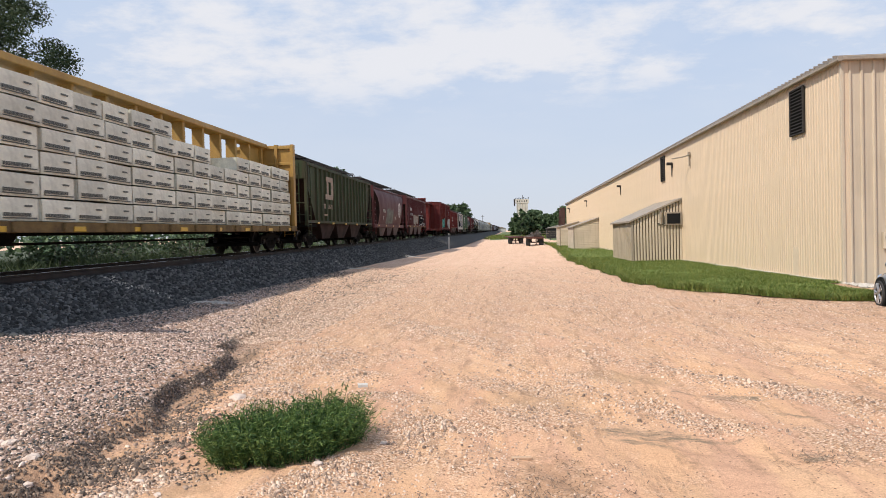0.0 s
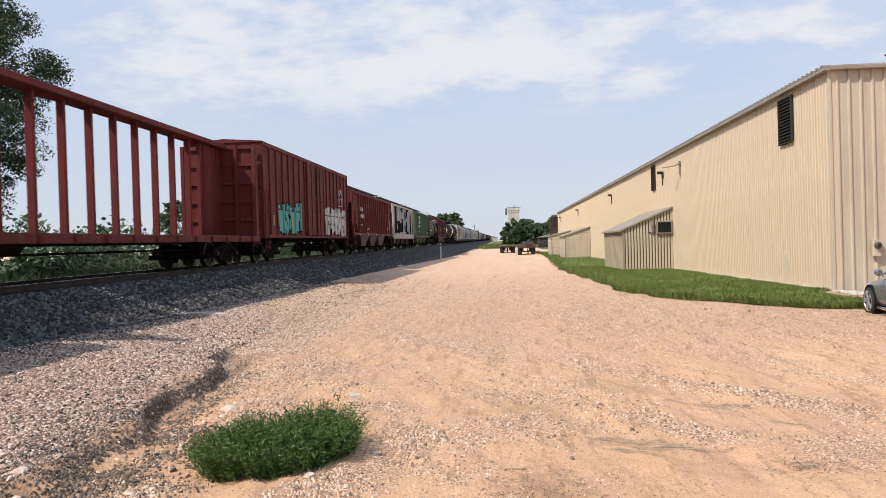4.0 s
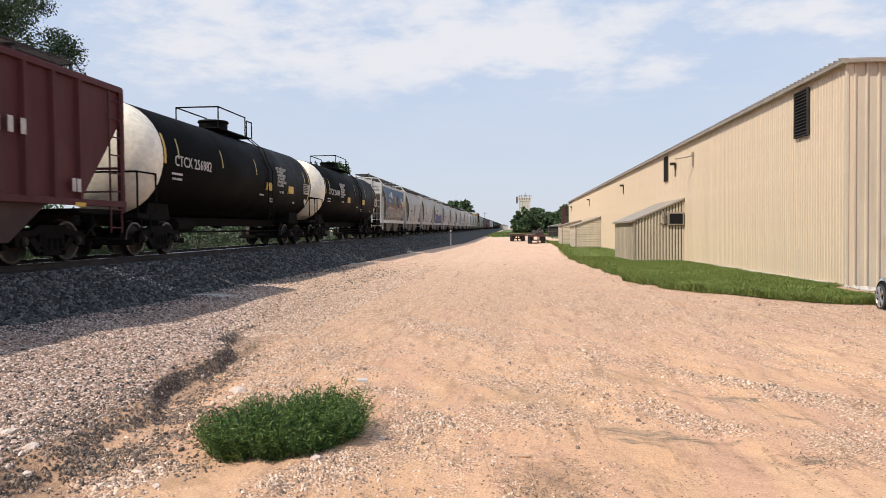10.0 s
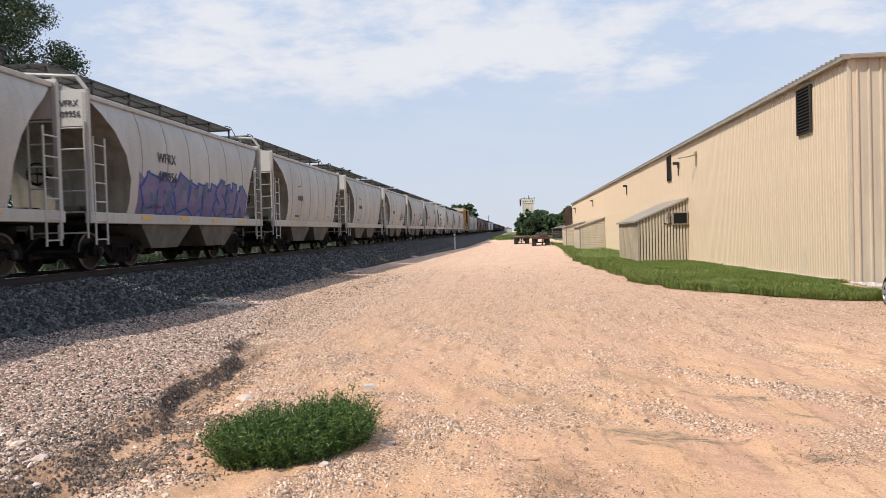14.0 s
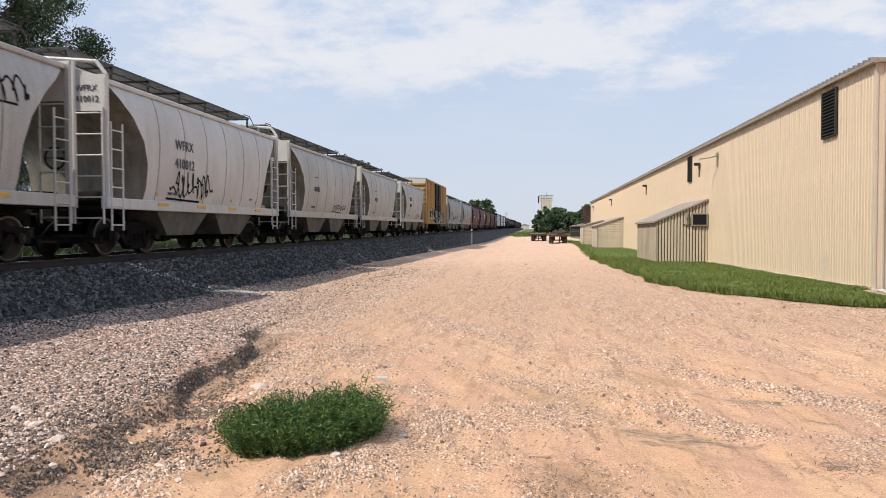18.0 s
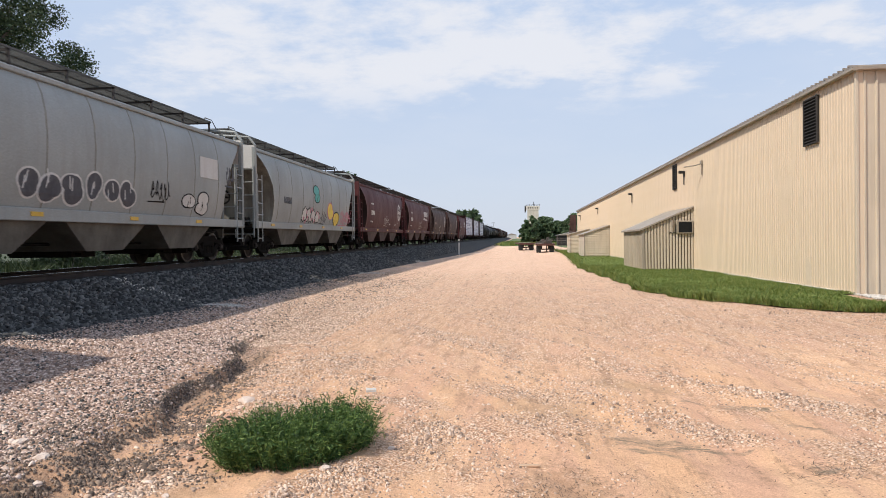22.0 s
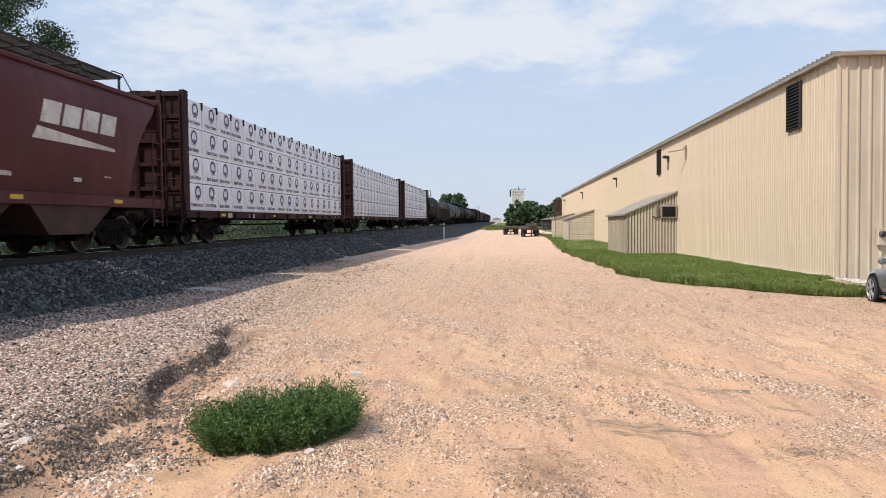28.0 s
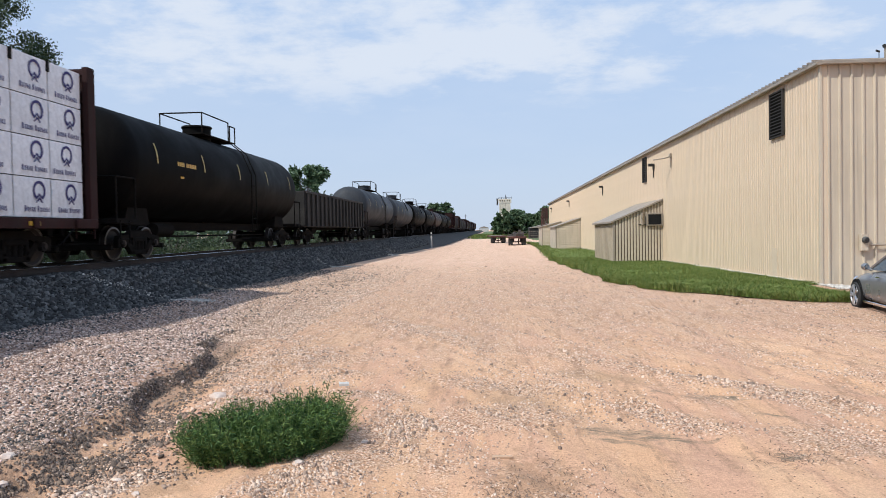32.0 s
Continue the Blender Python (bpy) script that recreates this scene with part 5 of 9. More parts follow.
    for i in range(5):
        y = 2.1 + (length - 4.2) * i / 4
        strip = Geo()
        for k in range(5):
            a0, a1 = 0.02 + 0.075 * k, 0.02 + 0.075 * (k + 1)
            r1 = radius + 0.018
            strip.add([(r1 * math.cos(q), yy, mid + r1 * math.sin(q)) for q in (a0, a1) for yy in (y - 0.035, y + 0.035)], [(0, 1, 3, 2)])
        part("reflector", strip, M_STENCIL_YELLOW, car, smooth=0)
    running_gear(car, length, 1.9)
    return car, length, radius, mid


def pack_print(kind):
    """The mill's mark as plain shapes: a ring open below, two chevrons, a bar of writing."""
    g = Geo()
    if kind == "ring":
        n = 16
        for i in range(n):
            a = math.radians(-60 + 300 * i / n)
            b = math.radians(-60 + 300 * (i + 1) / n)
            r0, r1 = 0.15, 0.205
            g.slab([(0.18 + r * math.cos(q), 0.53 + r * math.sin(q)) for r, q in ((r0, a), (r1, a), (r1, b), (r0, b))], 0, 0.004)
        for k in (0, 0.08):
            g.slab([(0.06, 0.28 + k), (0.18, 0.40 + k), (0.30, 0.28 + k), (0.26, 0.28 + k), (0.18, 0.355 + k), (0.10, 0.28 + k)], 0, 0.004)
        y = -0.30
        for w in (0.075, 0.06, 0.06, 0.06, 0.06, 0, 0.075, 0.06, 0.06, 0.06, 0.06, 0.06):
            if w:
                g.box(0, 0.004, y, y + w * 0.42, 0.09, 0.09 + w * 1.6)
            y += max(w * 1.15, 0.05)
        return g.mesh("wrap_print", M_PRINT, 0)
    g.box(0, 0.004, 0.06, 1.08, 0.02, 0.045)
    for k in range(11):
        g.box(0, 0.004, 0.08 + 0.075 * k, 0.135 + 0.075 * k, 0.06, 0.135)
    g.box(0, 0.004, 0.70, 0.94, 0.25, 0.29)
    return g.mesh("wrap_print", M_PRINT_GREY, 0)


def pack_mesh(w, h, d, material, seed):
    """A wrapped bundle: soft edges and a slightly sagging film."""
    rng = random.Random(seed)
    g = Geo()
    c = 0.008
    nu, nv = 5, 4
    verts = []
    for j in range(nv + 1):
        for i in range(nu + 1):
            u, v = i / nu, j / nv
            edge = min(u, 1 - u, v, 1 - v) > 0.01
            verts.append((rng.uniform(-0.006, 0.012) if edge else -c, u * w + (rng.uniform(-0.02, 0.02) if edge else 0), v * h))
    faces = [(j * (nu + 1) + i, j * (nu + 1) + i + 1, (j + 1) * (nu + 1) + i + 1, (j + 1) * (nu + 1) + i) for j in range(nv) for i in range(nu)]
    g.add(verts, faces)
    g.box(-d, -0.03, 0.004, w - 0.004, 0.004, h - 0.004)
    return g.mesh("lumber_pack", material, 12)


def centre_beam(start, end, paint, label, load="", top=4.45):
    """A centre-beam flat car: bulkheads, deck, truss along the middle, bundles of lumber strapped to its near side."""
    length = end - start
    car = thing("centre_beam_flat_car", label, "rail car", "freight train", at=pose(TRACK_X, start, RAIL_Z))
    low = M_RUSTY if paint is M_YELLOW else paint
    part("deck", Geo().box(-1.45, 1.45, 0, length, 0.92, 1.06, 0.02), low, car)
    for s in (-1, 1):
        part("side_sill", Geo().box(s * 1.42 - 0.06, s * 1.42 + 0.06, 0.05, length - 0.05, 0.84, 1.06, 0.01), low, car)
        stake = once(("stake", low.name), lambda: Geo().box(-0.05, 0.05, -0.09, 0.09, 0.86, 1.04, 0.02).mesh("stake_pocket", low, 0))
        for i in range(14):
            part("stake_pocket", stake, None, car, at=pose(s * 1.50, 0.9 + (length - 1.8) * i / 13, 0))
    for y in (0.02, length - 0.32):
        b = part("bulkhead", Geo().box(-1.42, 1.42, y + 0.1, y + 0.2, 1.06, top + 0.1), paint, car, smooth=0)
        for x in (-1.40, -0.7, 0, 0.7, 1.40):
            part("bulkhead_post", Geo().box(x - 0.07, x + 0.07, y, y + 0.30, 1.06, top + 0.12, 0.01), paint, b)
        for z in (1.7, 2.4, 3.1, 3.8, top):
            part("bulkhead_rail", Geo().box(-1.42, 1.42, y + 0.02, y + 0.28, z - 0.06, z + 0.06, 0.01), paint, b)
        ladder(car, "end_ladder", paint, (0.9, 1.35), y - 0.03 if y < 1 else y + 0.33, 0, 0.6, top)
    part("top_chord", Geo().box(-0.32, 0.32, 0.3, length - 0.3, top - 0.02, top + 0.16, 0.02), paint, car)
    for y in (0.3, length - 2.1):
        part("end_web", Geo().box(-0.06, 0.06, y, y + 1.8, 1.06, top), paint, car, smooth=0)
    n = 14
    post = (Geo().box(-0.20, 0.20, -0.08, 0.08, 1.06, top, 0.02) if load else Geo().box(-0.10, 0.10, -0.05, 0.05, 1.06, top, 0.012)).mesh("beam_post", paint, 0)
    for i in range(n + 1):
        part("beam_post", post, None, car, at=pose(0, 0.6 + (length - 1.2) * i / n, 0))
    if load == "white":
        rows, cols = 4, 17
        h, w = (4.42 - 1.08) / rows, (length - 0.75) / cols
        faces = [pack_mesh(w - 0.03, h - 0.02, 1.05, M_WRAP_WHITE, 40 + k) for k in range(5)]
        ink = once("ring", lambda: pack_print("ring"))
        rng = random.Random(int(start))
        for r in range(rows):
            for c in range(cols):
                p = part("lumber_pack", faces[rng.randrange(5)], None, car, at=pose(1.33, 0.38 + c * w, 1.08 + r * h))
                part("wrap_print", ink, None, p, at=pose(0.014, w * 0.5 - 0.1 + rng.uniform(-0.12, 0.12), 0.02))
        # black blocks near the top, between the columns of packs
        dark_block = once("dark_block", lambda: Geo().box(-0.10, 0.02, -0.05, 0.05, 4.22, 4.445, 0.01).mesh("corner_guard", M_BLACK, 0))
        for i in range(1, cols):
            part("corner_guard", dark_block, None, car, at=pose(1.33, 0.38 + w * i + rng.uniform(-0.05, 0.05), rng.uniform(-0.04, 0.02)))
        part("far_load", Geo().box(-1.33, -0.3, 0.4, length - 0.4, 1.08, 4.42), M_WRAP_WHITE, car, "white-wrapped bundles", smooth=0)
        reflectors(car, 1.485, [2.6 + (length - 5.2) * i / 3 for i in range(4)], 0.90, 0.36, 0.09)
    if load == "cream":
        ink = once("brick", lambda: pack_print("bars"))
        rng = random.Random(7)
        rows, cols = 6, 18
        h, w = (3.98 - 1.08) / rows, (length - 0.8) / cols
        faces = [pack_mesh(w - 0.035, h - 0.035, 1.05, M_WRAP_CREAM, 80 + k) for k in range(5)]
        for r in range(rows):
            for c in range(cols):
                # the stack steps down towards the car's tail
                if r >= rows - 1 and c > 8 or r >= rows - 2 and 11 <= c <= 12:
                    continue
                p = part("lumber_pack", faces[rng.randrange(5)], None, car, at=pose(1.31 + rng.uniform(-0.05, 0.03), 0.41 + c * w + rng.uniform(-0.02, 0.02), 1.08 + r * h, rng.uniform(-0.8, 0.8), 0, rng.uniform(-1.5, 1.5)))
                part("wrap_print", ink, None, p, at=pose(0.014, 0.0, 0.02))
        part("far_load", Geo().box(-1.33, -0.3, 0.4, length * 0.5, 1.08, 4.3), M_WRAP_CREAM, car, "cream-wrapped bundles", smooth=0)
        reflectors(car, 1.485, [0.9 + (length - 2.2) * i / 8 for i in range(9)], 0.86)
    running_gear(car, length, 2.4)
    return car, length


def box_car(start, end, paint, label, top, door, door_y, ribs, roof_paint=None, white_end=False):
    length = end - start
    car = thing("box_car", label, "rail car", "freight train", at=pose(TRACK_X, start, RAIL_Z))
    hx = 1.48
    bumps = [(y - 0.055, y + 0.055, 0.005, 0.06) for y in (0.16 + (length - 0.32) * i / ribs for i in range(ribs + 1)) if not door_y[0] - 0.12 < y < door_y[1] + 0.12]
    post_skin(car, hx, bumps + [(*door_y, 0.005, 0.145)])
    part("body", Geo().box(-hx, hx, 0.1, length - 0.1, 1.0, top), paint, car, smooth=0)
    part("roof", Geo().prism([(-hx - 0.04, top), (hx + 0.04, top), (hx + 0.04, top + 0.05), (0, top + 0.16), (-hx - 0.04, top + 0.05)], 0.05, length - 0.05), roof_paint or paint, car, smooth=0)
    d0, d1 = door_y
    post = Geo().box(0, 0.06, -0.055, 0.055, 1.12, top - 0.06, 0.012).mesh("side_post", paint, 0)
    for i in range(ribs + 1):
        y = 0.16 + (length - 0.32) * i / ribs
        if not d0 - 0.05 < y < d1 + 0.05:
            part("side_post", post, None, car, at=pose(hx, y, 0))
    for z in (1.06, 2.2, 3.4, top - 0.05):
        if z in (1.06, top - 0.05):
            part("side_rail", Geo().box(hx, hx + 0.07, 0.1, length - 0.1, z - 0.07, z + 0.05, 0.01), paint, car)
        else:
            for a, b in ((0.15, d0), (d1, length - 0.15)):
                part("side_rail", Geo().box(hx, hx + 0.035, a, b, z - 0.03, z + 0.03, 0.01), paint, car)
    dd = part("door", Geo().box(hx, hx + 0.10, d0, d1, 1.12, top - 0.12), door, car, smooth=0)
    for i in range(5):
        y = d0 + (d1 - d0) * i / 4
        part("door_post", Geo().box(hx + 0.10, hx + 0.14, y - 0.035, y + 0.035, 1.12, top - 0.12, 0.01), door, dd)
    for z in (1.2, 2.1, 2.95, 3.8, top - 0.2):
        part("door_rail", Geo().box(hx + 0.10, hx + 0.13, d0, d1, z - 0.03, z + 0.03, 0.01), door, dd)
    part("lock_rod", Geo().rod((hx + 0.15, (d0 + d1) / 2, 1.15), (hx + 0.15, (d0 + d1) / 2, top - 0.15), 0.03), M_TRUCK, dd)
    for e, s in ((0.1, -1), (length - 0.1, 1)):
        n = 9
        for i in range(n):
            z = 1.25 + (top - 1.75) * i / (n - 1)
            part("end_corrugation", Geo().box(-hx + 0.08, hx - 0.08, min(e, e + s * 0.10), max(e, e + s * 0.10), z - 0.10, z + 0.10, 0.045), paint, car)
        if white_end:
            part("end_top", Geo().box(-hx, hx, min(e, e + s * 0.06), max(e, e + s * 0.06), top - 0.42, top - 0.02), M_GREY_W, car, "white height-warning panel", smooth=0)
        ladder(car, "side_ladder", paint, hx + 0.07, e - s * 0.12, e - s * 0.55, 0.5, 2.9)
        ladder(car, "end_ladder", paint, (0.9, 1.4), e + s * 0.13, 0, 0.7, 2.6)
    running_gear(car, length, 2.1)
    reflectors(car, hx + 0.075, [1.2 + (length - 2.8) * i / 5 for i in range(6)], 1.5, 0.08, 0.42)
    return car, length, hx


def gondola(start, end, paint, label, top=2.75):
    length = end - start
    car = thing("gondola_car", label, "rail car", "freight train", at=pose(TRACK_X, start, RAIL_Z))
    hx = 1.42
    part("floor", Geo().box(-hx, hx, 0.1, length - 0.1, 0.95, 1.1), paint, car, smooth=0)
    for s in (-1, 1):
        part("side_wall", Geo().box(s * hx - 0.03, s * hx + 0.03, 0.1, length - 0.1, 1.0, top), paint, car, smooth=0)
        part("top_chord", Geo().box(s * hx - 0.08, s * hx + 0.08, 0.1, length - 0.1, top - 0.1, top + 0.04, 0.02), paint, car)
    post = Geo().box(0, 0.10, -0.07, 0.07, 1.0, top - 0.1, 0.02).mesh("side_post", paint, 0)
    for i in range(17):
        part("side_post", post, None, car, at=pose(hx + 0.03, 0.3 + (length - 0.6) * i / 16, 0))
    for y in (0.1, length - 0.1):
        part("end_wall", Geo().box(-hx, hx, y - 0.06, y + 0.06, 1.0, top, 0.02), paint, car)
    running_gear(car, length, 2.0)
    return car, length


cars = []


def keep(car, start):
    cars.append((car, start + 0.15))
    return car

# ---- the consist, in order ----
def consist():
    # lumber car that leaves as the shot begins
    c, n = centre_beam(8.4, 30.6, M_YELLOW, "yellow centre-beam flat car stacked with cream-wrapped lumber", "cream", 4.5)
    keep(c, 8.4)

    c, n, x = ribbed_hopper(31.9, 47.5, M_GREEN, "dirty green ribbed covered hopper car with faded white lettering", 15)
    marks(c, "stencil_lettering", M_STENCIL_OLD, x + 0.102, [(3.0, 1.97, 0.24, (2,)), (3.0, 1.6, 0.09, (5, 6))])
    lettering(c, M_STENCIL_OLD, x + 0.102, 3.75, 1.97, 0.24, "145792")
    end_lettering(c, M_STENCIL, 0.35, 0.04, 3.45, 0.17, "145792")
    g = Geo()
    for a, b, p, q in ((3.3, 4.9, 2.45, 2.7), (3.5, 4.9, 3.35, 3.6), (4.5, 4.95, 2.7, 3.35), (3.6, 3.95, 2.6, 3.4)):
        g.box(x + 0.102, x + 0.106, a, b, p, q)
    part("emblem", g, M_STENCIL_OLD, c, "faded white block emblem", smooth=0)
    keep(c, 31.9)

    c, n = round_hopper(48.9, 63.1, M_MAROON, "maroon smooth-sided covered hopper car with a round white emblem", 1.5, 3, walk_paint=M_WALK)
    xx = side_x(2.3) + 0.012
    marks(c, "stencil_lettering", M_STENCIL, xx - 0.01, [(3.1, 2.62, 0.26, (4,)), (3.1, 1.82, 0.1, (2, 3)), (3.1, 1.67, 0.1, (2, 2)), (9.0, 1.75, 0.1, (5,)), (9.0, 1.9, 0.1, (4,))])
    lettering(c, M_STENCIL, side_x(2.3) + 0.02, 3.1, 2.2, 0.26, "403538")
    roundel(c, 11.2, 2.55, 0.62, M_STENCIL)
    spray(c, "patch_panel", [[(4.7, 1.40), (8.1, 1.40), (8.0, 2.42), (6.4, 2.5), (5.0, 2.55)]], mat("painted_over_patch", (0.075, 0.062, 0.055), (0.10, 0.085, 0.075), 0.7), 0, "grey painted-over patch")
    graffiti(c, 3, 4.9, 8.0, 1.42, 2.48, 6, mat("pale_green_outline", (0.20, 0.22, 0.17), (0.15, 0.16, 0.13)), mat("dull_green_paint", (0.085, 0.085, 0.07), (0.07, 0.066, 0.056)), None, 0.4, "", 1)
    scrawl(c, 4, 8.5, 9.8, 1.75, 2.2, 4, M_STENCIL_OLD, 0.014)
    reflectors(c, 1.5, [1.6 + 3.2 * i for i in range(4)], 1.17, 0.36, 0.09)
    keep(c, 48.9)

    c, n, x = ribbed_hopper(64.7, 80.0, M_MAROON, "maroon ribbed covered hopper car sprayed with pale graffiti", 15)
    graffiti(c, 11, 4.4, 8.4, 1.40, 2.35, 6, M_STENCIL_OLD, M_STENCIL_DULL, M_STENCIL_OLD, 0.30)
    graffiti(c, 12, 9.0, 13.4, 1.40, 2.45, 4, M_WHITEART, M_BLACKART, None, 0.26, "NARK")
    marks(c, "stencil_lettering", M_STENCIL, x + 0.101, [(2.3, 2.75, 0.27, (2, 2)), (2.3, 1.9, 0.1, (5,)), (10.6, 2.72, 0.18, (1, 1, 1, 1))])
    lettering(c, M_STENCIL, x + 0.101, 2.35, 2.25, 0.27, "467")
    lettering(c, M_STENCIL, x + 0.101, 3.3, 2.25, 0.27, "329")
    keep(c, 64.7)

    c, n = centre_beam(80.95, 98.8, M_RED, "empty red centre-beam flat car with tall open posts", "", 4.45)
    keep(c, 80.95)

    c, n, x = box_car(99.1, 115.0, M_RED, "faded red box car with graffiti along its side", 4.75, M_RED, (6.4, 9.6), 18)
    graffiti(c, 21, 2.0, 5.6, 1.2, 2.6, 4, M_BLACKART, M_TEAL)
    graffiti(c, 22, 10.2, 15.2, 1.15, 2.7, 5, M_WHITEART, M_GREY_W, M_BLACKART)
    scrawl(c, 23, 13.4, 14.6, 2.9, 3.9, 4, M_WHITEART)
    keep(c, 99.1)

    c, n, x = ribbed_hopper(116.4, 132.4, M_RED, "red ribbed covered hopper car, clean paint", 16)
    marks(c, "stencil_lettering", M_STENCIL, x + 0.101, [(2.2, 2.8, 0.25, (2, 2)), (2.2, 2.35, 0.25, (2, 2, 2)), (2.2, 1.85, 0.09, (4, 4)), (13.3, 1.75, 0.10, (3,)), (13.3, 1.6, 0.10, (3,))])
    scrawl(c, 31, 4.6, 5.6, 1.5, 1.8, 4, M_STENCIL, 0.012)
    keep(c, 116.4)

    c, n, x = ribbed_hopper(133.5, 148.4, M_KHAKI, "khaki-grey ribbed covered hopper car covered in black and blue mural shapes", 12, skirt=0.22)
    for outline in (((5.2, 3.95), (6.5, 3.95), (5.75, 3.4), (5.75, 2.85), (6.75, 2.85), (6.65, 1.6), (4.55, 1.6), (4.7, 2.4), (5.2, 2.6)), ((8.75, 3.9), (10.1, 3.9), (9.75, 3.4), (9.75, 1.75), (10.6, 1.65), (10.6, 1.45), (8.85, 1.45)),
                    ((11.0, 3.2), (11.3, 3.3), (11.35, 1.9), (11.9, 1.9), (11.95, 3.5), (12.3, 3.5), (12.3, 1.6), (11.9, 1.4), (11.3, 1.4), (11.0, 1.7)), ((13.2, 3.9), (14.3, 3.9), (14.2, 1.5), (13.6, 1.5), (13.5, 2.6)), ((1.2, 3.9), (2.0, 3.9), (1.9, 1.5), (1.3, 1.5)), ((2.7, 2.6), (4.1, 2.6), (3.9, 1.5), (2.6, 1.5))):
        spray(c, "mural_shape", [outline], M_BLACKART, 0, "black painted letter shape")
    rng = random.Random(6)
    for k, (cy, cz, ry, rz, ink) in enumerate(((4.45, 3.75, 0.40, 0.42, M_BLUEART), (8.35, 3.5, 0.46, 0.62, M_CYANART), (7.75, 3.15, 0.42, 0.42, M_BLUEART), (7.3, 3.62, 0.16, 0.16, M_BLUEART), (8.9, 2.85, 0.16, 0.16, M_CYANART), (11.35, 3.45, 0.28, 0.48, M_BLUEART), (11.6, 3.75, 0.14, 0.2, M_CYANART),
                                              (7.95, 1.9, 0.46, 0.42, M_CYANART), (7.75, 1.95, 0.32, 0.36, M_BLUEART), (7.35, 1.65, 0.2, 0.2, M_CYANART), (7.05, 2.1, 0.14, 0.18, M_BLUEART), (13.4, 3.3, 0.2, 0.5, M_CYANART), (13.5, 3.1, 0.14, 0.3, M_BLUEART), (13.3, 1.8, 0.24, 0.3, M_BLUEART), (3.4, 3.2, 0.3, 0.32, M_CYANART), (2.5, 2.1, 0.3, 0.3, M_CYANART), (4.7, 3.2, 0.14, 0.14, M_WHITEART))):
        shape = [(cy + ry * (1 + rng.uniform(-0.12, 0.12)) * math.cos(math.tau * i / 16), cz + rz * (1 + rng.uniform(-0.12, 0.12)) * math.sin(math.tau * i / 16)) for i in range(16)]
        spray(c, "mural_dot", [shape], ink, 1 + 0.4 * k)
    reflectors(c, x + 0.012, [6.1, 9.2, 12.5], 1.45, 0.08, 0.5)
    keep(c, 133.5)

    c, n, x = ribbed_hopper(149.8, 165.6, M_GREEN_CLEAN, "pale green ribbed covered hopper car with a white block emblem", 15)
    g = Geo()
    for a, b, p, q in ((3.2, 4.7, 2.75, 2.95), (3.3, 4.7, 3.35, 3.6), (4.3, 4.75, 2.9, 3.4), (3.4, 3.75, 2.9, 3.45)):
        g.box(x + 0.102, x + 0.106, a, b, p, q)
    part("emblem", g, M_STENCIL, c, "white block emblem", smooth=0)
    marks(c, "stencil_lettering", M_STENCIL, x + 0.101, [(3.1, 2.3, 0.24, (2, 6)), (3.1, 1.95, 0.09, (5, 6)), (3.1, 1.8, 0.09, (5, 6)), (12.6, 1.6, 0.25, (3,))])
    keep(c, 149.8)

    c, n, r, m = tank_car(166.3, 179.2, M_TANKBROWN, "dark brown tank car with white stencilled panels", None, 1.42, 2.5)
    marks(c, "stencil_lettering", M_STENCIL, r - 0.02, [(2.3, m - 0.76, 0.06, (3, 8)), (2.3, m - 0.88, 0.06, (2, 8)), (6.4, m - 0.3, 0.05, (5,)), (6.4, m - 0.42, 0.05, (5,)), (6.4, m - 0.54, 0.05, (5,))])
    dull_panel = mat("faded_number_panel", (0.062, 0.046, 0.038), (0.045, 0.034, 0.029), 0.6, scale=3)
    part("number_panel", Geo().slab([(2.1, m - 0.62), (5.1, m - 0.62), (5.1, m - 0.12), (2.1, m - 0.12)], r - 0.10, r - 0.008), dull_panel, c, "faded paler number panel", smooth=0)
    lettering(c, M_STENCIL, r - 0.002, 2.2, m - 0.50, 0.29, "NDYX 117605")
    part("notice_board", Geo().slab([(10.9, m - 0.5), (11.9, m - 0.5), (11.9, m + 0.2), (10.9, m + 0.2)], r - 0.12, r + 0.008), M_GREYTANK, c, "grey stencilled notice", smooth=0)
    marks(c, "notice_panel", M_STENCIL, r + 0.010, [(10.95, m + 0.1 - 0.09 * i, 0.04, (6, 7, 7)) for i in range(6)])
    part("placard", Geo().slab([(7.9, m - 0.72), (8.6, m - 0.72), (8.6, m - 0.42), (7.9, m - 0.42)], r - 0.12, r - 0.02), M_STENCIL_OLD, c, "faded notice panel", smooth=0)
    keep(c, 166.3)

    c, n, x = ribbed_hopper(180.4, 196.2, M_MAROON, "maroon ribbed covered hopper car with white end lettering", 15)
    marks(c, "stencil_lettering", M_STENCIL, x + 0.101, [(2.35, 2.58, 0.25, (2,)), (3.3, 2.58, 0.25, (2,)), (2.3, 1.7, 0.09, (5,)), (2.3, 1.84, 0.09, (5,)), (3.4, 1.7, 0.14, (3,)), (11.0, 2.5, 0.3, (1, 1, 1, 1)), (10.3, 1.6, 0.09, (4,)), (13.6, 1.5, 0.28, (2,))])
    g = Geo()
    for k in range(4):
        g.box(0.62 + 0.14 * k, 0.72 + 0.14 * k, 0.035, 0.045, 3.70, 3.85)
    tagged(part("end_lettering", g, M_STENCIL, c, smooth=0), kind="stuff")
    end_lettering(c, M_STENCIL, 0.52, 0.04, 3.46, 0.17, "467798")
    lettering(c, M_STENCIL, x + 0.101, 2.35, 2.2, 0.25, "467")
    lettering(c, M_STENCIL, x + 0.101, 3.3, 2.2, 0.25, "798")
    keep(c, 180.4)

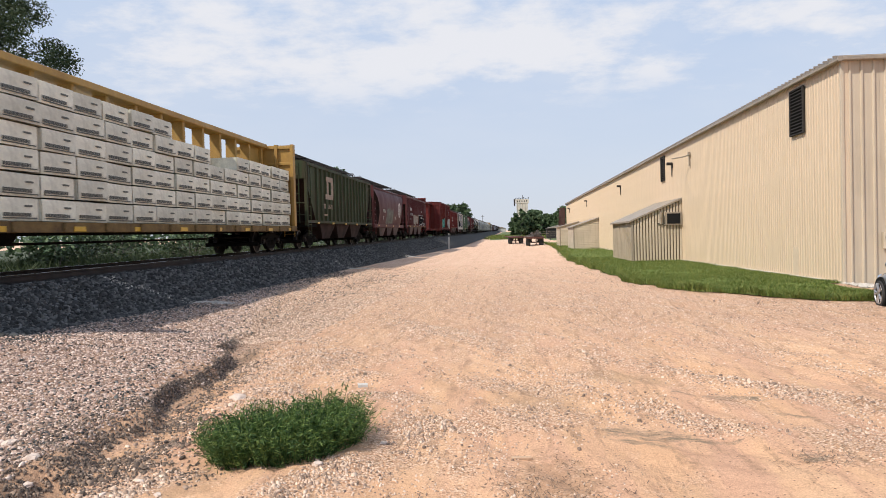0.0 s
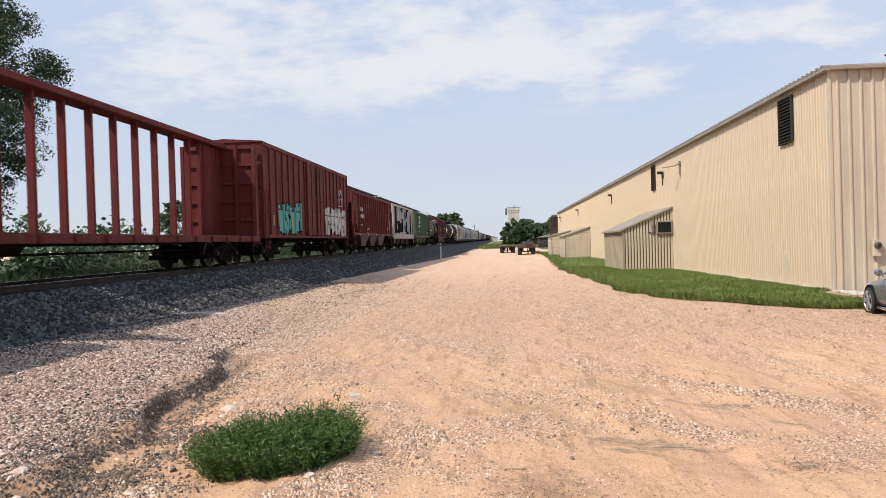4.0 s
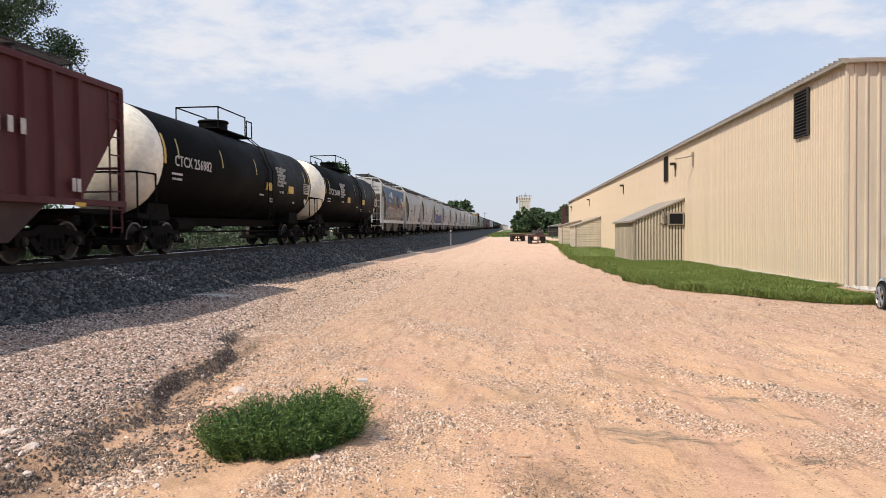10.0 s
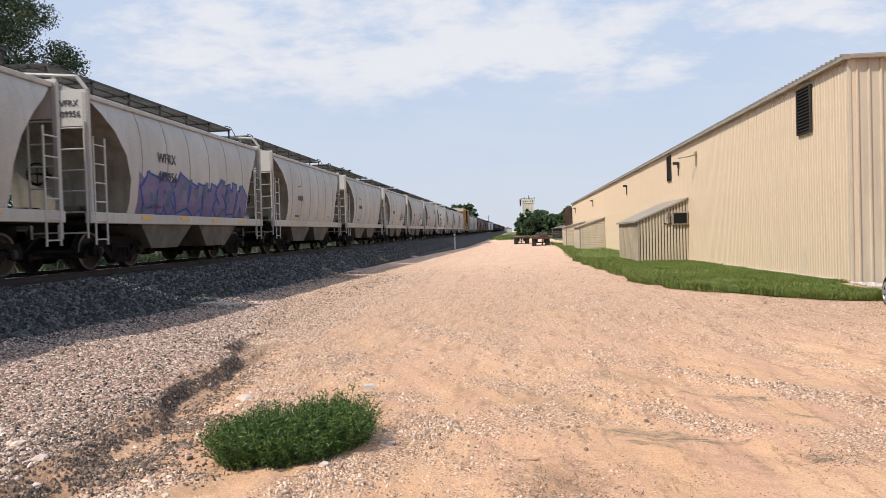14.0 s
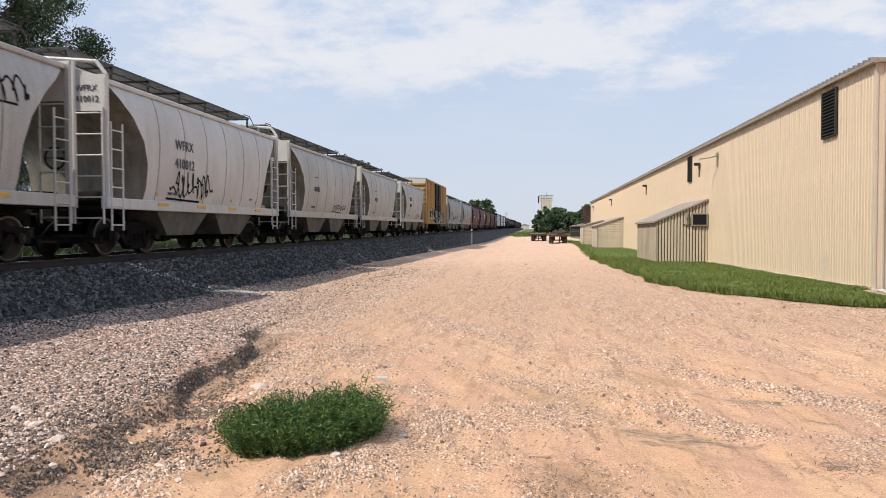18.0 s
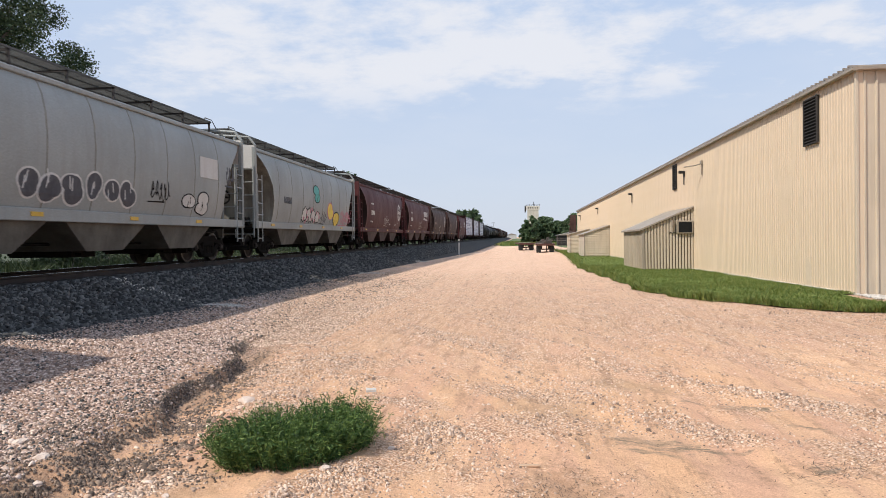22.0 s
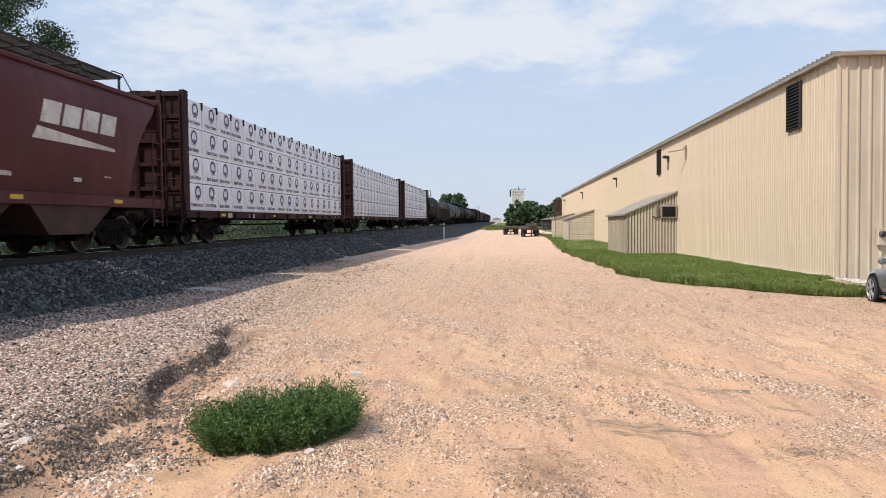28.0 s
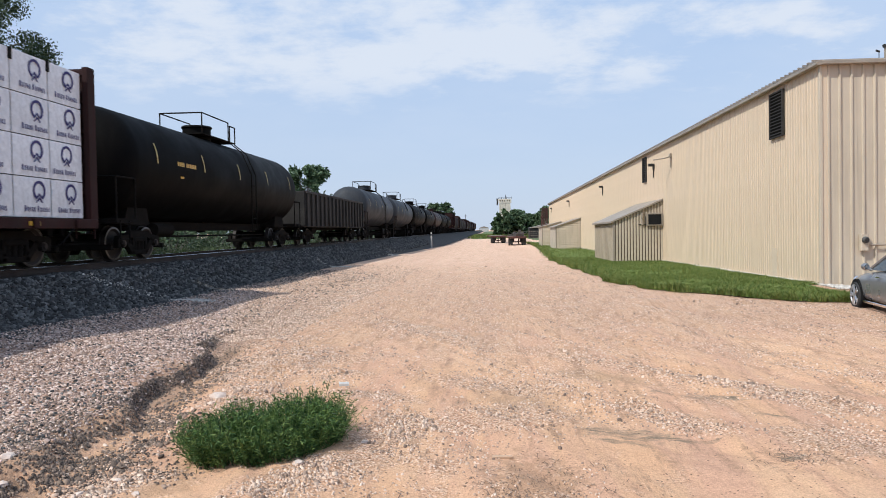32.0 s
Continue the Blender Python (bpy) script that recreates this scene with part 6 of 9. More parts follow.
    for k, (a, b) in enumerate(((196.9, 213.4), (213.7, 230.0))):
        c, n, r, m = tank_car(a, b, M_BLACKTANK, "black tank car with a cream-painted domed front end", M_WHITETANK, 1.53, 2.62)
        lettering(c, M_STENCIL, r + 0.018, 1.85, m - 0.17, 0.31, ("CTCX 256982", "CTCX 256068")[k])
        warn, plates = ((10.55, (9.35, 12.05)), (4.45, (6.2, 10.3)))[k]
        marks(c, "data_lettering", M_STENCIL, r - 0.02, [(1.75, m - 0.42, 0.06, (2, 4, 9)), (1.75, m - 0.56, 0.06, (2, 3, 9)), (8.6, m - 0.68, 0.06, (7, 4)), (9.7, m - 0.79, 0.06, (6, 5)), (12.6, m - 0.85, 0.06, (6,)), (9.7, m - 0.9, 0.06, (5, 4))])
        for j, line in enumerate(("NOT FOR CLASS 3", "FLAMMABLE", "LIQUIDS WITH", "API GRAVITY", "GREATER THAN", "50 DEGREES")):
            z = 0.42 - 0.13 * j
            lettering(c, M_STENCIL, math.sqrt(r * r - z * z) + 0.015, warn + 0.06 * (j > 0), m + z, 0.115, line)
        lettering(c, M_STENCIL, r + 0.012, warn + 0.3, m - 0.50, 0.10, "SR 11081")
        for y in plates:
            part("placard", Geo().slab([(y, m - 0.45), (y + 0.66, m - 0.45), (y + 0.66, m - 0.15), (y, m - 0.15)], r - 0.06, r + 0.008), M_REFLECT, c, "yellow notice panel", smooth=0)
        part("notice_board", Geo().slab([(14.2, m - 0.38), (15.1, m - 0.38), (15.1, m + 0.08), (14.2, m + 0.08)], r - 0.12, r + 0.012), M_STENCIL_DULL, c, "white stencilled notice", smooth=0)
        marks(c, "notice_panel", M_BLACKTANK, r + 0.014, [(14.24, m + 0.0 - 0.075 * i, 0.035, (9, 8, 8)) for i in range(5)])
        part("placard", Geo().slab([(n - 1.75, m - 0.9), (n - 1.6, m - 0.7), (n - 1.75, m - 0.5), (n - 1.9, m - 0.7)], 1.40, 1.43), M_WHITEART, c, "white diamond placard", smooth=0)
        for at_, low_ in ((n - 1.45, -0.55), (1.26, -0.1)):
            band = Geo()
            for q0 in range(9 if low_ < -0.3 else 4):
                q = [low_ + 0.135 * (q0 + j) for j in (0, 1)]
                band.add([((r + 0.016) * math.cos(u), yy, m + (r + 0.016) * math.sin(u)) for u in q for yy in (at_, at_ + 0.12)], [(0, 1, 3, 2)])
            part("end_stripe", band, M_REFLECT, c, "yellow reflective stripe", smooth=0)
        keep(c, a)

    # a cut of light grey hoppers
    grey = ((231.0, 242.1, M_GREY_W, 1), (243.1, 253.8, M_GREY, 0), (254.9, 265.8, M_GREY, 0), (266.6, 277.45, M_GREY, 1), (278.7, 289.6, M_GREY, 0), (290.9, 301.9, M_GREY, 0), (303.0, 313.3, M_GREY, 0),
            (314.6, 325.4, M_GREY, 0), (326.5, 337.4, M_GREY, 0), (338.4, 349.2, M_GREY_W, 1), (350.4, 361.3, M_GREY, 0), (362.2, 372.8, M_GREY, 0), (374.4, 385.2, M_GREY, 0))
    says = ("pale grey hopper car with a painted mural over grey block letters", "light grey smooth-sided hopper car with a black scrawl", "light grey smooth-sided hopper car with small blue spray marks", "pale grey hopper car with a purple spray-painted band",
            "light grey smooth-sided hopper car, plain", "light grey smooth-sided hopper car, plain", "light grey smooth-sided hopper car with a small dark tag", "light grey hopper car with a blue and white spray-painted figure shape",
            "light grey hopper car with faint spray marks along the sill", "pale grey hopper car with black spray-painted letters", "light grey hopper car with rust-orange reflectors", "light grey hopper car with dark lettering", "light grey smooth-sided hopper car with scattered scrawls")
    for i, (a, b, paint, hoop) in enumerate(grey):
        c, n = round_hopper(a, b, paint, says[i], 1.35, 2, seams=5, hoop=bool(hoop))
        xl, xm = side_x(2.05) + 0.012, side_x(2.7) + 0.012
        number = {3: "409956", 9: "410012", 12: "70079"}.get(i)
        if number:
            lettering(c, M_STENCIL_DARK, xm, 2.9, 2.68, 0.27, "WFRX")
            lettering(c, M_STENCIL_DARK, side_x(2.4) + 0.02, 2.9, 2.2, 0.27, number)
            end_lettering(c, M_STENCIL_DARK, 0.76, 0.09, 3.66, 0.14, "WFRX")
            end_lettering(c, M_STENCIL_DARK, 0.76, 0.09, 3.42, 0.14, number)
        elif i:
            marks(c, "stencil_lettering", M_STENCIL_DARK, xm - 0.02, [(2.9, 2.62, 0.20, (4,)), (2.9, 2.2, 0.20, (6,))])
        if i:
            marks(c, "data_lettering", M_STENCIL_DARK, side_x(1.6), [(2.7, 1.62, 0.07, (6, 5)), (2.7, 1.5, 0.07, (5, 6)), (8.0, 1.55, 0.2, (2,))])
        reflectors(c, 1.5, [2.2 + 2.1 * k for k in range(4)], 1.2, 0.5, 0.08)
        if i == 0:
            edge = lambda z: cut(z, 1.35) + 0.06
            sky_ = [(edge(z), z) for z in (2.2, 2.6, 3.0, 3.4, 3.78)] + [(n - edge(z), z) for z in (3.78, 3.4, 3.0, 2.6, 2.2)]
            spray(c, "mural", [sky_], M_SKYART, 0, "blue painted sky")
            rng = random.Random(52)
            red = [(1.9, 2.2)] + [(1.9 + (n - 3.4) * q / 22, 2.45 + rng.uniform(-0.08, 0.16)) for q in range(23)] + [(n - 1.5, 2.2)]
            spray(c, "mural_ground", [red], M_RUSTART, 1, "rust-red painted ground")
            olive, brown, pale = mat("mural_olive", (0.13, 0.15, 0.06)), mat("mural_brown", (0.22, 0.15, 0.11), (0.14, 0.09, 0.07), scale=4), M_GREY_W
            for k, (cy, cz, w, h, ink) in enumerate(((4.0, 3.25, 0.75, 0.5, pale), (5.3, 2.75, 1.3, 0.95, brown), (4.9, 2.6, 0.6, 0.7, olive), (5.6, 2.95, 0.5, 0.5, M_ORANGE), (7.0, 2.75, 0.85, 1.05, M_BLACKART), (7.0, 2.8, 0.45, 0.7, brown), (8.7, 3.0, 0.5, 0.4, pale), (9.3, 2.75, 0.35, 0.4, M_YELLOWART), (8.0, 2.5, 0.5, 0.3, M_ORANGE))):
                spray(c, "mural_figure", [[(cy + p, cz + q) for p, q in blob(rng, w, h, 12)]], ink, 2 + 0.4 * k)
            graffiti(c, 51, 1.75, n - 1.35, 1.36, 2.36, 12, M_STENCIL_DARK, M_BLOCKART, None, 0.30, "ZERO", 6)
            lettering(c, M_STENCIL, side_x(2.9) + 0.03, 2.5, 3.05, 0.25, "WFRX")
            lettering(c, M_STENCIL, side_x(2.9) + 0.03, 2.5, 2.66, 0.25, "410148")
            end_lettering(c, M_STENCIL_DARK, 0.76, 0.09, 3.66, 0.14, "WFRX")
            end_lettering(c, M_STENCIL_DARK, 0.76, 0.09, 3.42, 0.14, "410148")
        if i == 1:
            scrawl(c, 61, 4.6, 5.9, 1.9, 3.0, 4, M_BLACKART, 0.025)
        if i == 2:
            for k in range(3):
                y = 4.4 + 1.5 * k
                spray(c, "tag", [[(y - 0.42, 1.40), (y + 0.42, 1.40), (y + 0.12, 1.75), (y + 0.04, 2.3), (y - 0.06, 2.3), (y - 0.14, 1.75)]], M_BLUEART, 0, "blue sprayed peak")
                spray(c, "tag", [[(y - 0.24, 1.42), (y + 0.22, 1.42), (y + 0.03, 1.85)]], M_GREY_W, 1)
        if i == 3:
            rng = random.Random(70)
            top_ = [(2.0 + (n - 3.7) * q / 24, 2.2 + rng.uniform(-0.12, 0.22)) for q in range(25)]
            spray(c, "graffiti_band", [[(2.0, 1.33)] + top_ + [(n - 1.7, 1.33)]], M_PURPLE, 0, "purple sprayed band")
            graffiti(c, 71, 2.1, n - 1.8, 1.36, 2.42, 8, M_BLUEART, M_PURPLE, M_SKYART, 0.34, "", 1)
        if i == 6:
            scrawl(c, 81, 6.2, 8.0, 1.85, 2.3, 5, M_BLACKART, 0.03)
        if i == 7:
            graffiti(c, 91, 6.4, 9.1, 1.35, 2.5, 3, M_BLUEART, M_CYANART, M_BLACKART, 0.45)
            graffiti(c, 90, 6.9, 8.5, 1.35, 2.2, 2, M_BLACKART, M_WHITEART, None, 0.3, "", 5)
            scrawl(c, 92, 2.5, 3.6, 1.4, 2.1, 2, M_BLACKART, 0.03)
            scrawl(c, 93, 4.0, 6.4, 1.4, 2.0, 5, M_PINKART, 0.03)
        if i == 8:
            scrawl(c, 94, 3.6, 9.0, 1.4, 2.0, 9, M_GREY_B, 0.04)
        if i == 9:
            scrawl(c, 95, 2.7, 5.3, 1.45, 2.15, 7, M_BLACKART, 0.03)
            reflectors(c, xl - 0.1, [2.2, 4.5, 6.6, 8.6], 1.45, 0.07, 0.5)
        if i == 8:
            scrawl(c, 96, 8.0, 9.6, 2.9, 3.4, 5, M_BLACKART, 0.025)
        if i in (10, 12):
            scrawl(c, 97 + i, 6.0, 8.4, 1.45, 1.75, 6, M_BLACKART, 0.02)
        keep(c, a)

    c, n, x = box_car(386.3, 401.6, M_YELLOW_BOX, "yellow box car with a black door and bold black-and-white graffiti", 4.98, M_BLACKDOOR, (5.9, 9.5), 16, M_GREY_W, True)
    bubbles(c, 101, 2.6, 6.0, 1.05, 2.6, 3, M_WHITEART, M_BLACKART, M_CYANART)
    graffiti(c, 103, 6.1, 9.4, 1.1, 2.2, 4, M_WHITEART, M_BLACKART, M_CYANART, 0.28)
    graffiti(c, 102, 8.8, 13.6, 1.05, 2.1, 7, M_BLACKART, M_STENCIL_DULL, M_BLACKART)
    marks(c, "stencil_lettering", M_STENCIL_OLD, x + 0.062, [(10.7, 3.45, 0.5, (3,)), (10.0, 3.0, 0.22, (5, 2, 7)), (1.8, 3.75, 0.2, (3,)), (1.8, 3.45, 0.2, (4,))])
    marks(c, "door_lettering", M_STENCIL, x + 0.145, [(8.0, 2.9, 0.06, (8, 5)), (7.8, 3.2, 0.06, (6, 5))])
    keep(c, 386.3)

    c, n = round_hopper(403.4, 419.2, M_GREY_B, "grey smooth-sided hopper car with white-outlined graffiti", 1.5, 3, seams=7, hoop=True)
    marks(c, "stencil_lettering", M_STENCIL_DARK, side_x(2.3), [(3.0, 2.1, 0.26, (6,))])
    bubbles(c, 111, 4.6, 8.8, 1.38, 2.2, 6, M_WHITEART, M_STENCIL_DARK)
    bubbles(c, 112, 11.2, 12.9, 1.4, 2.05, 2, M_BLACKART, M_GREY_W)
    part("patch_panel", Geo().slab([(12.2, 2.5), (13.4, 2.5), (13.4, 3.1), (12.2, 3.1)], side_x(2.6), side_x(2.6) + 0.012), M_GREY_W, c, "white repainted square", smooth=0)
    scrawl(c, 113, 9.4, 10.6, 1.7, 2.2, 5, M_BLACKART, 0.02)
    scrawl(c, 114, 14.0, 14.8, 2.4, 3.0, 3, M_STENCIL_DARK, 0.03)
    reflectors(c, 1.5, [1.6 + 3.5 * i for i in range(4)], 1.17, 0.36, 0.09)
    keep(c, 403.4)

    c, n = round_hopper(420.2, 435.7, M_GREY_B, "pale grey hopper car with teal, yellow and pink graffiti characters", 1.5, 3, seams=7, hoop=True)
    marks(c, "stencil_lettering", M_STENCIL_DARK, side_x(2.3), [(2.9, 2.1, 0.26, (6,))])
    bubbles(c, 121, 6.9, 8.0, 2.2, 3.15, 1, M_BLACKART, M_TEAL)
    graffiti(c, 122, 5.4, 8.0, 1.4, 2.0, 4, M_BLACKART, M_GREY_W, M_PINKART)
    bubbles(c, 123, 9.3, 10.5, 1.4, 2.45, 1, M_PINKART, M_YELLOWART)
    bubbles(c, 124, 10.5, 11.7, 1.3, 2.4, 1, M_BLACKART, M_YELLOWART)
    scrawl(c, 125, 11.8, 14.4, 1.4, 2.1, 8, M_PINKART, 0.034)
    scrawl(c, 126, 8.2, 9.4, 1.45, 1.95, 4, M_STENCIL_DARK, 0.025)
    reflectors(c, 1.5, [1.6 + 3.5 * i for i in range(4)], 1.17, 0.36, 0.09)
    keep(c, 420.2)

    brown = ((436.9, 452.9, M_MAROON, "round", "maroon smooth-sided hopper car with a round white emblem"), (453.8, 470.4, M_MAROON, "wedge", "maroon smooth-sided hopper car with a slanted white emblem"),
             (471.9, 487.8, M_BROWN, "round", "sooty brown hopper car with a round white emblem"), (490.0, 505.1, M_BROWN, "round", "sooty brown hopper car with a round white emblem"), (507.7, 522.7, M_MAROON, "wedge", "maroon smooth-sided hopper car with a slanted white emblem"))
    for i, (a, b, paint, sign, say) in enumerate(brown):
        c, n = round_hopper(a, b, paint, say, 1.5, 3, seams=7, walk_paint=M_WALK)
        old = M_STENCIL if paint is M_MAROON else M_STENCIL_OLD
        marks(c, "stencil_lettering", old, side_x(2.7) - 0.01, [(3.0, 2.62, 0.28, (4,)), (3.0, 2.15, 0.28, (6,))])
        marks(c, "data_lettering", old, side_x(1.75), [(3.0, 1.85, 0.10, (2, 3, 6)), (3.0, 1.68, 0.10, (2, 2, 5)), (n - 4.2, 1.6, 0.09, (5,)), (n - 6.5, 1.6, 0.09, (6,)), (n - 3.0, 1.75, 0.22, (2,))])
        if sign == "round":
            roundel(c, n - 2.6, 2.6, 0.64, M_STENCIL if paint is M_MAROON else M_STENCIL_DULL)
        else:
            wedge_logo(c, n - 5.4, 2.35, 2.8, 0.85, M_STENCIL)
        if i in (0, 1, 2):
            scrawl(c, 130 + i, n - 8.5, n - 6.8, 1.6, 2.2, 4, M_STENCIL, 0.014)
        reflectors(c, 1.5, [1.6 + 3.6 * k for k in range(4)], 1.17, 0.36, 0.09)
        keep(c, a)

    for a, b in ((524.0, 545.2), (547.3, 568.5), (570.8, 592.15)):
        c, n = centre_beam(a, b, M_SOOT, "maroon centre-beam flat car stacked with white-wrapped lumber", "white")
        marks(c, "stencil_lettering", M_STENCIL, 1.485, [(3.2, 0.86, 0.15, (4,)), (5.2, 0.86, 0.15, (6,))])
        keep(c, a)

    c, n, r, m = tank_car(593.0, 610.3, M_BLACKTANK, "black tank car with yellow stencilled lettering", None, 1.53, 2.62)
    marks(c, "stencil_lettering", M_REFLECT, r - 0.01, [(3.4, m + 0.0, 0.2, (4, 6)), (3.6, m - 0.28, 0.06, (6,))])
    keep(c, 593.0)
    c, n = gondola(611.1, 627.5, M_DARK, "low dark ribbed gondola car")
    keep(c, 611.1)
    tanks = (M_GREYTANK, M_GREYTANK, M_BLACKTANK, M_BLACKTANK, M_TANKBROWN, M_BLACKTANK, M_BLACKTANK)
    a = 628.6
    for i, paint in enumerate(tanks):
        c, n, r, m = tank_car(a, a + 16.4, paint, "grey tank car with a railed top platform" if i < 2 else "dark tank car in the train's far part", None, 1.5, 2.62)
        keep(c, a)
        a += 17.2
    while a < 1050:
        kind = random.random()
        if kind < 0.5:
            c, n, x = box_car(a, a + 15.8, M_SOOT if kind < 0.3 else M_BROWN, "sooty dark box car in the train's far part", 4.7, M_SOOT, (6.2, 9.4), 14)
        else:
            c, n = round_hopper(a, a + 15.6, M_SOOT if kind < 0.8 else M_BROWN, "dark maroon hopper car in the train's far part", 1.5, 3)
        keep(c, a)
        a += n + 1.4


consist()

# ---- the long warehouse ----
TILT = -0.43      # degrees by which the yard, and the building on it, falls away


def panel_mesh(width, height, rib, depth, material, name="wall_panel"):
    """A ribbed steel sheet in the plane x = 0, outside towards -x, its ribs upright."""
    g = Geo()
    n = max(1, round(width / rib))
    s = width / n
    prof = []
    for i in range(n):
        a = i * s
        prof += [(0, a), (0, a + s * 0.36), (-depth, a + s * 0.44), (-depth, a + s * 0.56), (0, a + s * 0.64)]
    prof.append((0, width - 0.004))
    verts = [(x, y, z) for z in (0, height) for x, y in prof]
    k = len(prof)
    g.add(verts, [(i, i + 1, k + i + 1, k + i) for i in range(k - 1)])
    me = g.mesh(name, material, 0)
    return me


def warehouse():
    b = thing("warehouse", "long tan ribbed steel warehouse with a low roof, streaked siding", "warehouse", at=pose(WALL_X, WALL_Y, 0, TILT))
    length = WALL_END - WALL_Y
    wall = part("long_wall", Geo().box(0.03, 0.25, 0, length, -1.0, WALL_TOP), M_TAN, b, smooth=0)
    n = 98
    w = length / n
    mesh = panel_mesh(w, WALL_TOP + 1.0, 0.19, 0.015, M_TAN)
    for i in range(n):
        part("wall_panel", mesh, None, wall, at=pose(0.025, i * w, -1.0))
    end = part("end_wall", Geo().box(0.03, 30, 0.03, 0.25, -1.0, WALL_TOP), M_TAN_END, b, smooth=0)
    mesh = panel_mesh(0.92, WALL_TOP + 1.0, 0.305, 0.045, M_TAN_END, "end_panel")
    for i in range(32):
        part("wall_panel", mesh, None, end, at=pose(0.06 + i * 0.92 + 0.92, 0.025, -1.0, 0, 0, 90))
    screws = Geo()
    for z in (1.0, 1.85, 2.7, 3.6, 4.05, 4.5):
        for i in range(24):
            screws.box(0.2 + i * 0.305, 0.225 + i * 0.305, 0.004, 0.03, z, z + 0.025)
    part("screw_row", screws, M_DARK, end, smooth=0)
    part("back_wall", Geo().box(29.8, 30, 0.3, length, -1.0, WALL_TOP), M_TAN, b, smooth=0)
    part("far_wall", Geo().box(0.3, 29.8, length - 0.2, length, -1.0, WALL_TOP), M_TAN, b, smooth=0)
    part("corner_trim", Geo().box(-0.03, 0.05, -0.03, 0.06, -1.0, WALL_TOP, 0.008), M_TAN_END, b)
    roof = part("roof", Geo().box(-0.14, 30.1, -0.14, length + 0.1, WALL_TOP, WALL_TOP + 0.05), M_ROOF, b, smooth=0)
    rib = Geo().box(-0.17, 3.0, -0.03, 0.03, WALL_TOP + 0.05, WALL_TOP + 0.10).mesh("roof_rib", M_ROOF, 0)
    for i in range(296):
        part("roof_rib", rib, None, roof, at=pose(0, 0.1 + i * 0.303, 0))
    part("eave_trim", Geo().box(-0.16, -0.02, -0.16, length + 0.1, WALL_TOP - 0.09, WALL_TOP - 0.004, 0.02), M_TRIM, b)
    part("rake_trim", Geo().box(-0.02, 30.1, -0.16, -0.03, WALL_TOP - 0.08, WALL_TOP + 0.04, 0.02), M_TRIM, b)
    mast = part("roof_mast", Geo().rod((2.45, 1.4, WALL_TOP), (2.45, 1.4, WALL_TOP + 0.72), 0.025), M_TRIM, b)
    part("mast_cap", Geo().lathe([(WALL_TOP + 0.70, 0.06), (WALL_TOP + 0.78, 0.07), (WALL_TOP + 0.8, 0.0)], 10, "z", (2.45, 1.4, 0)), M_DARK, mast)
    part("roof_mast", Geo().rod((2.28, 1.4, WALL_TOP), (2.28, 1.4, WALL_TOP + 0.6), 0.012).rod((2.2, 1.4, WALL_TOP + 0.62), (2.3, 1.4, WALL_TOP + 0.58), 0.03), M_DARK, b)
    for y0, y1 in ((2.42, 3.38), (21.55, 22.4)):
        v = part("wall_vent", Geo().box(-0.03, 0.02, y0, y1, 4.50, 5.85), M_BLACK, b, "dark louvred vent", smooth=0)
        for a, c in ((y0 - 0.04, y0 + 0.02), (y1 - 0.02, y1 + 0.04)):
            part("vent_frame", Geo().box(-0.07, 0.0, a, c, 4.46, 5.89, 0.008), M_DARK, v)
        for z in (4.46, 5.84):
            part("vent_frame", Geo().box(-0.07, 0.0, y0, y1, z, z + 0.05, 0.008), M_DARK, v)
        for i in range(13):
            z = 4.56 + i * 0.10
            part("louvre", Geo().add([(-0.075, y0, z), (-0.02, y0, z + 0.055), (-0.02, y1, z + 0.055), (-0.075, y1, z), (-0.07, y0, z - 0.008), (-0.015, y0, z + 0.047), (-0.015, y1, z + 0.047), (-0.07, y1, z - 0.008)], [(0, 1, 2, 3), (7, 6, 5, 4), (0, 3, 7, 4), (1, 5, 6, 2), (0, 4, 5, 1), (3, 2, 6, 7)]), M_DARK, v, smooth=0)
    for y in (19.7, 37.4, 61.4, 83.9):
        l = part("wall_light", Geo().box(-0.30, -0.04, y - 0.11, y + 0.11, 5.17, 5.32, 0.04).box(-0.06, -0.0, y - 0.1, y + 0.1, 5.0, 5.3), M_DARK, b, "dark bronze wall light")
        part("conduit", Geo().rod((-0.04, y - 0.02, 4.55), (-0.04, y - 0.02, 5.05), 0.03), M_DARK, l)
    part("wall_bracket", Geo().pipe([(-0.05, 15.95, 4.75), (-0.05, 15.95, 5.3), (-0.35, 16.0, 5.22), (-0.75, 16.5, 5.2)], 0.03).box(-0.1, 0, 15.85, 16.05, 5.28, 5.45, 0.02), M_TRIM, b, "pale camera arm")
    part("wall_patch", Geo().box(0.004, 0.02, 3.0, 3.45, 0.1, 1.0).box(0.0, 0.02, 3.15, 3.3, 0.85, 0.95), mat("worn_tan_patch", (0.66, 0.53, 0.39), (0.58, 0.46, 0.335), 0.8, scale=5), b, smooth=0)
    part("meter_box", Geo().box(0.99, 1.2, -0.12, 0.0, 0.98, 1.42, 0.02), M_TAN_END, b, "tan electric meter box")
    part("meter_dial", Geo().lathe([(-0.12, 0.09), (-0.17, 0.09), (-0.21, 0.06), (-0.22, 0.0)], 16, "y", (1.1, 0, 1.27)), M_GALV, b, "round glass meter dial")
    part("meter_face", Geo().lathe([(-0.205, 0.062), (-0.224, 0.05), (-0.226, 0.0)], 14, "y", (1.1, 0, 1.27)), M_DARK, b)
    part("conduit", Geo().rod((1.28, -0.06, 1.13), (4.0, -0.06, 1.13), 0.025), M_TRIM, b)
    part("footing", Geo().box(-0.05, 0.03, -0.06, length, -1.0, 0.10), M_CONCRETE, b, smooth=0)
    return b


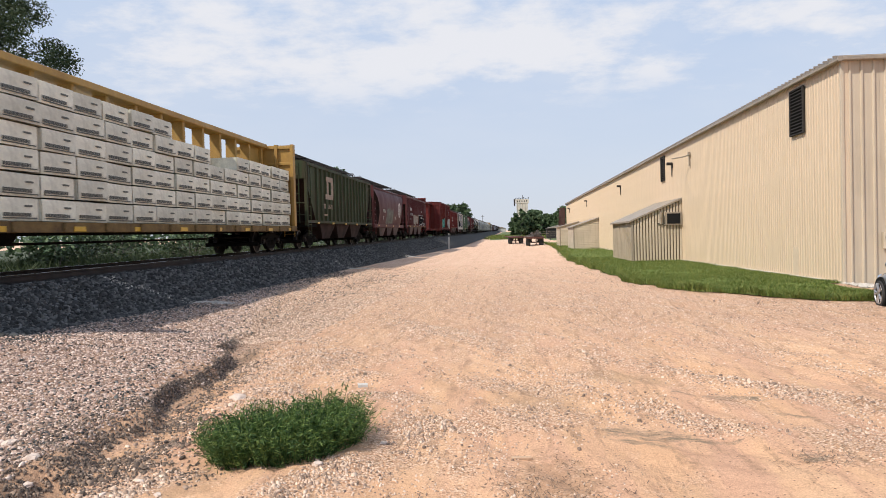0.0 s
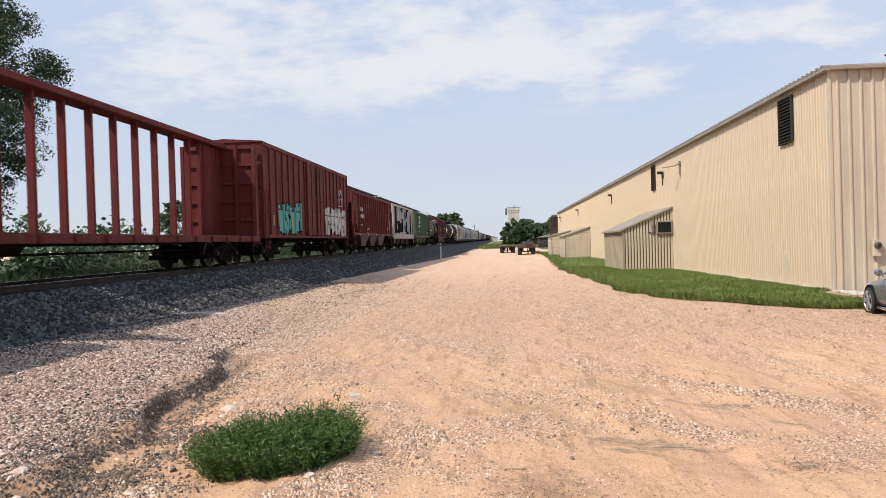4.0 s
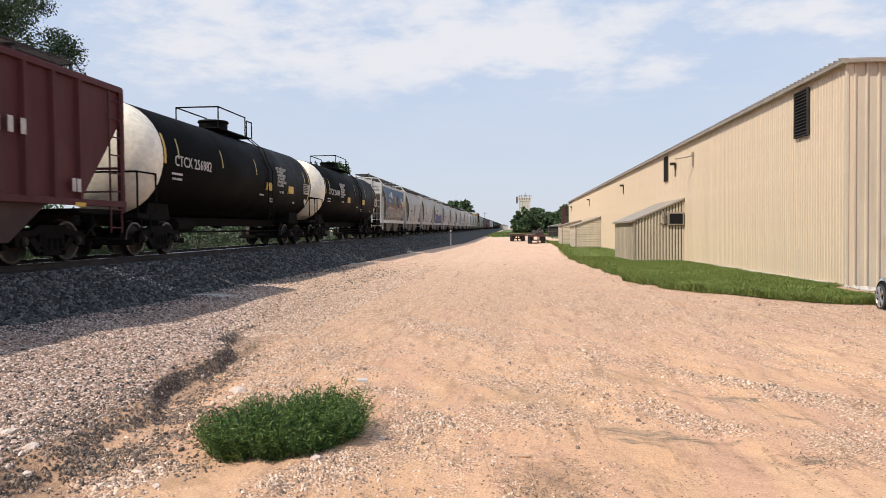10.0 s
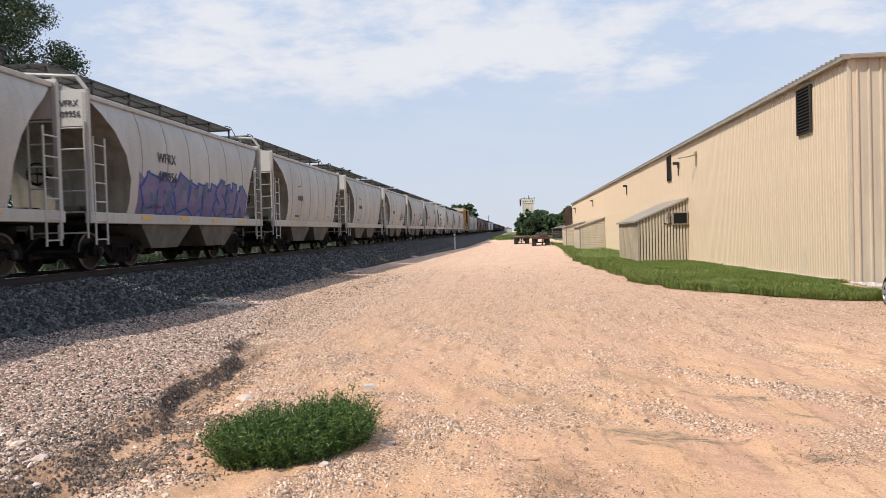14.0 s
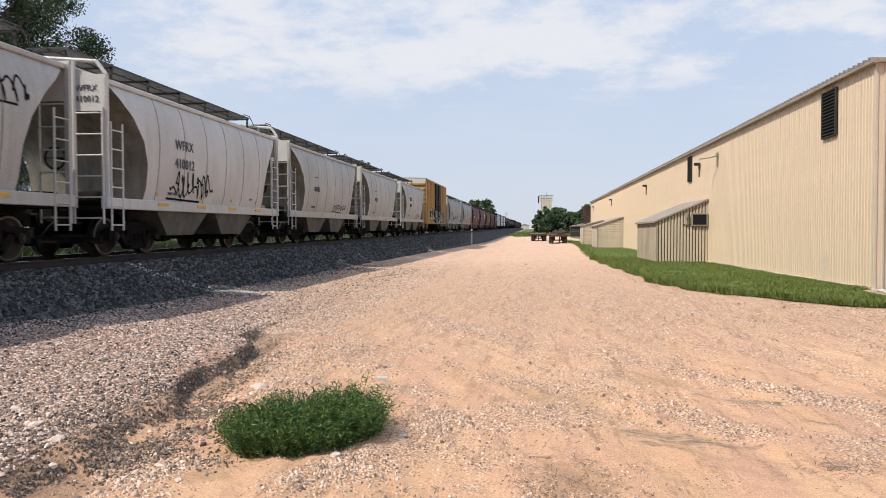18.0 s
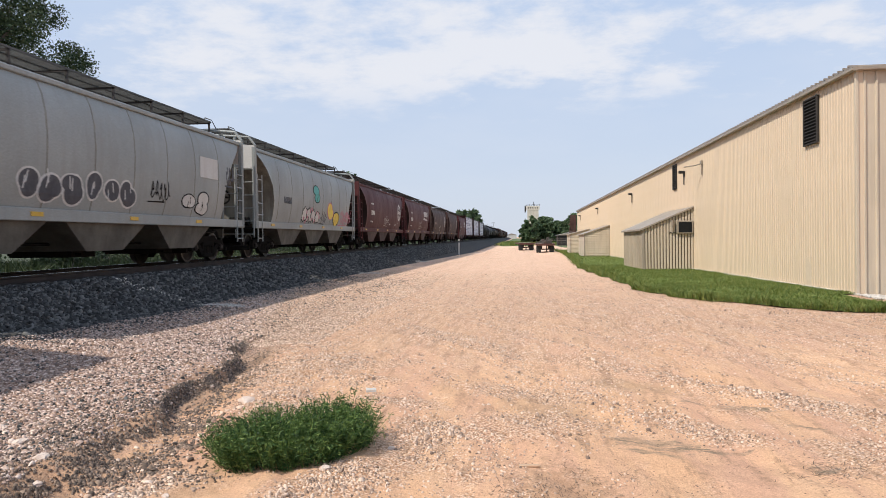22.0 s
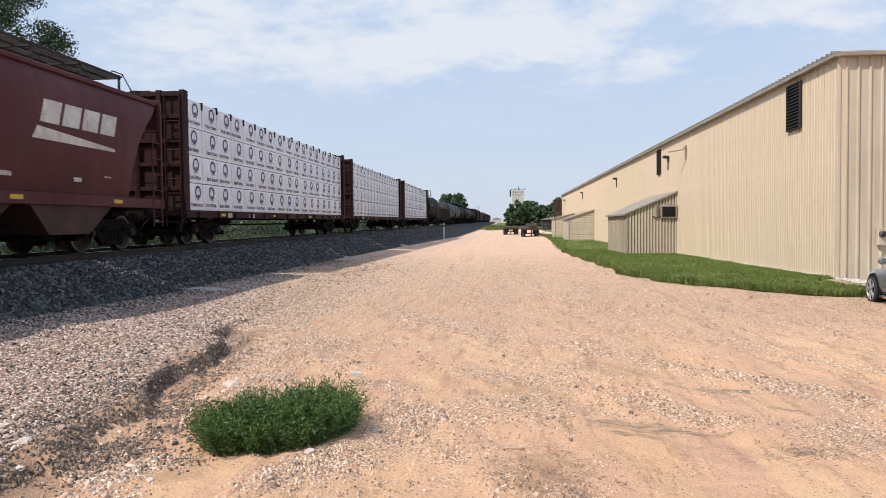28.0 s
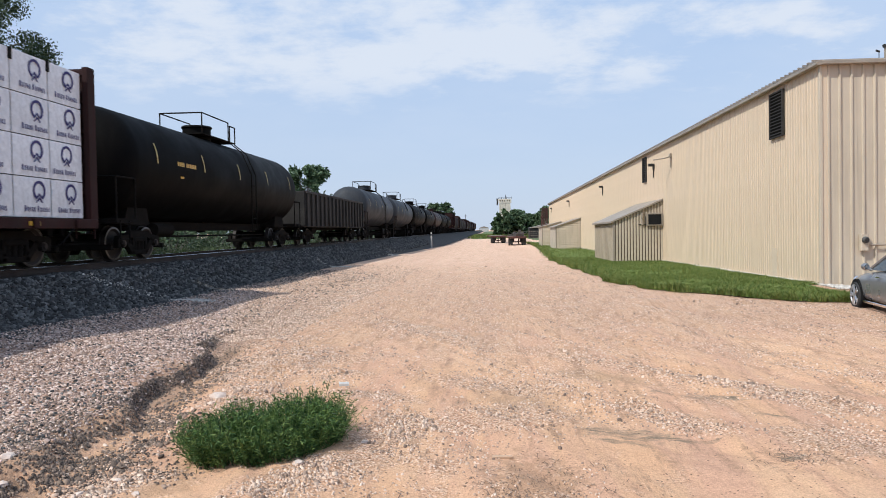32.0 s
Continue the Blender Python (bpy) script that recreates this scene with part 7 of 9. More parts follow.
# dark colour behind the ribs stands in for shade between boards
M_SHED = mat("dark_board_gaps", (0.24, 0.185, 0.135), (0.17, 0.13, 0.098), 0.85, scale=3, bump=0.3)


def lean_to(name, label, y0, y1, depth, high, low, lapped):
    """A small lean-to against the long wall, its roof sloping down to the yard."""
    s = thing(name, label, "shed", at=pose(WALL_X, WALL_Y, 0, TILT))
    a, b = y0 - WALL_Y, y1 - WALL_Y
    frame_ = Geo().add([(-depth, a, -0.9), (0, a, -0.9), (0, a, high), (-depth, a, low), (-depth, b, -0.9), (0, b, -0.9), (0, b, high), (-depth, b, low)],
                       [(0, 1, 2, 3), (7, 6, 5, 4), (0, 3, 7, 4), (0, 4, 5, 1), (1, 5, 6, 2), (2, 6, 7, 3)])
    body = part("shed_body", frame_, M_TAN_END if lapped else M_SHED, s, smooth=0)
    rise = (high - low) / depth
    if lapped:
        z = -0.5
        while z < high - 0.05:
            x1 = 0.0
            x0 = -depth if z < low - 0.1 else -depth + (z + 0.1 - low) / rise
            if x1 - x0 > 0.15:
                part("lap_board", Geo().add([(x0, a - 0.045, z), (x1 - 0.02, a - 0.045, z), (x1 - 0.02, a - 0.008, z + 0.17), (x0, a - 0.008, z + 0.17), (x0, a, z), (x1 - 0.02, a, z)], [(0, 1, 2, 3), (0, 4, 5, 1)]), M_TAN_END, body, smooth=0)
            if z < low - 0.15:
                part("lap_board", Geo().add([(-depth - 0.045, a, z), (-depth - 0.045, b, z), (-depth - 0.008, b, z + 0.17), (-depth - 0.008, a, z + 0.17), (-depth, a, z), (-depth, b, z)], [(0, 1, 2, 3), (0, 4, 5, 1)]), M_TAN_END, body, smooth=0)
            z += 0.17
    else:
        n = 16
        for i in range(n + 1):
            x = -depth + (depth - 0.05) * i / n
            top = low + (x + depth) * rise
            part("siding_rib", Geo().box(x - 0.05, x + 0.05, a - 0.045, a, -0.9, top - 0.02, 0.012), M_TAN_END, body)
        m = round((b - a) / 0.3)
        for i in range(m + 1):
            y = a + (b - a) * i / m
            part("siding_rib", Geo().box(-depth - 0.035, -depth, y - 0.03, y + 0.03, -0.9, low - 0.02, 0.008), M_TAN_END, body)
    part("roof", Geo().add([(-depth - 0.18, a - 0.14, low - 0.18 * rise), (0, a - 0.14, high), (0, b + 0.1, high), (-depth - 0.18, b + 0.1, low - 0.18 * rise),
                            (-depth - 0.18, a - 0.14, low - 0.18 * rise + 0.09), (0, a - 0.14, high + 0.09), (0, b + 0.1, high + 0.09), (-depth - 0.18, b + 0.1, low - 0.18 * rise + 0.09)],
                           [(3, 2, 1, 0), (4, 5, 6, 7), (0, 1, 5, 4), (1, 2, 6, 5), (2, 3, 7, 6), (3, 0, 4, 7)]), M_TRIM, s, smooth=0)
    part("corner_trim", Geo().box(-depth - 0.05, -depth + 0.06, a - 0.06, a + 0.05, -0.9, low, 0.01), M_TRIM, s)
    return s, a


warehouse()
shed, sa = lean_to("lean_to_shed", "tan ribbed lean-to shed with a window unit and a sloping roof", 38.0, 44.6, 2.52, 3.22, 2.15, False)
win = part("window_unit", Geo().box(-0.84, -0.02, sa - 0.16, sa - 0.05, 1.90, 2.58, 0.02), M_TRIM, shed, "framed dark window unit")
part("window_glass", Geo().box(-0.76, -0.10, sa - 0.175, sa - 0.155, 1.98, 2.50), M_BLACK, win, smooth=0)
part("wall_light", Geo().box(-1.12, -1.0, sa - 0.2, sa - 0.05, 2.3, 2.6, 0.03).rod((-1.06, sa - 0.1, 2.3), (-1.06, sa - 0.1, 1.95), 0.05), M_TRIM, shed)
part("conduit", Geo().pipe([(-1.25, sa - 0.08, 2.0), (-1.0, sa - 0.08, 1.95), (-0.85, sa - 0.08, 2.0)], 0.02), M_DARK, shed)
lean_to("lean_to_shed", "tan lean-to shed with lapped boards beside the warehouse", 71.5, 78.0, 2.45, 3.05, 2.25, True)
lean_to("lean_to_shed", "tan lean-to shed with lapped boards near the warehouse's far end", 90.6, 97.0, 2.4, 3.05, 2.45, True)

# ---- vehicles and yard things ----
M_CARPAINT = mat("silver_grey_car_paint", (0.29, 0.295, 0.305), (0.27, 0.275, 0.285), 0.3, 0.6, scale=2, bump=0.0)
M_TYRE = mat("black_tyre_rubber", (0.02, 0.02, 0.02), (0.03, 0.03, 0.03), 0.85, bump=0.3)
M_ALLOY = mat("bright_alloy", (0.62, 0.62, 0.63), (0.5, 0.5, 0.52), 0.3, 0.8, bump=0)
M_GLASS = glass_mat("tinted_car_glass", (0.08, 0.10, 0.11))
M_CHROME = mat("chrome", (0.8, 0.8, 0.8), (0.75, 0.75, 0.75), 0.12, 1.0, bump=0)


def sedan(at):
    """A four-door saloon, nose towards +y, origin on the ground under its middle."""
    car = thing("parked_car", "silver-grey saloon car parked beside the grass", "car", at=at)
    # outline from the tail to the nose: y, sill z, shoulder z, half width at shoulder
    rows = ((-2.28, 0.42, 0.92, 0.70), (-2.15, 0.30, 1.0, 0.82), (-1.7, 0.24, 1.04, 0.89), (-0.9, 0.20, 1.0, 0.915), (0.0, 0.20, 0.985, 0.915), (0.75, 0.20, 0.96, 0.91), (1.25, 0.22, 0.88, 0.90), (1.75, 0.24, 0.80, 0.86), (2.1, 0.27, 0.70, 0.76), (2.27, 0.34, 0.60, 0.58))
    g = Geo()
    ring = 10
    verts = []
    for y, z0, z1, w in rows:
        m = (z0 + z1) / 2
        half = [(w * 0.90, z0), (w * 0.985, z0 + 0.10), (w * 1.0, m), (w * 0.985, z1 - 0.12), (w * 0.86, z1)]
        for x, z in half + [(-x, z) for x, z in half[::-1]]:
            verts.append((x, y, z))
    faces = []
    for j in range(len(rows) - 1):
        for i in range(ring):
            k = (i + 1) % ring
            faces.append((j * ring + i, j * ring + k, (j + 1) * ring + k, (j + 1) * ring + i))
    faces += [tuple(range(ring)), tuple(range((len(rows) - 1) * ring, len(rows) * ring))]
    g.add(verts, faces)
    body = part("body", g, M_CARPAINT, car, smooth=50)
    mod = body.modifiers.new("round", "SUBSURF")
    mod.levels = mod.render_levels = 1
    # cabin: glass with a painted roof
    sec = ((-1.75, 1.02, 0.70), (-1.05, 1.38, 0.58), (-0.3, 1.44, 0.585), (0.1, 1.41, 0.58), (0.85, 0.98, 0.74))
    gl = Geo()
    cv = []
    for y, z, w in sec:
        cv += [(-w, y, z), (w, y, z)]
    base = [(-0.80, -1.75, 0.98), (0.80, -1.75, 0.98), (0.82, 0.85, 0.94), (-0.82, 0.85, 0.94)]
    n = len(cv)
    cf = [(2 * i, 2 * i + 1, 2 * i + 3, 2 * i + 2) for i in range(len(sec) - 1)]
    cf += [(n, 0, 2), (n, 2, 4, 6, n + 3), (n + 3, 6, 8), (n + 1, 3, 1), (n + 1, n + 2, 7, 5, 3), (n + 2, 9, 7)]
    gl.add(cv + base, cf)
    part("window_glass", gl, M_GLASS, car, "dark tinted glass", smooth=0)
    part("roof", Geo().add([(-0.60, -1.08, 1.385), (0.60, -1.08, 1.385), (0.60, -0.3, 1.45), (-0.60, -0.3, 1.45), (0.595, 0.12, 1.42), (-0.595, 0.12, 1.42)], [(0, 1, 2, 3), (3, 2, 4, 5)]), M_CARPAINT, car)
    for s in (-1, 1):
        for a, b in (((s * 0.82, 0.85, 0.94), (s * 0.585, 0.1, 1.42)), ((s * 0.81, -0.25, 0.98), (s * 0.59, -0.3, 1.44)), ((s * 0.79, -1.75, 1.0), (s * 0.58, -1.05, 1.39))):
            part("pillar", Geo().rod(a, b, 0.035, 6), M_CARPAINT, car)
        m = part("mirror", Geo().lathe([(-0.09, 0.0), (-0.07, 0.06), (0.0, 0.085), (0.06, 0.075), (0.075, 0.0)], 14, "y", (s * 1.02, 0.52, 1.03)).rod((s * 0.86, 0.58, 0.96), (s * 0.98, 0.54, 1.0), 0.03), M_CARPAINT, car)
        part("mirror_glass", Geo().lathe([(-0.078, 0.0), (-0.083, 0.055), (-0.07, 0.06)], 14, "y", (s * 1.02, 0.52, 1.03)), M_CHROME, m)
        part("sill_trim", Geo().box(s * 0.90 - 0.02, s * 0.90 + 0.02, -0.95, 0.95, 0.19, 0.25, 0.008), M_CHROME, car)
        part("head_light", Geo().lathe([(1.95, 0.0), (2.1, 0.10), (2.18, 0.06), (2.2, 0.0)], 14, "y", (s * 0.62, 0, 0.62)), M_CHROME, car)
        for y in (0.12, -0.75):
            part("door_handle", Geo().box(s * 0.925 - 0.015, s * 0.925 + 0.015, y - 0.1, y + 0.1, 0.80, 0.83, 0.006), M_CHROME, car)
        for y in (1.38, -1.40):
            part("wheel_arch", Geo().lathe([(s * 0.66, 0.37), (s * 0.912, 0.37), (s * 0.914, 0.36), (s * 0.66, 0.36)], 28, "x", (0, y, 0.33)), M_BLACK, car)
            # black disc in place of the shade inside the wheel arch
            part("arch_void", Geo().lathe([(s * 0.905, 0.0), (s * 0.912, 0.345), (s * 0.918, 0.345), (s * 0.921, 0.0)], 28, "x", (0, y, 0.33)), M_BLACK, car)
            w = part("wheel", Geo().lathe([(s * 0.70, 0.20), (s * 0.70, 0.30), (s * 0.73, 0.315), (s * 0.90, 0.315), (s * 0.945, 0.295), (s * 0.95, 0.245), (s * 0.92, 0.23)], 28, "x", (0, y, 0.315)), M_TYRE, car)
            r = Geo().lathe([(s * 0.952, 0.245), (s * 0.955, 0.228), (s * 0.93, 0.22), (s * 0.925, 0.24)], 28, "x", (0, y, 0.33)).lathe([(s * 0.965, 0.0), (s * 0.96, 0.06), (s * 0.93, 0.065)], 14, "x", (0, y, 0.33))
            for i in range(5):
                for k in (-0.16, 0.16):
                    a = math.tau * i / 5 + k
                    r.rod((s * 0.945, y + 0.05 * math.cos(a), 0.33 + 0.05 * math.sin(a)), (s * 0.945, y + 0.22 * math.cos(a), 0.33 + 0.235 * math.sin(a)), 0.02, 6)
            part("alloy_rim", r, M_ALLOY, w)
    return car


sedan(pose(8.12, 13.8, -0.03, 0, 0, -7) @ Matrix.Scale(0.88, 4))

M_RUST = mat("rusty_red_trailer_paint", (0.10, 0.032, 0.026), (0.065, 0.03, 0.025), 0.8, scale=2, grime=(0.07, 0.04, 0.03))
M_DECK = mat("weathered_deck_boards", (0.16, 0.12, 0.10), (0.22, 0.18, 0.15), 0.9, scale=3, vary=0.2)


def flat_trailer(at, length, label):
    """A flat-bed road trailer: deck boards on two beams, tandem axles at the near end, landing legs at the other."""
    t = thing("flatbed_trailer", label, "trailer", "trailers in the yard", at=at)
    for s in (-0.5, 0.5):
        part("frame_beam", Geo().box(s - 0.09, s + 0.09, 0, length, 0.92, 1.22, 0.02), M_RUST, t)
    for s in (-1.28, 1.28):
        part("side_rail", Geo().box(s - 0.05, s + 0.05, 0, length, 1.12, 1.32, 0.015), M_RUST, t)
    part("rear_bumper", Geo().box(-1.28, 1.28, -0.08, 0.06, 1.02, 1.32, 0.02), M_RUST, t)
    for i in range(9):
        x = -1.2 + i * 0.267
        part("deck_board", Geo().box(x, x + 0.25, 0.06, length, 1.24, 1.30, 0.01), M_DECK, t)
    for y in (1.0, 2.2):
        part("axle", Geo().rod((-1.0, y, 0.5), (1.0, y, 0.5), 0.07), M_RUST, t)
        for x in (-1.1, -0.78, 0.78, 1.1):
            part("tyre", Geo().lathe([(x - 0.12, 0.28), (x - 0.13, 0.45), (x - 0.09, 0.5), (x + 0.09, 0.5), (x + 0.13, 0.45), (x + 0.12, 0.28), (x + 0.05, 0.2), (x + 0.05, 0.0)], 20, "x", (0, y, 0.5)), M_TYRE, t)
    for x in (-0.94, 0.94):
        part("mud_flap", Geo().box(x - 0.3, x + 0.3, 0.28, 0.31, 0.18, 1.0, 0.01), M_TYRE, t)
        part("spring_hanger", Geo().box(x * 0.55 - 0.08, x * 0.55 + 0.08, 0.5, 2.8, 0.5, 0.95, 0.03), M_DARK, t)
    for x in (-0.5, 0.5):
        part("landing_leg", Geo().box(x - 0.08, x + 0.08, length - 2.6, length - 2.44, 0.0, 0.95, 0.02).box(x - 0.18, x + 0.18, length - 2.7, length - 2.34, 0.0, 0.05), M_RUST, t)
    return t


flat_trailer(pose(3.92, 102, road_z(102)), 11.0, "rust-red flatbed trailer with dual wheels, loaded with scrap")
M_SCRAP = mat("dark_scrap_iron", (0.05, 0.04, 0.038), (0.09, 0.07, 0.06), 0.8, scale=5)
rng = random.Random(5)
for i in range(7):
    y, x = 102.6 + i * 1.3, 3.92 + rng.uniform(-0.7, 0.7)
    g = Geo().box(-0.5, 0.4, -0.4, 0.5, 0, rng.uniform(0.2, 0.45), 0.05)
    g.rod((-0.3, 0, 0.1), (rng.uniform(-0.3, 0.5), 0.2, rng.uniform(0.5, 0.95)), 0.06)
    g.lathe([(-0.12, 0.12), (-0.1, 0.26), (0.1, 0.26), (0.12, 0.12)], 14, "x", (0.3, 0.1, 0.3))
    tagged(part("scrap_machine_part", g, M_SCRAP, at=pose(x, y, road_z(102) + 1.30, 0, 0, rng.uniform(-40, 40))), "dark rusty machine part lying on the trailer deck", "scrap metal", "scrap on the trailer")
flat_trailer(pose(1.55, 124, road_z(124), 0, 0, 4), 10.0, "empty dark-red flatbed trailer on dual wheels")

# marker post by the track
post = thing("marker_post", "white flat marker post at the foot of the ballast", "post", at=pose(-6.72, 82, -0.45))
part("post", Geo().box(-0.09, 0.09, -0.03, 0.03, 0, 1.95, 0.012), M_GREY_W, post)
part("post_band", Geo().box(-0.095, 0.095, -0.035, 0.035, 1.55, 1.75), M_STENCIL_DARK, post, smooth=0)

# grain elevator far off
M_TOWER = mat("pale_elevator_concrete", (0.62, 0.58, 0.50), (0.54, 0.50, 0.43), 0.9, scale=0.2, fine=2, grime=(0.4, 0.36, 0.3), streak=True)
tower = thing("grain_elevator", "tall pale concrete grain elevator with a railed flat top", "grain elevator", at=pose(19.6, 905, -1))
part("tower_wall", Geo().box(-7.0, 7.0, -2.4, 6.4, 0, 36), M_TOWER, tower, smooth=0)
for i in range(5):
    part("wall_rib", Geo().box(-6.9 + 3.3 * i, -6.3 + 3.3 * i, -2.9, -2.4, 0, 35.5), M_TOWER, tower, smooth=0)
    part("window", Geo().box(-6.4 + 2.9 * i, -5.4 + 2.9 * i, -3.15, -2.95, 37.6, 39.4), M_DARK, tower, smooth=0)
part("head_house", Geo().box(-8.2, 8.2, -3, 7, 36, 41.0), M_TOWER, tower, smooth=0)
for i in range(9):
    part("roof_fixture", Geo().box(-8.4 + 2.05 * i, -7.9 + 2.05 * i, -3, -2.5, 41.0, 42.2 + (i % 3) * 0.6), M_DARK, tower, smooth=0)
part("roof_fixture", Geo().rod((0.8, 0, 41), (0.8, 0, 46.2), 0.3), M_DARK, tower)
part("roof_rail", Geo().pipe([(-8.6, -3, 42.2), (8.6, -3, 42.2)], 0.18), M_DARK, tower)
part("side_box", Geo().box(-10.4, -8.6, 0, 2, 33, 41.4), M_DARK, tower, smooth=0)

# utility pole beside the track
pole = thing("utility_pole", "slim wooden utility pole beside the line", "utility pole", at=pose(-11.55 - 2.6, 420, -1.2))
part("pole", Geo().rod((0, 0, 0), (0, 0, 12), 0.16, 10, 0.11), M_TIE, pole)
part("cross_arm", Geo().box(-1.1, 1.1, -0.06, 0.06, 11.0, 11.2, 0.02), M_TIE, pole)

# red pipe rack past the building's end
rack = thing("pipe_rack", "rust-red steel poles leaning at the warehouse's far end", "pipe rack", at=pose(8.55, 113, road_z(113)))
for i in range(6):
    part("pole", Geo().rod((-0.55 + 0.2 * i, 0.1 * i, 0), (-0.25 + 0.16 * i, 0.3, 5.7), 0.07), M_RUST, rack)
part("cross_bar", Geo().rod((-0.7, 0, 1.2), (0.7, 0.5, 1.2), 0.06).rod((-0.6, 0.1, 4.2), (0.6, 0.4, 4.2), 0.06), M_RUST, rack)

# low wire fence and far roofs
fence = thing("wire_fence", "grey wire fence with timber posts in front of the trees", "fence", at=pose(0, 150, road_z(150)))
for i in range(9):
    part("fence_post", Geo().rod((5.0 + 2.0 * i, 0, 0), (5.0 + 2.0 * i, 0, 1.9), 0.07), M_TIE, fence)
for z in (0.5, 1.0, 1.5, 1.85):
    part("wire", Geo().rod((5, 0, z), (21, 0, z), 0.02, 4), M_TRIM, fence)
low = thing("low_shed", "low grey farm shed in front of the trees", "shed", at=pose(14.5, 180, road_z(180)))
part("wall", Geo().box(-4.5, 4.5, 0, 6, 0, 2.6), M_DARK, low, smooth=0)
part("roof", Geo().prism([(-4.8, 2.6), (4.8, 2.6), (0, 3.7)], -0.3, 6.3), M_ROOF, low, smooth=0)
barn = thing("far_building", "small white building far down the line", "building", at=pose(-6.0, 760, -1.0))
part("wall", Geo().box(-5, 5, 0, 8, 0, 4.5), M_GREY_W, barn, smooth=0)
part("roof", Geo().prism([(-5.3, 4.5), (5.3, 4.5), (0, 6.2)], -0.3, 8.3), M_ROOF, barn, smooth=0)

# ---- plants ----
def leaf_mat(name, c1, c2, c3):
    m = island_mat(name, c1, c2, c3, 0.6, 0)
    b = m.node_tree.nodes["Principled BSDF"]
    b.inputs["Subsurface Weight"].default_value = 0.0
    b.inputs["Specular IOR Level"].default_value = 0.3
    return m


M_LEAF = leaf_mat("tree_leaves", (0.022, 0.042, 0.017), (0.045, 0.072, 0.028), (0.10, 0.125, 0.055))
# lighter greens that put some distance haze into the far leaves
M_LEAF_FAR = leaf_mat("hazy_far_tree_leaves", (0.055, 0.095, 0.045), (0.085, 0.13, 0.06), (0.12, 0.165, 0.08))
M_WEED = leaf_mat("weed_leaves", (0.018, 0.045, 0.011), (0.05, 0.105, 0.022), (0.16, 0.22, 0.055))
M_GRASS = leaf_mat("grass_blades", (0.042, 0.075, 0.013), (0.105, 0.15, 0.024), (0.24, 0.24, 0.065))
M_TURF = mat("grassy_soil", (0.07, 0.115, 0.015), (0.16, 0.205, 0.03), 0.95, scale=3.5, fine=25, bump=1.0)
M_TURF_FAR = mat("rough_field_grass", (0.06, 0.10, 0.025), (0.13, 0.15, 0.05), 0.95, scale=0.4, fine=6, bump=0.6)
M_TALL = leaf_mat("tall_weed_blades", (0.024, 0.042, 0.012), (0.046, 0.07, 0.020), (0.085, 0.095, 0.036))
M_BUSH = leaf_mat("bush_leaves", (0.020, 0.034, 0.013), (0.036, 0.055, 0.020), (0.065, 0.08, 0.034))
M_SCRUB = mat("scrub_ground", (0.032, 0.05, 0.018), (0.065, 0.068, 0.032), 0.95, scale=0.7, fine=30, bump=0.6)
M_BARK = mat("grey_bark", (0.11, 0.09, 0.075), (0.17, 0.14, 0.12), 0.95, scale=6, fine=40, bump=0.8)


def arrays_mesh(name, verts, quads, material):
    """A mesh of separate quads from arrays."""
    me = bpy.data.meshes.new(name)
    nv, nq = len(verts), len(quads)
    me.vertices.add(nv)
    me.vertices.foreach_set("co", np.asarray(verts, np.float32).ravel())
    me.loops.add(nq * 4)
    me.loops.foreach_set("vertex_index", np.asarray(quads, np.int32).ravel())
    me.polygons.add(nq)
    me.polygons.foreach_set("loop_start", np.arange(0, nq * 4, 4, dtype=np.int32))
    me.update(calc_edges=True)
    me.materials.append(material)
    return me


def leaves(centres, size, rng, long=1.8, droop=0.0):
    """A pointed leaf quad at each centre, turned at random."""
    n = len(centres)
    d = rng.normal(size=(n, 3))
    d[:, 2] = d[:, 2] * 0.6 - droop
    d /= np.linalg.norm(d, axis=1)[:, None]
    o = np.cross(d, rng.normal(size=(n, 3)))
    o /= np.linalg.norm(o, axis=1)[:, None] + 1e-9
    s = size * rng.uniform(0.6, 1.4, n)[:, None]
    a = centres
    v = np.stack([a, a + d * s * long * 0.5 + o * s * 0.5, a + d * s * long, a + d * s * long * 0.5 - o * s * 0.5], 1)
    return v.reshape(-1, 3), np.arange(4 * n).reshape(-1, 4)


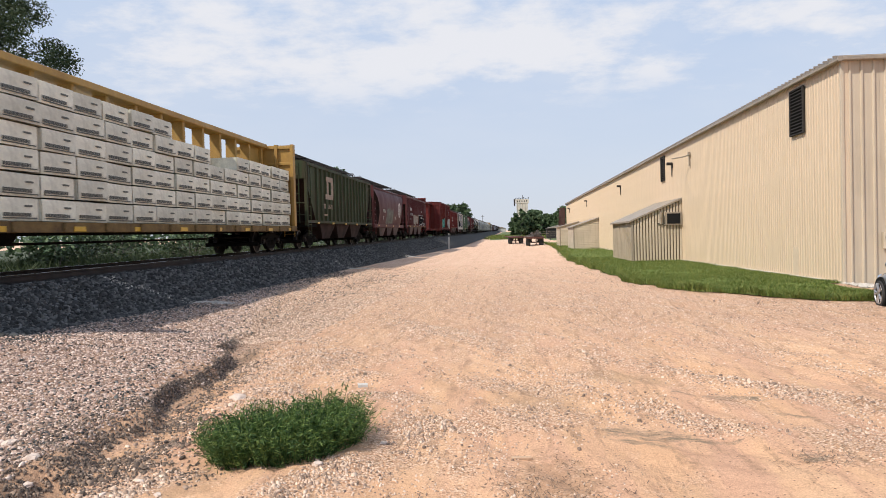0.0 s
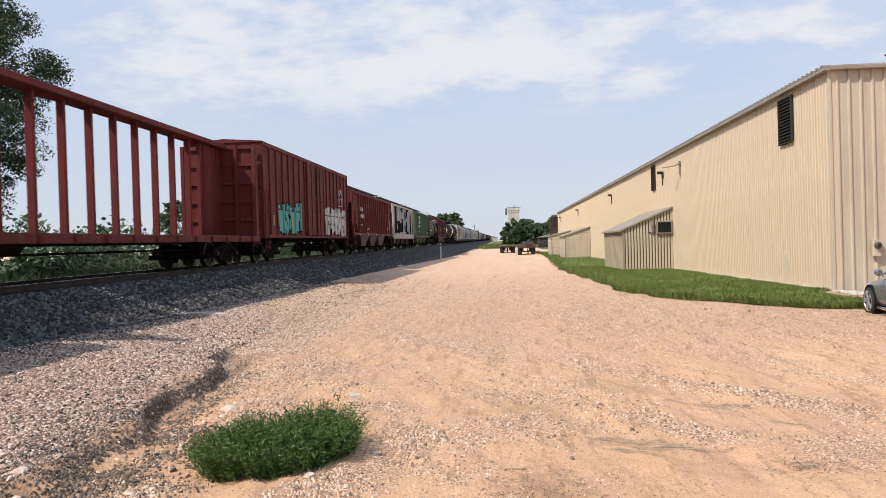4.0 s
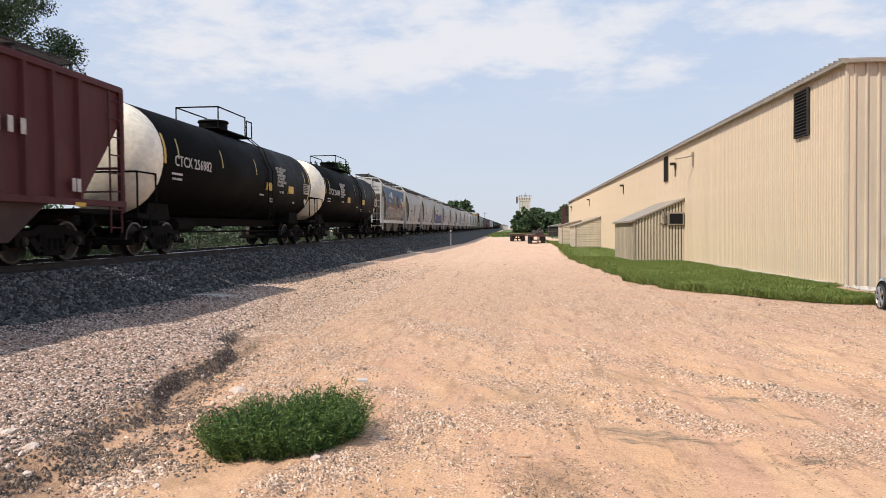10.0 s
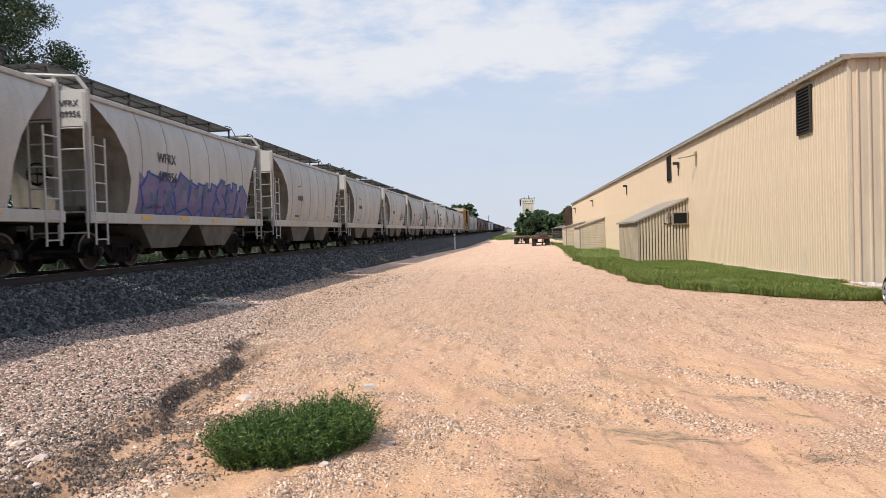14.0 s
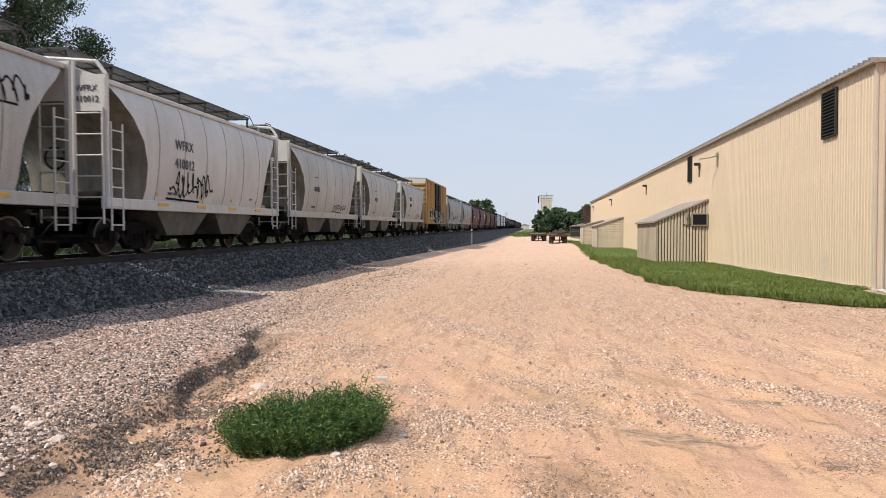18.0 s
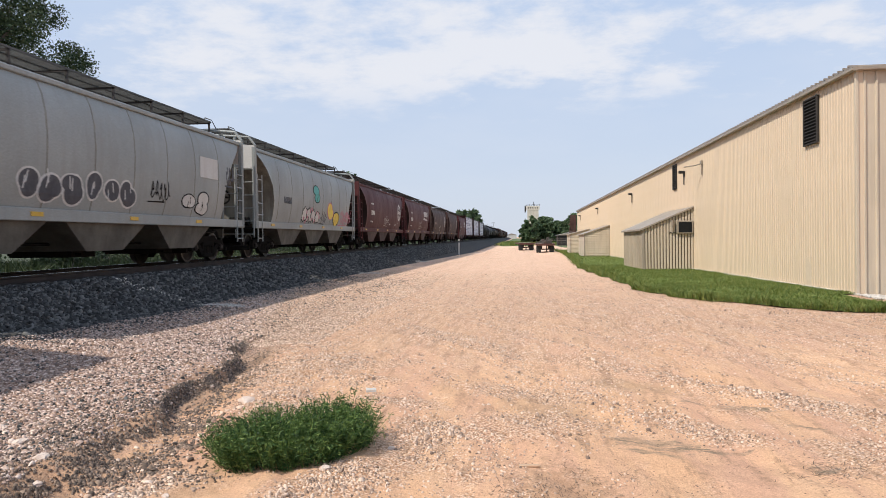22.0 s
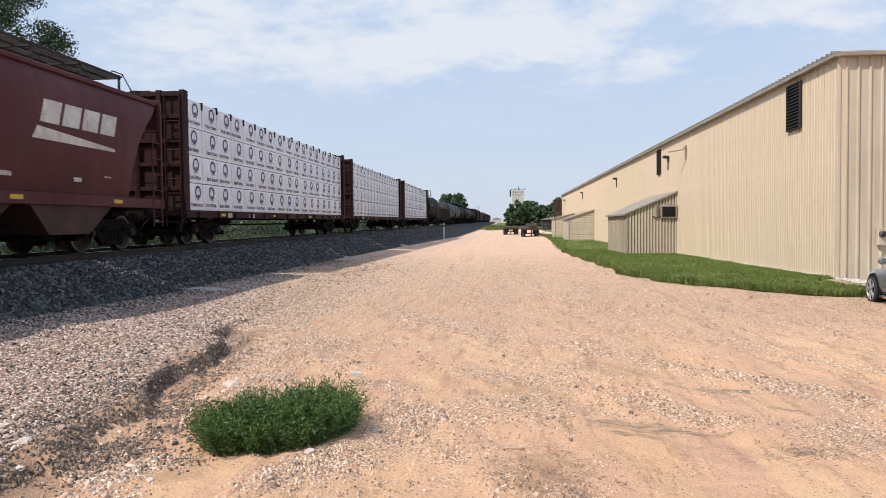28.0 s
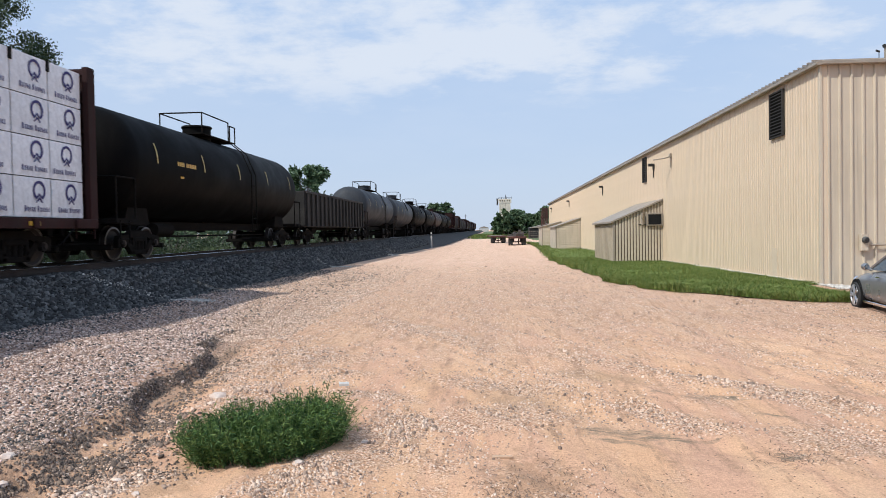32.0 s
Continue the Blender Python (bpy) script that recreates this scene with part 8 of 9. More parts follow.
def tree(at, height, spread_, label, seed, clumps=70, per=90, leaf=0.16, trunk_r=0.28, low=0.3, material=None, droop=0.3):
    """A trunk with limbs that carry uneven clumps of leaves."""
    rng = np.random.default_rng(seed)
    t = thing("tree", label, "tree", "trees", at=at)
    g = Geo()
    top = Vector((0, 0, height * 0.62))
    g.rod((0, 0, -0.3), (0.1, 0.05, height * 0.3), trunk_r, 10, trunk_r * 0.75, False).rod((0.1, 0.05, height * 0.3), tuple(top), trunk_r * 0.75, 10, trunk_r * 0.35, False)
    cs = []
    for i in range(clumps):
        a = rng.uniform(0, math.tau)
        u = rng.uniform(low, 1.0)
        wide = math.sin(math.pi * min(1, max(0.0, (u - low * 0.6) / (1.08 - low * 0.6)))) ** 0.6
        r = spread_ * wide * rng.uniform(0.45, 1.0)
        c = np.array([r * math.cos(a), r * math.sin(a), u * height])
        rad = spread_ * rng.uniform(0.10, 0.24)
        cs.append((c, rad))
        if i % 4 == 0:
            z0 = height * rng.uniform(0.2, 0.55)
            g.rod((0.05, 0.03, z0), tuple(c * np.array([0.55, 0.55, 1]) * [1, 1, 0.9]), trunk_r * 0.35, 6, trunk_r * 0.14, False)
            g.rod(tuple(c * np.array([0.55, 0.55, 1]) * [1, 1, 0.9]), tuple(c), trunk_r * 0.14, 5, 0.02, False)
    part("trunk", g, M_BARK, t)
    pts = []
    for c, rad in cs:
        k = rng.normal(size=(per, 3))
        k /= np.linalg.norm(k, axis=1)[:, None]
        k *= (rng.uniform(0.15, 1.0, per) ** 0.5)[:, None] * rad
        k[:, 2] *= 0.7
        pts.append(k + c)
    v, q = leaves(np.concatenate(pts), leaf, rng, 2.0, droop)
    part("crown", arrays_mesh("crown", v, q, material or M_LEAF), None, t)
    return t


tree(pose(-23.4, 27.5, 0.2), 14.6, 5.0, "large leafy green tree behind the railway line", 3, 360, 400, 0.062, 0.4, 0.22, None, 0.6)
tree(pose(-27.0, 23.5, 0.2), 13.0, 5.0, "leafy green tree behind the railway line", 4, 80, 150, 0.2, 0.35, 0.25)
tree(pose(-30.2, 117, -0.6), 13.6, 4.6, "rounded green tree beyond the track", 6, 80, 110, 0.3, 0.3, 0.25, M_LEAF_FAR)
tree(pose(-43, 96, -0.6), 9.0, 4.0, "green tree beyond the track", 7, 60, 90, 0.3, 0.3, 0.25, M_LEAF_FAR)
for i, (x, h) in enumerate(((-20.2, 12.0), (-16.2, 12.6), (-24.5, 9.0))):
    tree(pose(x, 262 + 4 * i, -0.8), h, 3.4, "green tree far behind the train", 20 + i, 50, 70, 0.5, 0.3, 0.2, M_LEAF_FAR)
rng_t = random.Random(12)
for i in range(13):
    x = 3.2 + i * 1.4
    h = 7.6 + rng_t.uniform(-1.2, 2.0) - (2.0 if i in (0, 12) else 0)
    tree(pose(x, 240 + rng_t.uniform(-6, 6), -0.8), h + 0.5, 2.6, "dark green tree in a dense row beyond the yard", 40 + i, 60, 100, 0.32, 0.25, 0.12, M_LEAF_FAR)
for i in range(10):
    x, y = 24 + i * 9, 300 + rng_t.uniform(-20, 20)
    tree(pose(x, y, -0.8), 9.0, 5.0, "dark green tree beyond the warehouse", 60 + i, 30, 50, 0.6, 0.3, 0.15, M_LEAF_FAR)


def scatter_blades(points, heights, width, rng, lean=0.35):
    """Grass blades, each a bent strip of two quads."""
    n = len(points)
    a = rng.uniform(0, math.tau, n)
    side = np.stack([np.cos(a), np.sin(a), np.zeros(n)], 1)
    b = rng.uniform(0, math.tau, n)
    bend = np.stack([np.cos(b), np.sin(b), np.zeros(n)], 1) * (heights * rng.uniform(0.1, lean * 2, n))[:, None]
    w = (width * rng.uniform(0.6, 1.4, n))[:, None]
    up = np.stack([np.zeros(n), np.zeros(n), heights], 1)
    p0, p1, p2 = points, points + up * 0.55 + bend * 0.3, points + up + bend
    v = np.stack([p0 - side * w, p0 + side * w, p1 + side * w * 0.8, p1 - side * w * 0.8, p2 + side * w * 0.15, p2 - side * w * 0.15], 1)
    q = np.array([[0, 1, 2, 3], [3, 2, 4, 5]])[None] + (np.arange(n) * 6)[:, None, None]
    return v.reshape(-1, 3), q.reshape(-1, 4)


VERGE = ((15.6, 8.0), (16.6, 6.2), (17.6, 5.1), (19.2, 4.35), (21.0, 3.95), (24.0, 3.85), (27.5, 3.85), (35, 3.7), (44, 3.65), (58, 4.2), (72, 4.9), (90, 5.6), (125, 6.2))


def verge_x(y):
    for (y0, x0), (y1, x1) in zip(VERGE, VERGE[1:]):
        if y0 <= y <= y1:
            return x0 + (x1 - x0) * (y - y0) / (y1 - y0) + 0.12 * math.sin(y * 1.3) + 0.07 * math.sin(y * 3.7)
    return 99.0


def grass_verge():
    ys = spread([(15.6, 40, 0.4), (40, 125, 2.0)])
    g = Geo()
    verts, faces = [], []
    n = 8
    for y in ys:
        a = verge_x(y)
        b = WALL_X + 0.1 if y > WALL_Y else 8.6
        for i in range(n + 1):
            x = a + (b - a) * i / n
            verts.append((x, y, ground_z(x, y) + 0.03))
    for j in range(len(ys) - 1):
        for i in range(n):
            k = j * (n + 1) + i
            faces.append((k, k + 1, k + n + 2, k + n + 1))
    me = bpy.data.meshes.new("grass_verge")
    me.from_pydata(verts, [], faces)
    me.shade_smooth()
    me.materials.append(M_TURF)
    tagged(new("grass_verge", me), "mown green grass strip along the warehouse", "grass", kind="structure")
    rng = np.random.default_rng(8)
    pts, hs = [], []
    for lo, hi, count, h in ((15.8, 26, 46000, 0.04), (26, 45, 34000, 0.05), (45, 120, 14000, 0.09)):
        for _ in range(count):
            y = rng.uniform(lo, hi)
            a = verge_x(y) - 0.08
            b = WALL_X if y > WALL_Y else 8.5
            x = a + (b - a) * rng.uniform(0, 1)
            if 6.4 < x and (37.9 < y < 44.7 or 71.4 < y < 78 or 90.5 < y < 97):
                continue
            pts.append((x, y, ground_z(x, y) + 0.02))
            hs.append(h * rng.uniform(0.5, 1.35) * (3.4 if x - a < 0.4 else 1.0) * (0.8 + 0.9 * (noise.noise(Vector((x, y, 4))) + 0.5)))
    v, q = scatter_blades(np.array(pts), np.array(hs), 0.008 + 0 * np.array(hs), rng, 0.75)
    tagged(new("grass", arrays_mesh("grass", v, q, M_GRASS)), "short green grass with a ragged edge", "grass", kind="stuff")


grass_verge()


def weed_patch():
    """The bushy weed clump beside the washed-out gully: upright stems with feathery leaves."""
    rng = np.random.default_rng(21)
    t = thing("weed_clump", "bushy bright green weed clump growing from the gravel", "weeds", at=pose(-1.79, 5.57, 0))
    stems = Geo()
    pts = []
    along = Vector((0.79, 0.62, 0)).normalized()
    across = Vector((-along.y, along.x, 0))
    for i in range(1150):
        u, w = rng.uniform(-1, 1), rng.uniform(-1, 1)
        if u * u + w * w > 1:
            continue
        p = along * (u * 0.60) + across * (w * 0.40)
        z = ground_z(-1.79 + p.x, 5.57 + p.y)
        h = (0.355 - 0.08 * (u * u + w * w)) * rng.uniform(0.7, 1.15) * (1 + 0.45 * noise.noise(Vector((p.x * 6, p.y * 6, 3))))
        if u > 0.8 and rng.uniform() < 0.4:
            h *= 1.12
        lean = Vector((p.x * 0.25 + rng.normal() * 0.05, p.y * 0.25 + rng.normal() * 0.05, h))
        base = Vector((p.x, p.y, z - 0.02))
        stems.rod(base, base + lean, 0.004, 3, 0.002, False)
        k = 44
        s = rng.uniform(0.12, 1.0, k)
        q = np.array(base)[None] + np.array(lean)[None] * s[:, None] + rng.normal(size=(k, 3)) * (0.03 * (1.2 - s))[:, None]
        pts.append(q)
    tagged(part("stalk", stems, M_WEED, t, smooth=0), kind="stuff")
    v, q = leaves(np.concatenate(pts), 0.0072, rng, 5.0, -0.1)
    tagged(part("foliage", arrays_mesh("foliage", v, q, M_WEED), None, t), kind="stuff")


weed_patch()


def brush_behind_track():
    """Tall grass, weeds and bushes on the far side of the line."""
    xs = spread([(-120, -40, 10), (-40, -14.2, 1.5)])
    ys = spread([(-40, 0, 8), (0, 60, 1.5), (60, 300, 10), (300, 900, 60)])
    sh = sheet("scrub_ground", xs, ys, lambda x, y: ground_z(x, y) + 0.05 + 0.08 * noise.noise(Vector((x * 0.4, y * 0.4, 1))), M_SCRUB)
    tagged(sh, "weedy green and tan ground behind the railway", "ground", kind="structure")
    rng = np.random.default_rng(31)
    n = 30000
    y = 8 + 110 * rng.uniform(0, 1, n) ** 1.6
    x = -14.6 - 12 * rng.uniform(0, 1, n) ** 1.4
    z = np.array([ground_z(a, b) + 0.05 for a, b in zip(x, y)])
    h = rng.uniform(0.25, 0.75, n)
    v, q = scatter_blades(np.stack([x, y, z], 1), h, 0.02 * np.ones(n), rng, 0.5)
    tagged(new("tall_grass", arrays_mesh("tall_grass", v, q, M_TALL)), "tall weedy grass behind the railway track", "grass", kind="stuff")
    for i in range(26):
        bx, by = -17.0 - rng.uniform(0, 9), 9 + 4.4 * i + rng.uniform(-1.5, 1.5)
        b = thing("bush", "rounded green bush behind the railway track", "bush", "bushes behind the track", at=pose(bx, by, 0.1))
        c = []
        hh = rng.uniform(1.0, 2.3)
        g = Geo()
        for _ in range(16):
            d = rng.normal(size=3)
            d /= np.linalg.norm(d)
            cc = np.array([d[0] * hh * 0.7, d[1] * hh * 0.7, hh * (0.5 + 0.42 * d[2])])
            g.rod((0, 0, 0), tuple(cc), 0.025, 4, 0.01, False)
            kk = rng.normal(size=(60, 3)) * hh * 0.19
            c.append(kk + cc)
        tagged(part("stalk", g, M_BARK, b), kind="stuff")
        v, q = leaves(np.concatenate(c), 0.09, rng, 1.9)
        tagged(part("foliage", arrays_mesh("foliage", v, q, M_BUSH), None, b), kind="stuff")


def hedgerow():
    """A ragged belt of scrub trees some way behind the line."""
    rng = np.random.default_rng(51)
    y = np.concatenate([np.linspace(-10, 120, 90), np.linspace(120, 520, 110)])
    g, c = Geo(), []
    for b in y:
        x = -33 - rng.uniform(0, 8)
        h = rng.uniform(2.2, 4.2) * (1 + 0.0015 * max(0, b))
        z = ground_z(x, b)
        g.rod((x, b, z), (x + rng.normal() * 0.3, b, z + h * 0.6), 0.08, 5, 0.04, False)
        for _ in range(9):
            d = rng.normal(size=3)
            d /= np.linalg.norm(d)
            cc = np.array([x + d[0] * 1.5, b + d[1] * 1.7, z + h * (0.5 + 0.42 * d[2])])
            c.append(rng.normal(size=(34, 3)) * np.array([0.5, 0.6, 0.45]) + cc)
    v, q = leaves(np.concatenate(c), 0.26, rng, 1.6)
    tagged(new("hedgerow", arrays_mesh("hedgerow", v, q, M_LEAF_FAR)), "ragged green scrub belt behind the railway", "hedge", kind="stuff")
    tagged(part("hedge_stems", g, M_BARK), "grey stems of the scrub belt", "hedge", kind="stuff")


hedgerow()


def far_field():
    """Rough grass where the gravel yard ends, and out to the far end of the view."""
    xs, ys = spread([(-6.2, 60, 3)]), spread([(150, 300, 6), (300, 900, 50)])
    edge = lambda x, y: -0.06 + 0.10 * smooth_step(150, 215, y + 14 * noise.noise(Vector((x * 0.2, y * 0.05, 2))) + max(0.0, x) * 5.0)
    tagged(sheet("far_field", xs, ys, lambda x, y: road_z(y) + edge(x, y), M_TURF_FAR), "rough green field past the end of the yard", "field", kind="structure")
    rng = np.random.default_rng(17)
    n = 9000
    y = 185 + 120 * rng.uniform(0, 1, n)
    x = -6 + 30 * rng.uniform(0, 1, n)
    z = np.array([road_z(b) for b in y])
    v, q = scatter_blades(np.stack([x, y, z], 1), rng.uniform(0.3, 0.9, n), 0.05 * np.ones(n), rng, 0.5)
    tagged(new("field_grass", arrays_mesh("field_grass", v, q, M_GRASS)), "tall rough grass past the end of the yard", "grass", kind="stuff")


far_field()


brush_behind_track()


# ---- loose stone ----
def stone_field(name, label, points, sizes, material, rng, flat_=0.55):
    """Angular pebbles, eight-cornered and squashed, each its own island."""
    n = len(points)
    base = np.array([(-1, -1, -1), (1, -1, -1), (1, 1, -1), (-1, 1, -1), (-1, -1, 1), (1, -1, 1), (1, 1, 1), (-1, 1, 1)], float)
    base[4:, :2] *= 0.7
    quads = np.array([(4, 5, 6, 7), (0, 1, 5, 4), (1, 2, 6, 5), (2, 3, 7, 6), (3, 0, 4, 7)])
    v = base[None] * (0.5 + rng.uniform(-0.24, 0.24, (n, 8, 3)))
    v *= np.stack([np.ones(n), rng.uniform(0.55, 1.0, n), flat_ * rng.uniform(0.6, 1.2, n)], 1)[:, None]
    # random turns
    a = rng.uniform(0, math.tau, n)
    t = rng.normal(0, 0.45, n)
    ca, sa, ct, st = np.cos(a), np.sin(a), np.cos(t), np.sin(t)
    x, y, z = v[..., 0], v[..., 1], v[..., 2]
    y, z = y * ct[:, None] - z * st[:, None], y * st[:, None] + z * ct[:, None]
    x, y = x * ca[:, None] - y * sa[:, None], x * sa[:, None] + y * ca[:, None]
    v = np.stack([x, y, z + 0.14 * flat_], -1) * sizes[:, None, None] + points[:, None]
    q = quads[None] + (np.arange(n) * 8)[:, None, None]
    tagged(new(name, arrays_mesh(name, v.reshape(-1, 3), q.reshape(-1, 4), material)), label, "stones", kind="stuff")


def ballast_stones():
    rng = np.random.default_rng(77)
    n = 46000
    y = 7 + 83 * rng.uniform(0, 1, n) ** 2.1
    x = -9.3 + 1.95 * rng.uniform(0, 1, n)
    z = np.array([max(bed_z(a, b), ground_z(a, b)) for a, b in zip(x, y)])
    s = rng.uniform(0.026, 0.07, n) * (1 + y / 45)
    stone_field("ballast_stones", "dark grey angular ballast stones on the slope", np.stack([x, y, z + 0.006], 1), s, M_STONE_DARK, rng, 0.75)
    # spill of mixed stone at the foot of the slope
    n = 92000
    y = 3.4 + 30 * rng.uniform(0, 1, n) ** 2.2
    x = -7.4 + 4.0 * rng.uniform(0, 1, n) ** 0.95
    keep_ = x < np.array([lip_x(b) - 0.24 * max(0.0, b - 11.5) for b in y]) + 0.03
    x, y = x[keep_], y[keep_]
    z = np.array([max(bed_z(a, b), ground_z(a, b)) for a, b in zip(x, y)])
    s = rng.uniform(0.0085, 0.022, len(x)) * (1 + y / 24) * np.where(rng.uniform(0, 1, len(x)) < 0.03, 1.9, 1.0)
    stone_field("shoulder_gravel", "pinkish and white crushed gravel beside the track", np.stack([x, y, z + 0.002], 1), s, M_STONE_PINK, rng)
    n = 13000
    y = 3.6 + 26 * rng.uniform(0, 1, n) ** 2.3
    x = np.where(rng.uniform(0, 1, n) < 0.35, -7.2 + 3.7 * rng.uniform(0, 1, n) ** 0.45, -7.5 + 0.6 * np.abs(rng.normal(0, 1, n)))
    keep_ = x < np.array([lip_x(b) for b in y]) + 0.03
    x, y = x[keep_], y[keep_]
    z = np.array([max(bed_z(a, b), ground_z(a, b)) for a, b in zip(x, y)])
    stone_field("dark_spill", "dark stones spilled over the pale gravel", np.stack([x, y, z + 0.005], 1), rng.uniform(0.010, 0.028, len(x)) * (1 + y / 28), M_STONE_DARK, rng)


def heap(x, y, cx, cy, r):
    return np.exp(-(((x - cx) ** 2 + (y - cy) ** 2) / (r * r)))


def yard_gravel():
    rng = np.random.default_rng(99)
    n = 250000
    y = 3.4 + 44 * rng.uniform(0, 1, n) ** 2.3
    x = -3.6 + 13.7 * rng.uniform(0, 1, n) * (0.42 + 0.58 * np.minimum(1, y / 12))
    # rows that the wheels have left, slanting across the yard
    c, s_ = math.cos(radians(27)), math.sin(radians(27))
    d = np.array([noise.noise(Vector(((a * c + b * s_) * 1.3, (b * c - a * s_) * 0.25, 7))) + 0.75 * noise.noise(Vector((a * 2.4, b * 1.7, 2))) for a, b in zip(x, y)])
    bank = bank_at(x, y, 5)
    d = 0.17 + 0.5 * d + 0.25 * np.clip((y - 9) / 8, 0, 1) + 0.6 * bank * (0.7 + 0.9 * d)
    d -= 0.8 * heap(x, y, 1.5, 5.3, 0.75) + 0.9 * heap(x, y, -2.9, 5.9, 0.5) + 0.6 * heap(x, y, 2.4, 4.4, 0.7) + 0.8 * heap(x, y, -2.3, 4.75, 0.3) + 0.7 * heap(x, y, 2.3, 6.9, 0.4)
    ok = (d > rng.uniform(0.0, 1.0, n)) & (x > np.array([lip_x(b) for b in y]) + 0.4 * (y < 8))
    ok &= rng.uniform(0, 1, n) > np.clip((y - 16) / 22, 0, 1)
    ok &= ~((x > np.array([verge_x(b) for b in y]) - 0.1) & (y > 15.6))
    x, y, bank = x[ok], y[ok], bank[ok]
    z = np.array([ground_z(a, b) for a, b in zip(x, y)])
    s = rng.uniform(0.005, 0.0155, len(x)) * (1 + y / 24) * (1 + 0.25 * np.minimum(bank, 1.0)) * np.where(rng.uniform(0, 1, len(x)) < 0.05, 1.7, 1.0)
    stone_field("yard_gravel", "scattered pinkish gravel pressed into the clay yard", np.stack([x, y, z + 0.001], 1), s, M_STONE_YARD, rng, 0.85)
    # thinner gravel over the clay between the far yard and the track
    n = 40000
    y = 11.3 + 26 * rng.uniform(0, 1, n) ** 1.7
    x = -7.3 + 4.0 * rng.uniform(0, 1, n)
    ok = rng.uniform(0, 1, n) > np.clip((y - 16) / 22, 0, 1)
    ok &= x > np.array([lip_x(b) - 0.24 * max(0.0, b - 11.5) for b in y]) - 0.2
    x, y = x[ok], y[ok]
    z = np.array([max(bed_z(a, b), ground_z(a, b)) for a, b in zip(x, y)])
    stone_field("verge_gravel", "fine pinkish gravel on the clay beside the track", np.stack([x, y, z + 0.001], 1), rng.uniform(0.006, 0.022, len(x)) * (1 + y / 26), M_STONE_YARD, rng, 0.8)
    # small clods fallen from the washed-out edge
    n = 9000
    y = 4 + 7.5 * rng.uniform(0, 1, n)
    x = np.array([lip_x(b) for b in y]) + np.abs(rng.normal(0, 0.07, n)) - 0.06
    z = np.array([ground_z(a, b) for a, b in zip(x, y)])
    near = (y < 6.7) & (rng.uniform(0, 1, n) < 0.8)
    x = np.where(near, np.array([lip_x(b) for b in y]) - np.abs(rng.normal(0, 0.42, n)) + 0.05, x)
    z = np.array([ground_z(a, b) for a, b in zip(x, y)])
    stone_field("gully_clods", "broken clay clods along the washed-out edge", np.stack([x, y, z + 0.002], 1), rng.uniform(0.008, 0.026, n), M_CLOD, rng, 0.8)
    # heaps of clods and of washed stone on the bed of the gully
    def strewn(heaps):
        k = np.repeat(np.arange(len(heaps)), [h[4] for h in heaps])
        h = np.array(heaps)[k]
        x_ = h[:, 0] + rng.normal(0, 1, len(k)) * h[:, 2]
        y_ = h[:, 1] + rng.normal(0, 1, len(k)) * h[:, 3]
        return np.stack([x_, y_, [ground_z(a, b) + 0.001 for a, b in zip(x_, y_)]], 1)

    p = strewn(((-3.02, 5.35, 0.12, 0.16, 420), (-2.86, 5.75, 0.10, 0.10, 300), (-3.1, 6.35, 0.14, 0.18, 520), (-2.85, 6.3, 0.16, 0.16, 300), (-3.25, 7.0, 0.12, 0.25, 420), (-2.8, 5.2, 0.16, 0.20, 260), (-3.0, 4.9, 0.15, 0.2, 500), (-2.45, 5.0, 0.14, 0.1, 160), (-3.3, 8.0, 0.12, 0.5, 420), (-3.5, 9.0, 0.15, 0.5, 420), (-3.9, 10.2, 0.2, 0.5, 380)))
    stone_field("clay_crumbs", "crumbled brown clay strewn on the gully bed", p, rng.uniform(0.006, 0.024, len(p)) * np.where(rng.uniform(0, 1, len(p)) < 0.06, 1.9, 1.0), M_CLOD, rng, 0.75)
    p = strewn(((-2.66, 4.82, 0.09, 0.08, 150), (-2.72, 4.6, 0.13, 0.08, 170), (-2.5, 4.95, 0.16, 0.10, 120), (-2.95, 6.1, 0.25, 0.35, 260), (-3.0, 5.2, 0.2, 0.3, 220), (-4.2, 5.5, 0.5, 0.4, 420), (-2.45, 6.9, 0.3, 0.25, 300), (-2.6, 4.3, 0.2, 0.15, 220)))
    stone_field("washed_stones", "pale washed stones lying along the gully", p, rng.uniform(0.008, 0.026, len(p)) * np.where(rng.uniform(0, 1, len(p)) < 0.08, 1.9, 1.0), M_STONE_YARD, rng, 0.6)
    # dead stalks and bark litter on the trodden earth
    n = 700
    k = rng.integers(0, 4, n)
    cx, cy, r = np.array([0.3, 2.2, 0.45, 0.35])[k], np.array([4.8, 5.3, 7.2, 4.6])[k], np.array([0.3, 0.16, 0.5, 0.3])[k]
    x, y = cx + rng.normal(0, 1, n) * r, cy + rng.normal(0, 1, n) * r * 0.9
    z = np.array([ground_z(a, b) + 0.004 for a, b in zip(x, y)])
    a = rng.uniform(0, math.pi, n)
    l, w = rng.uniform(0.008, 0.03, n), rng.uniform(0.001, 0.003, n)
    ux, uy = np.cos(a), np.sin(a)
    lift = rng.uniform(0.0, 0.012, n)
    vv = np.stack([np.stack([x - ux * l - uy * w, y - uy * l + ux * w, z], 1), np.stack([x - ux * l + uy * w, y - uy * l - ux * w, z], 1),
                   np.stack([x + ux * l + uy * w, y + uy * l - ux * w, z + lift], 1), np.stack([x + ux * l - uy * w, y + uy * l + ux * w, z + lift], 1)], 1)
    tagged(new("dry_litter", arrays_mesh("dry_litter", vv.reshape(-1, 3), np.arange(4 * n).reshape(-1, 4), M_LITTER)), "dry brown stalks and bark litter on the clay", "litter", kind="stuff")


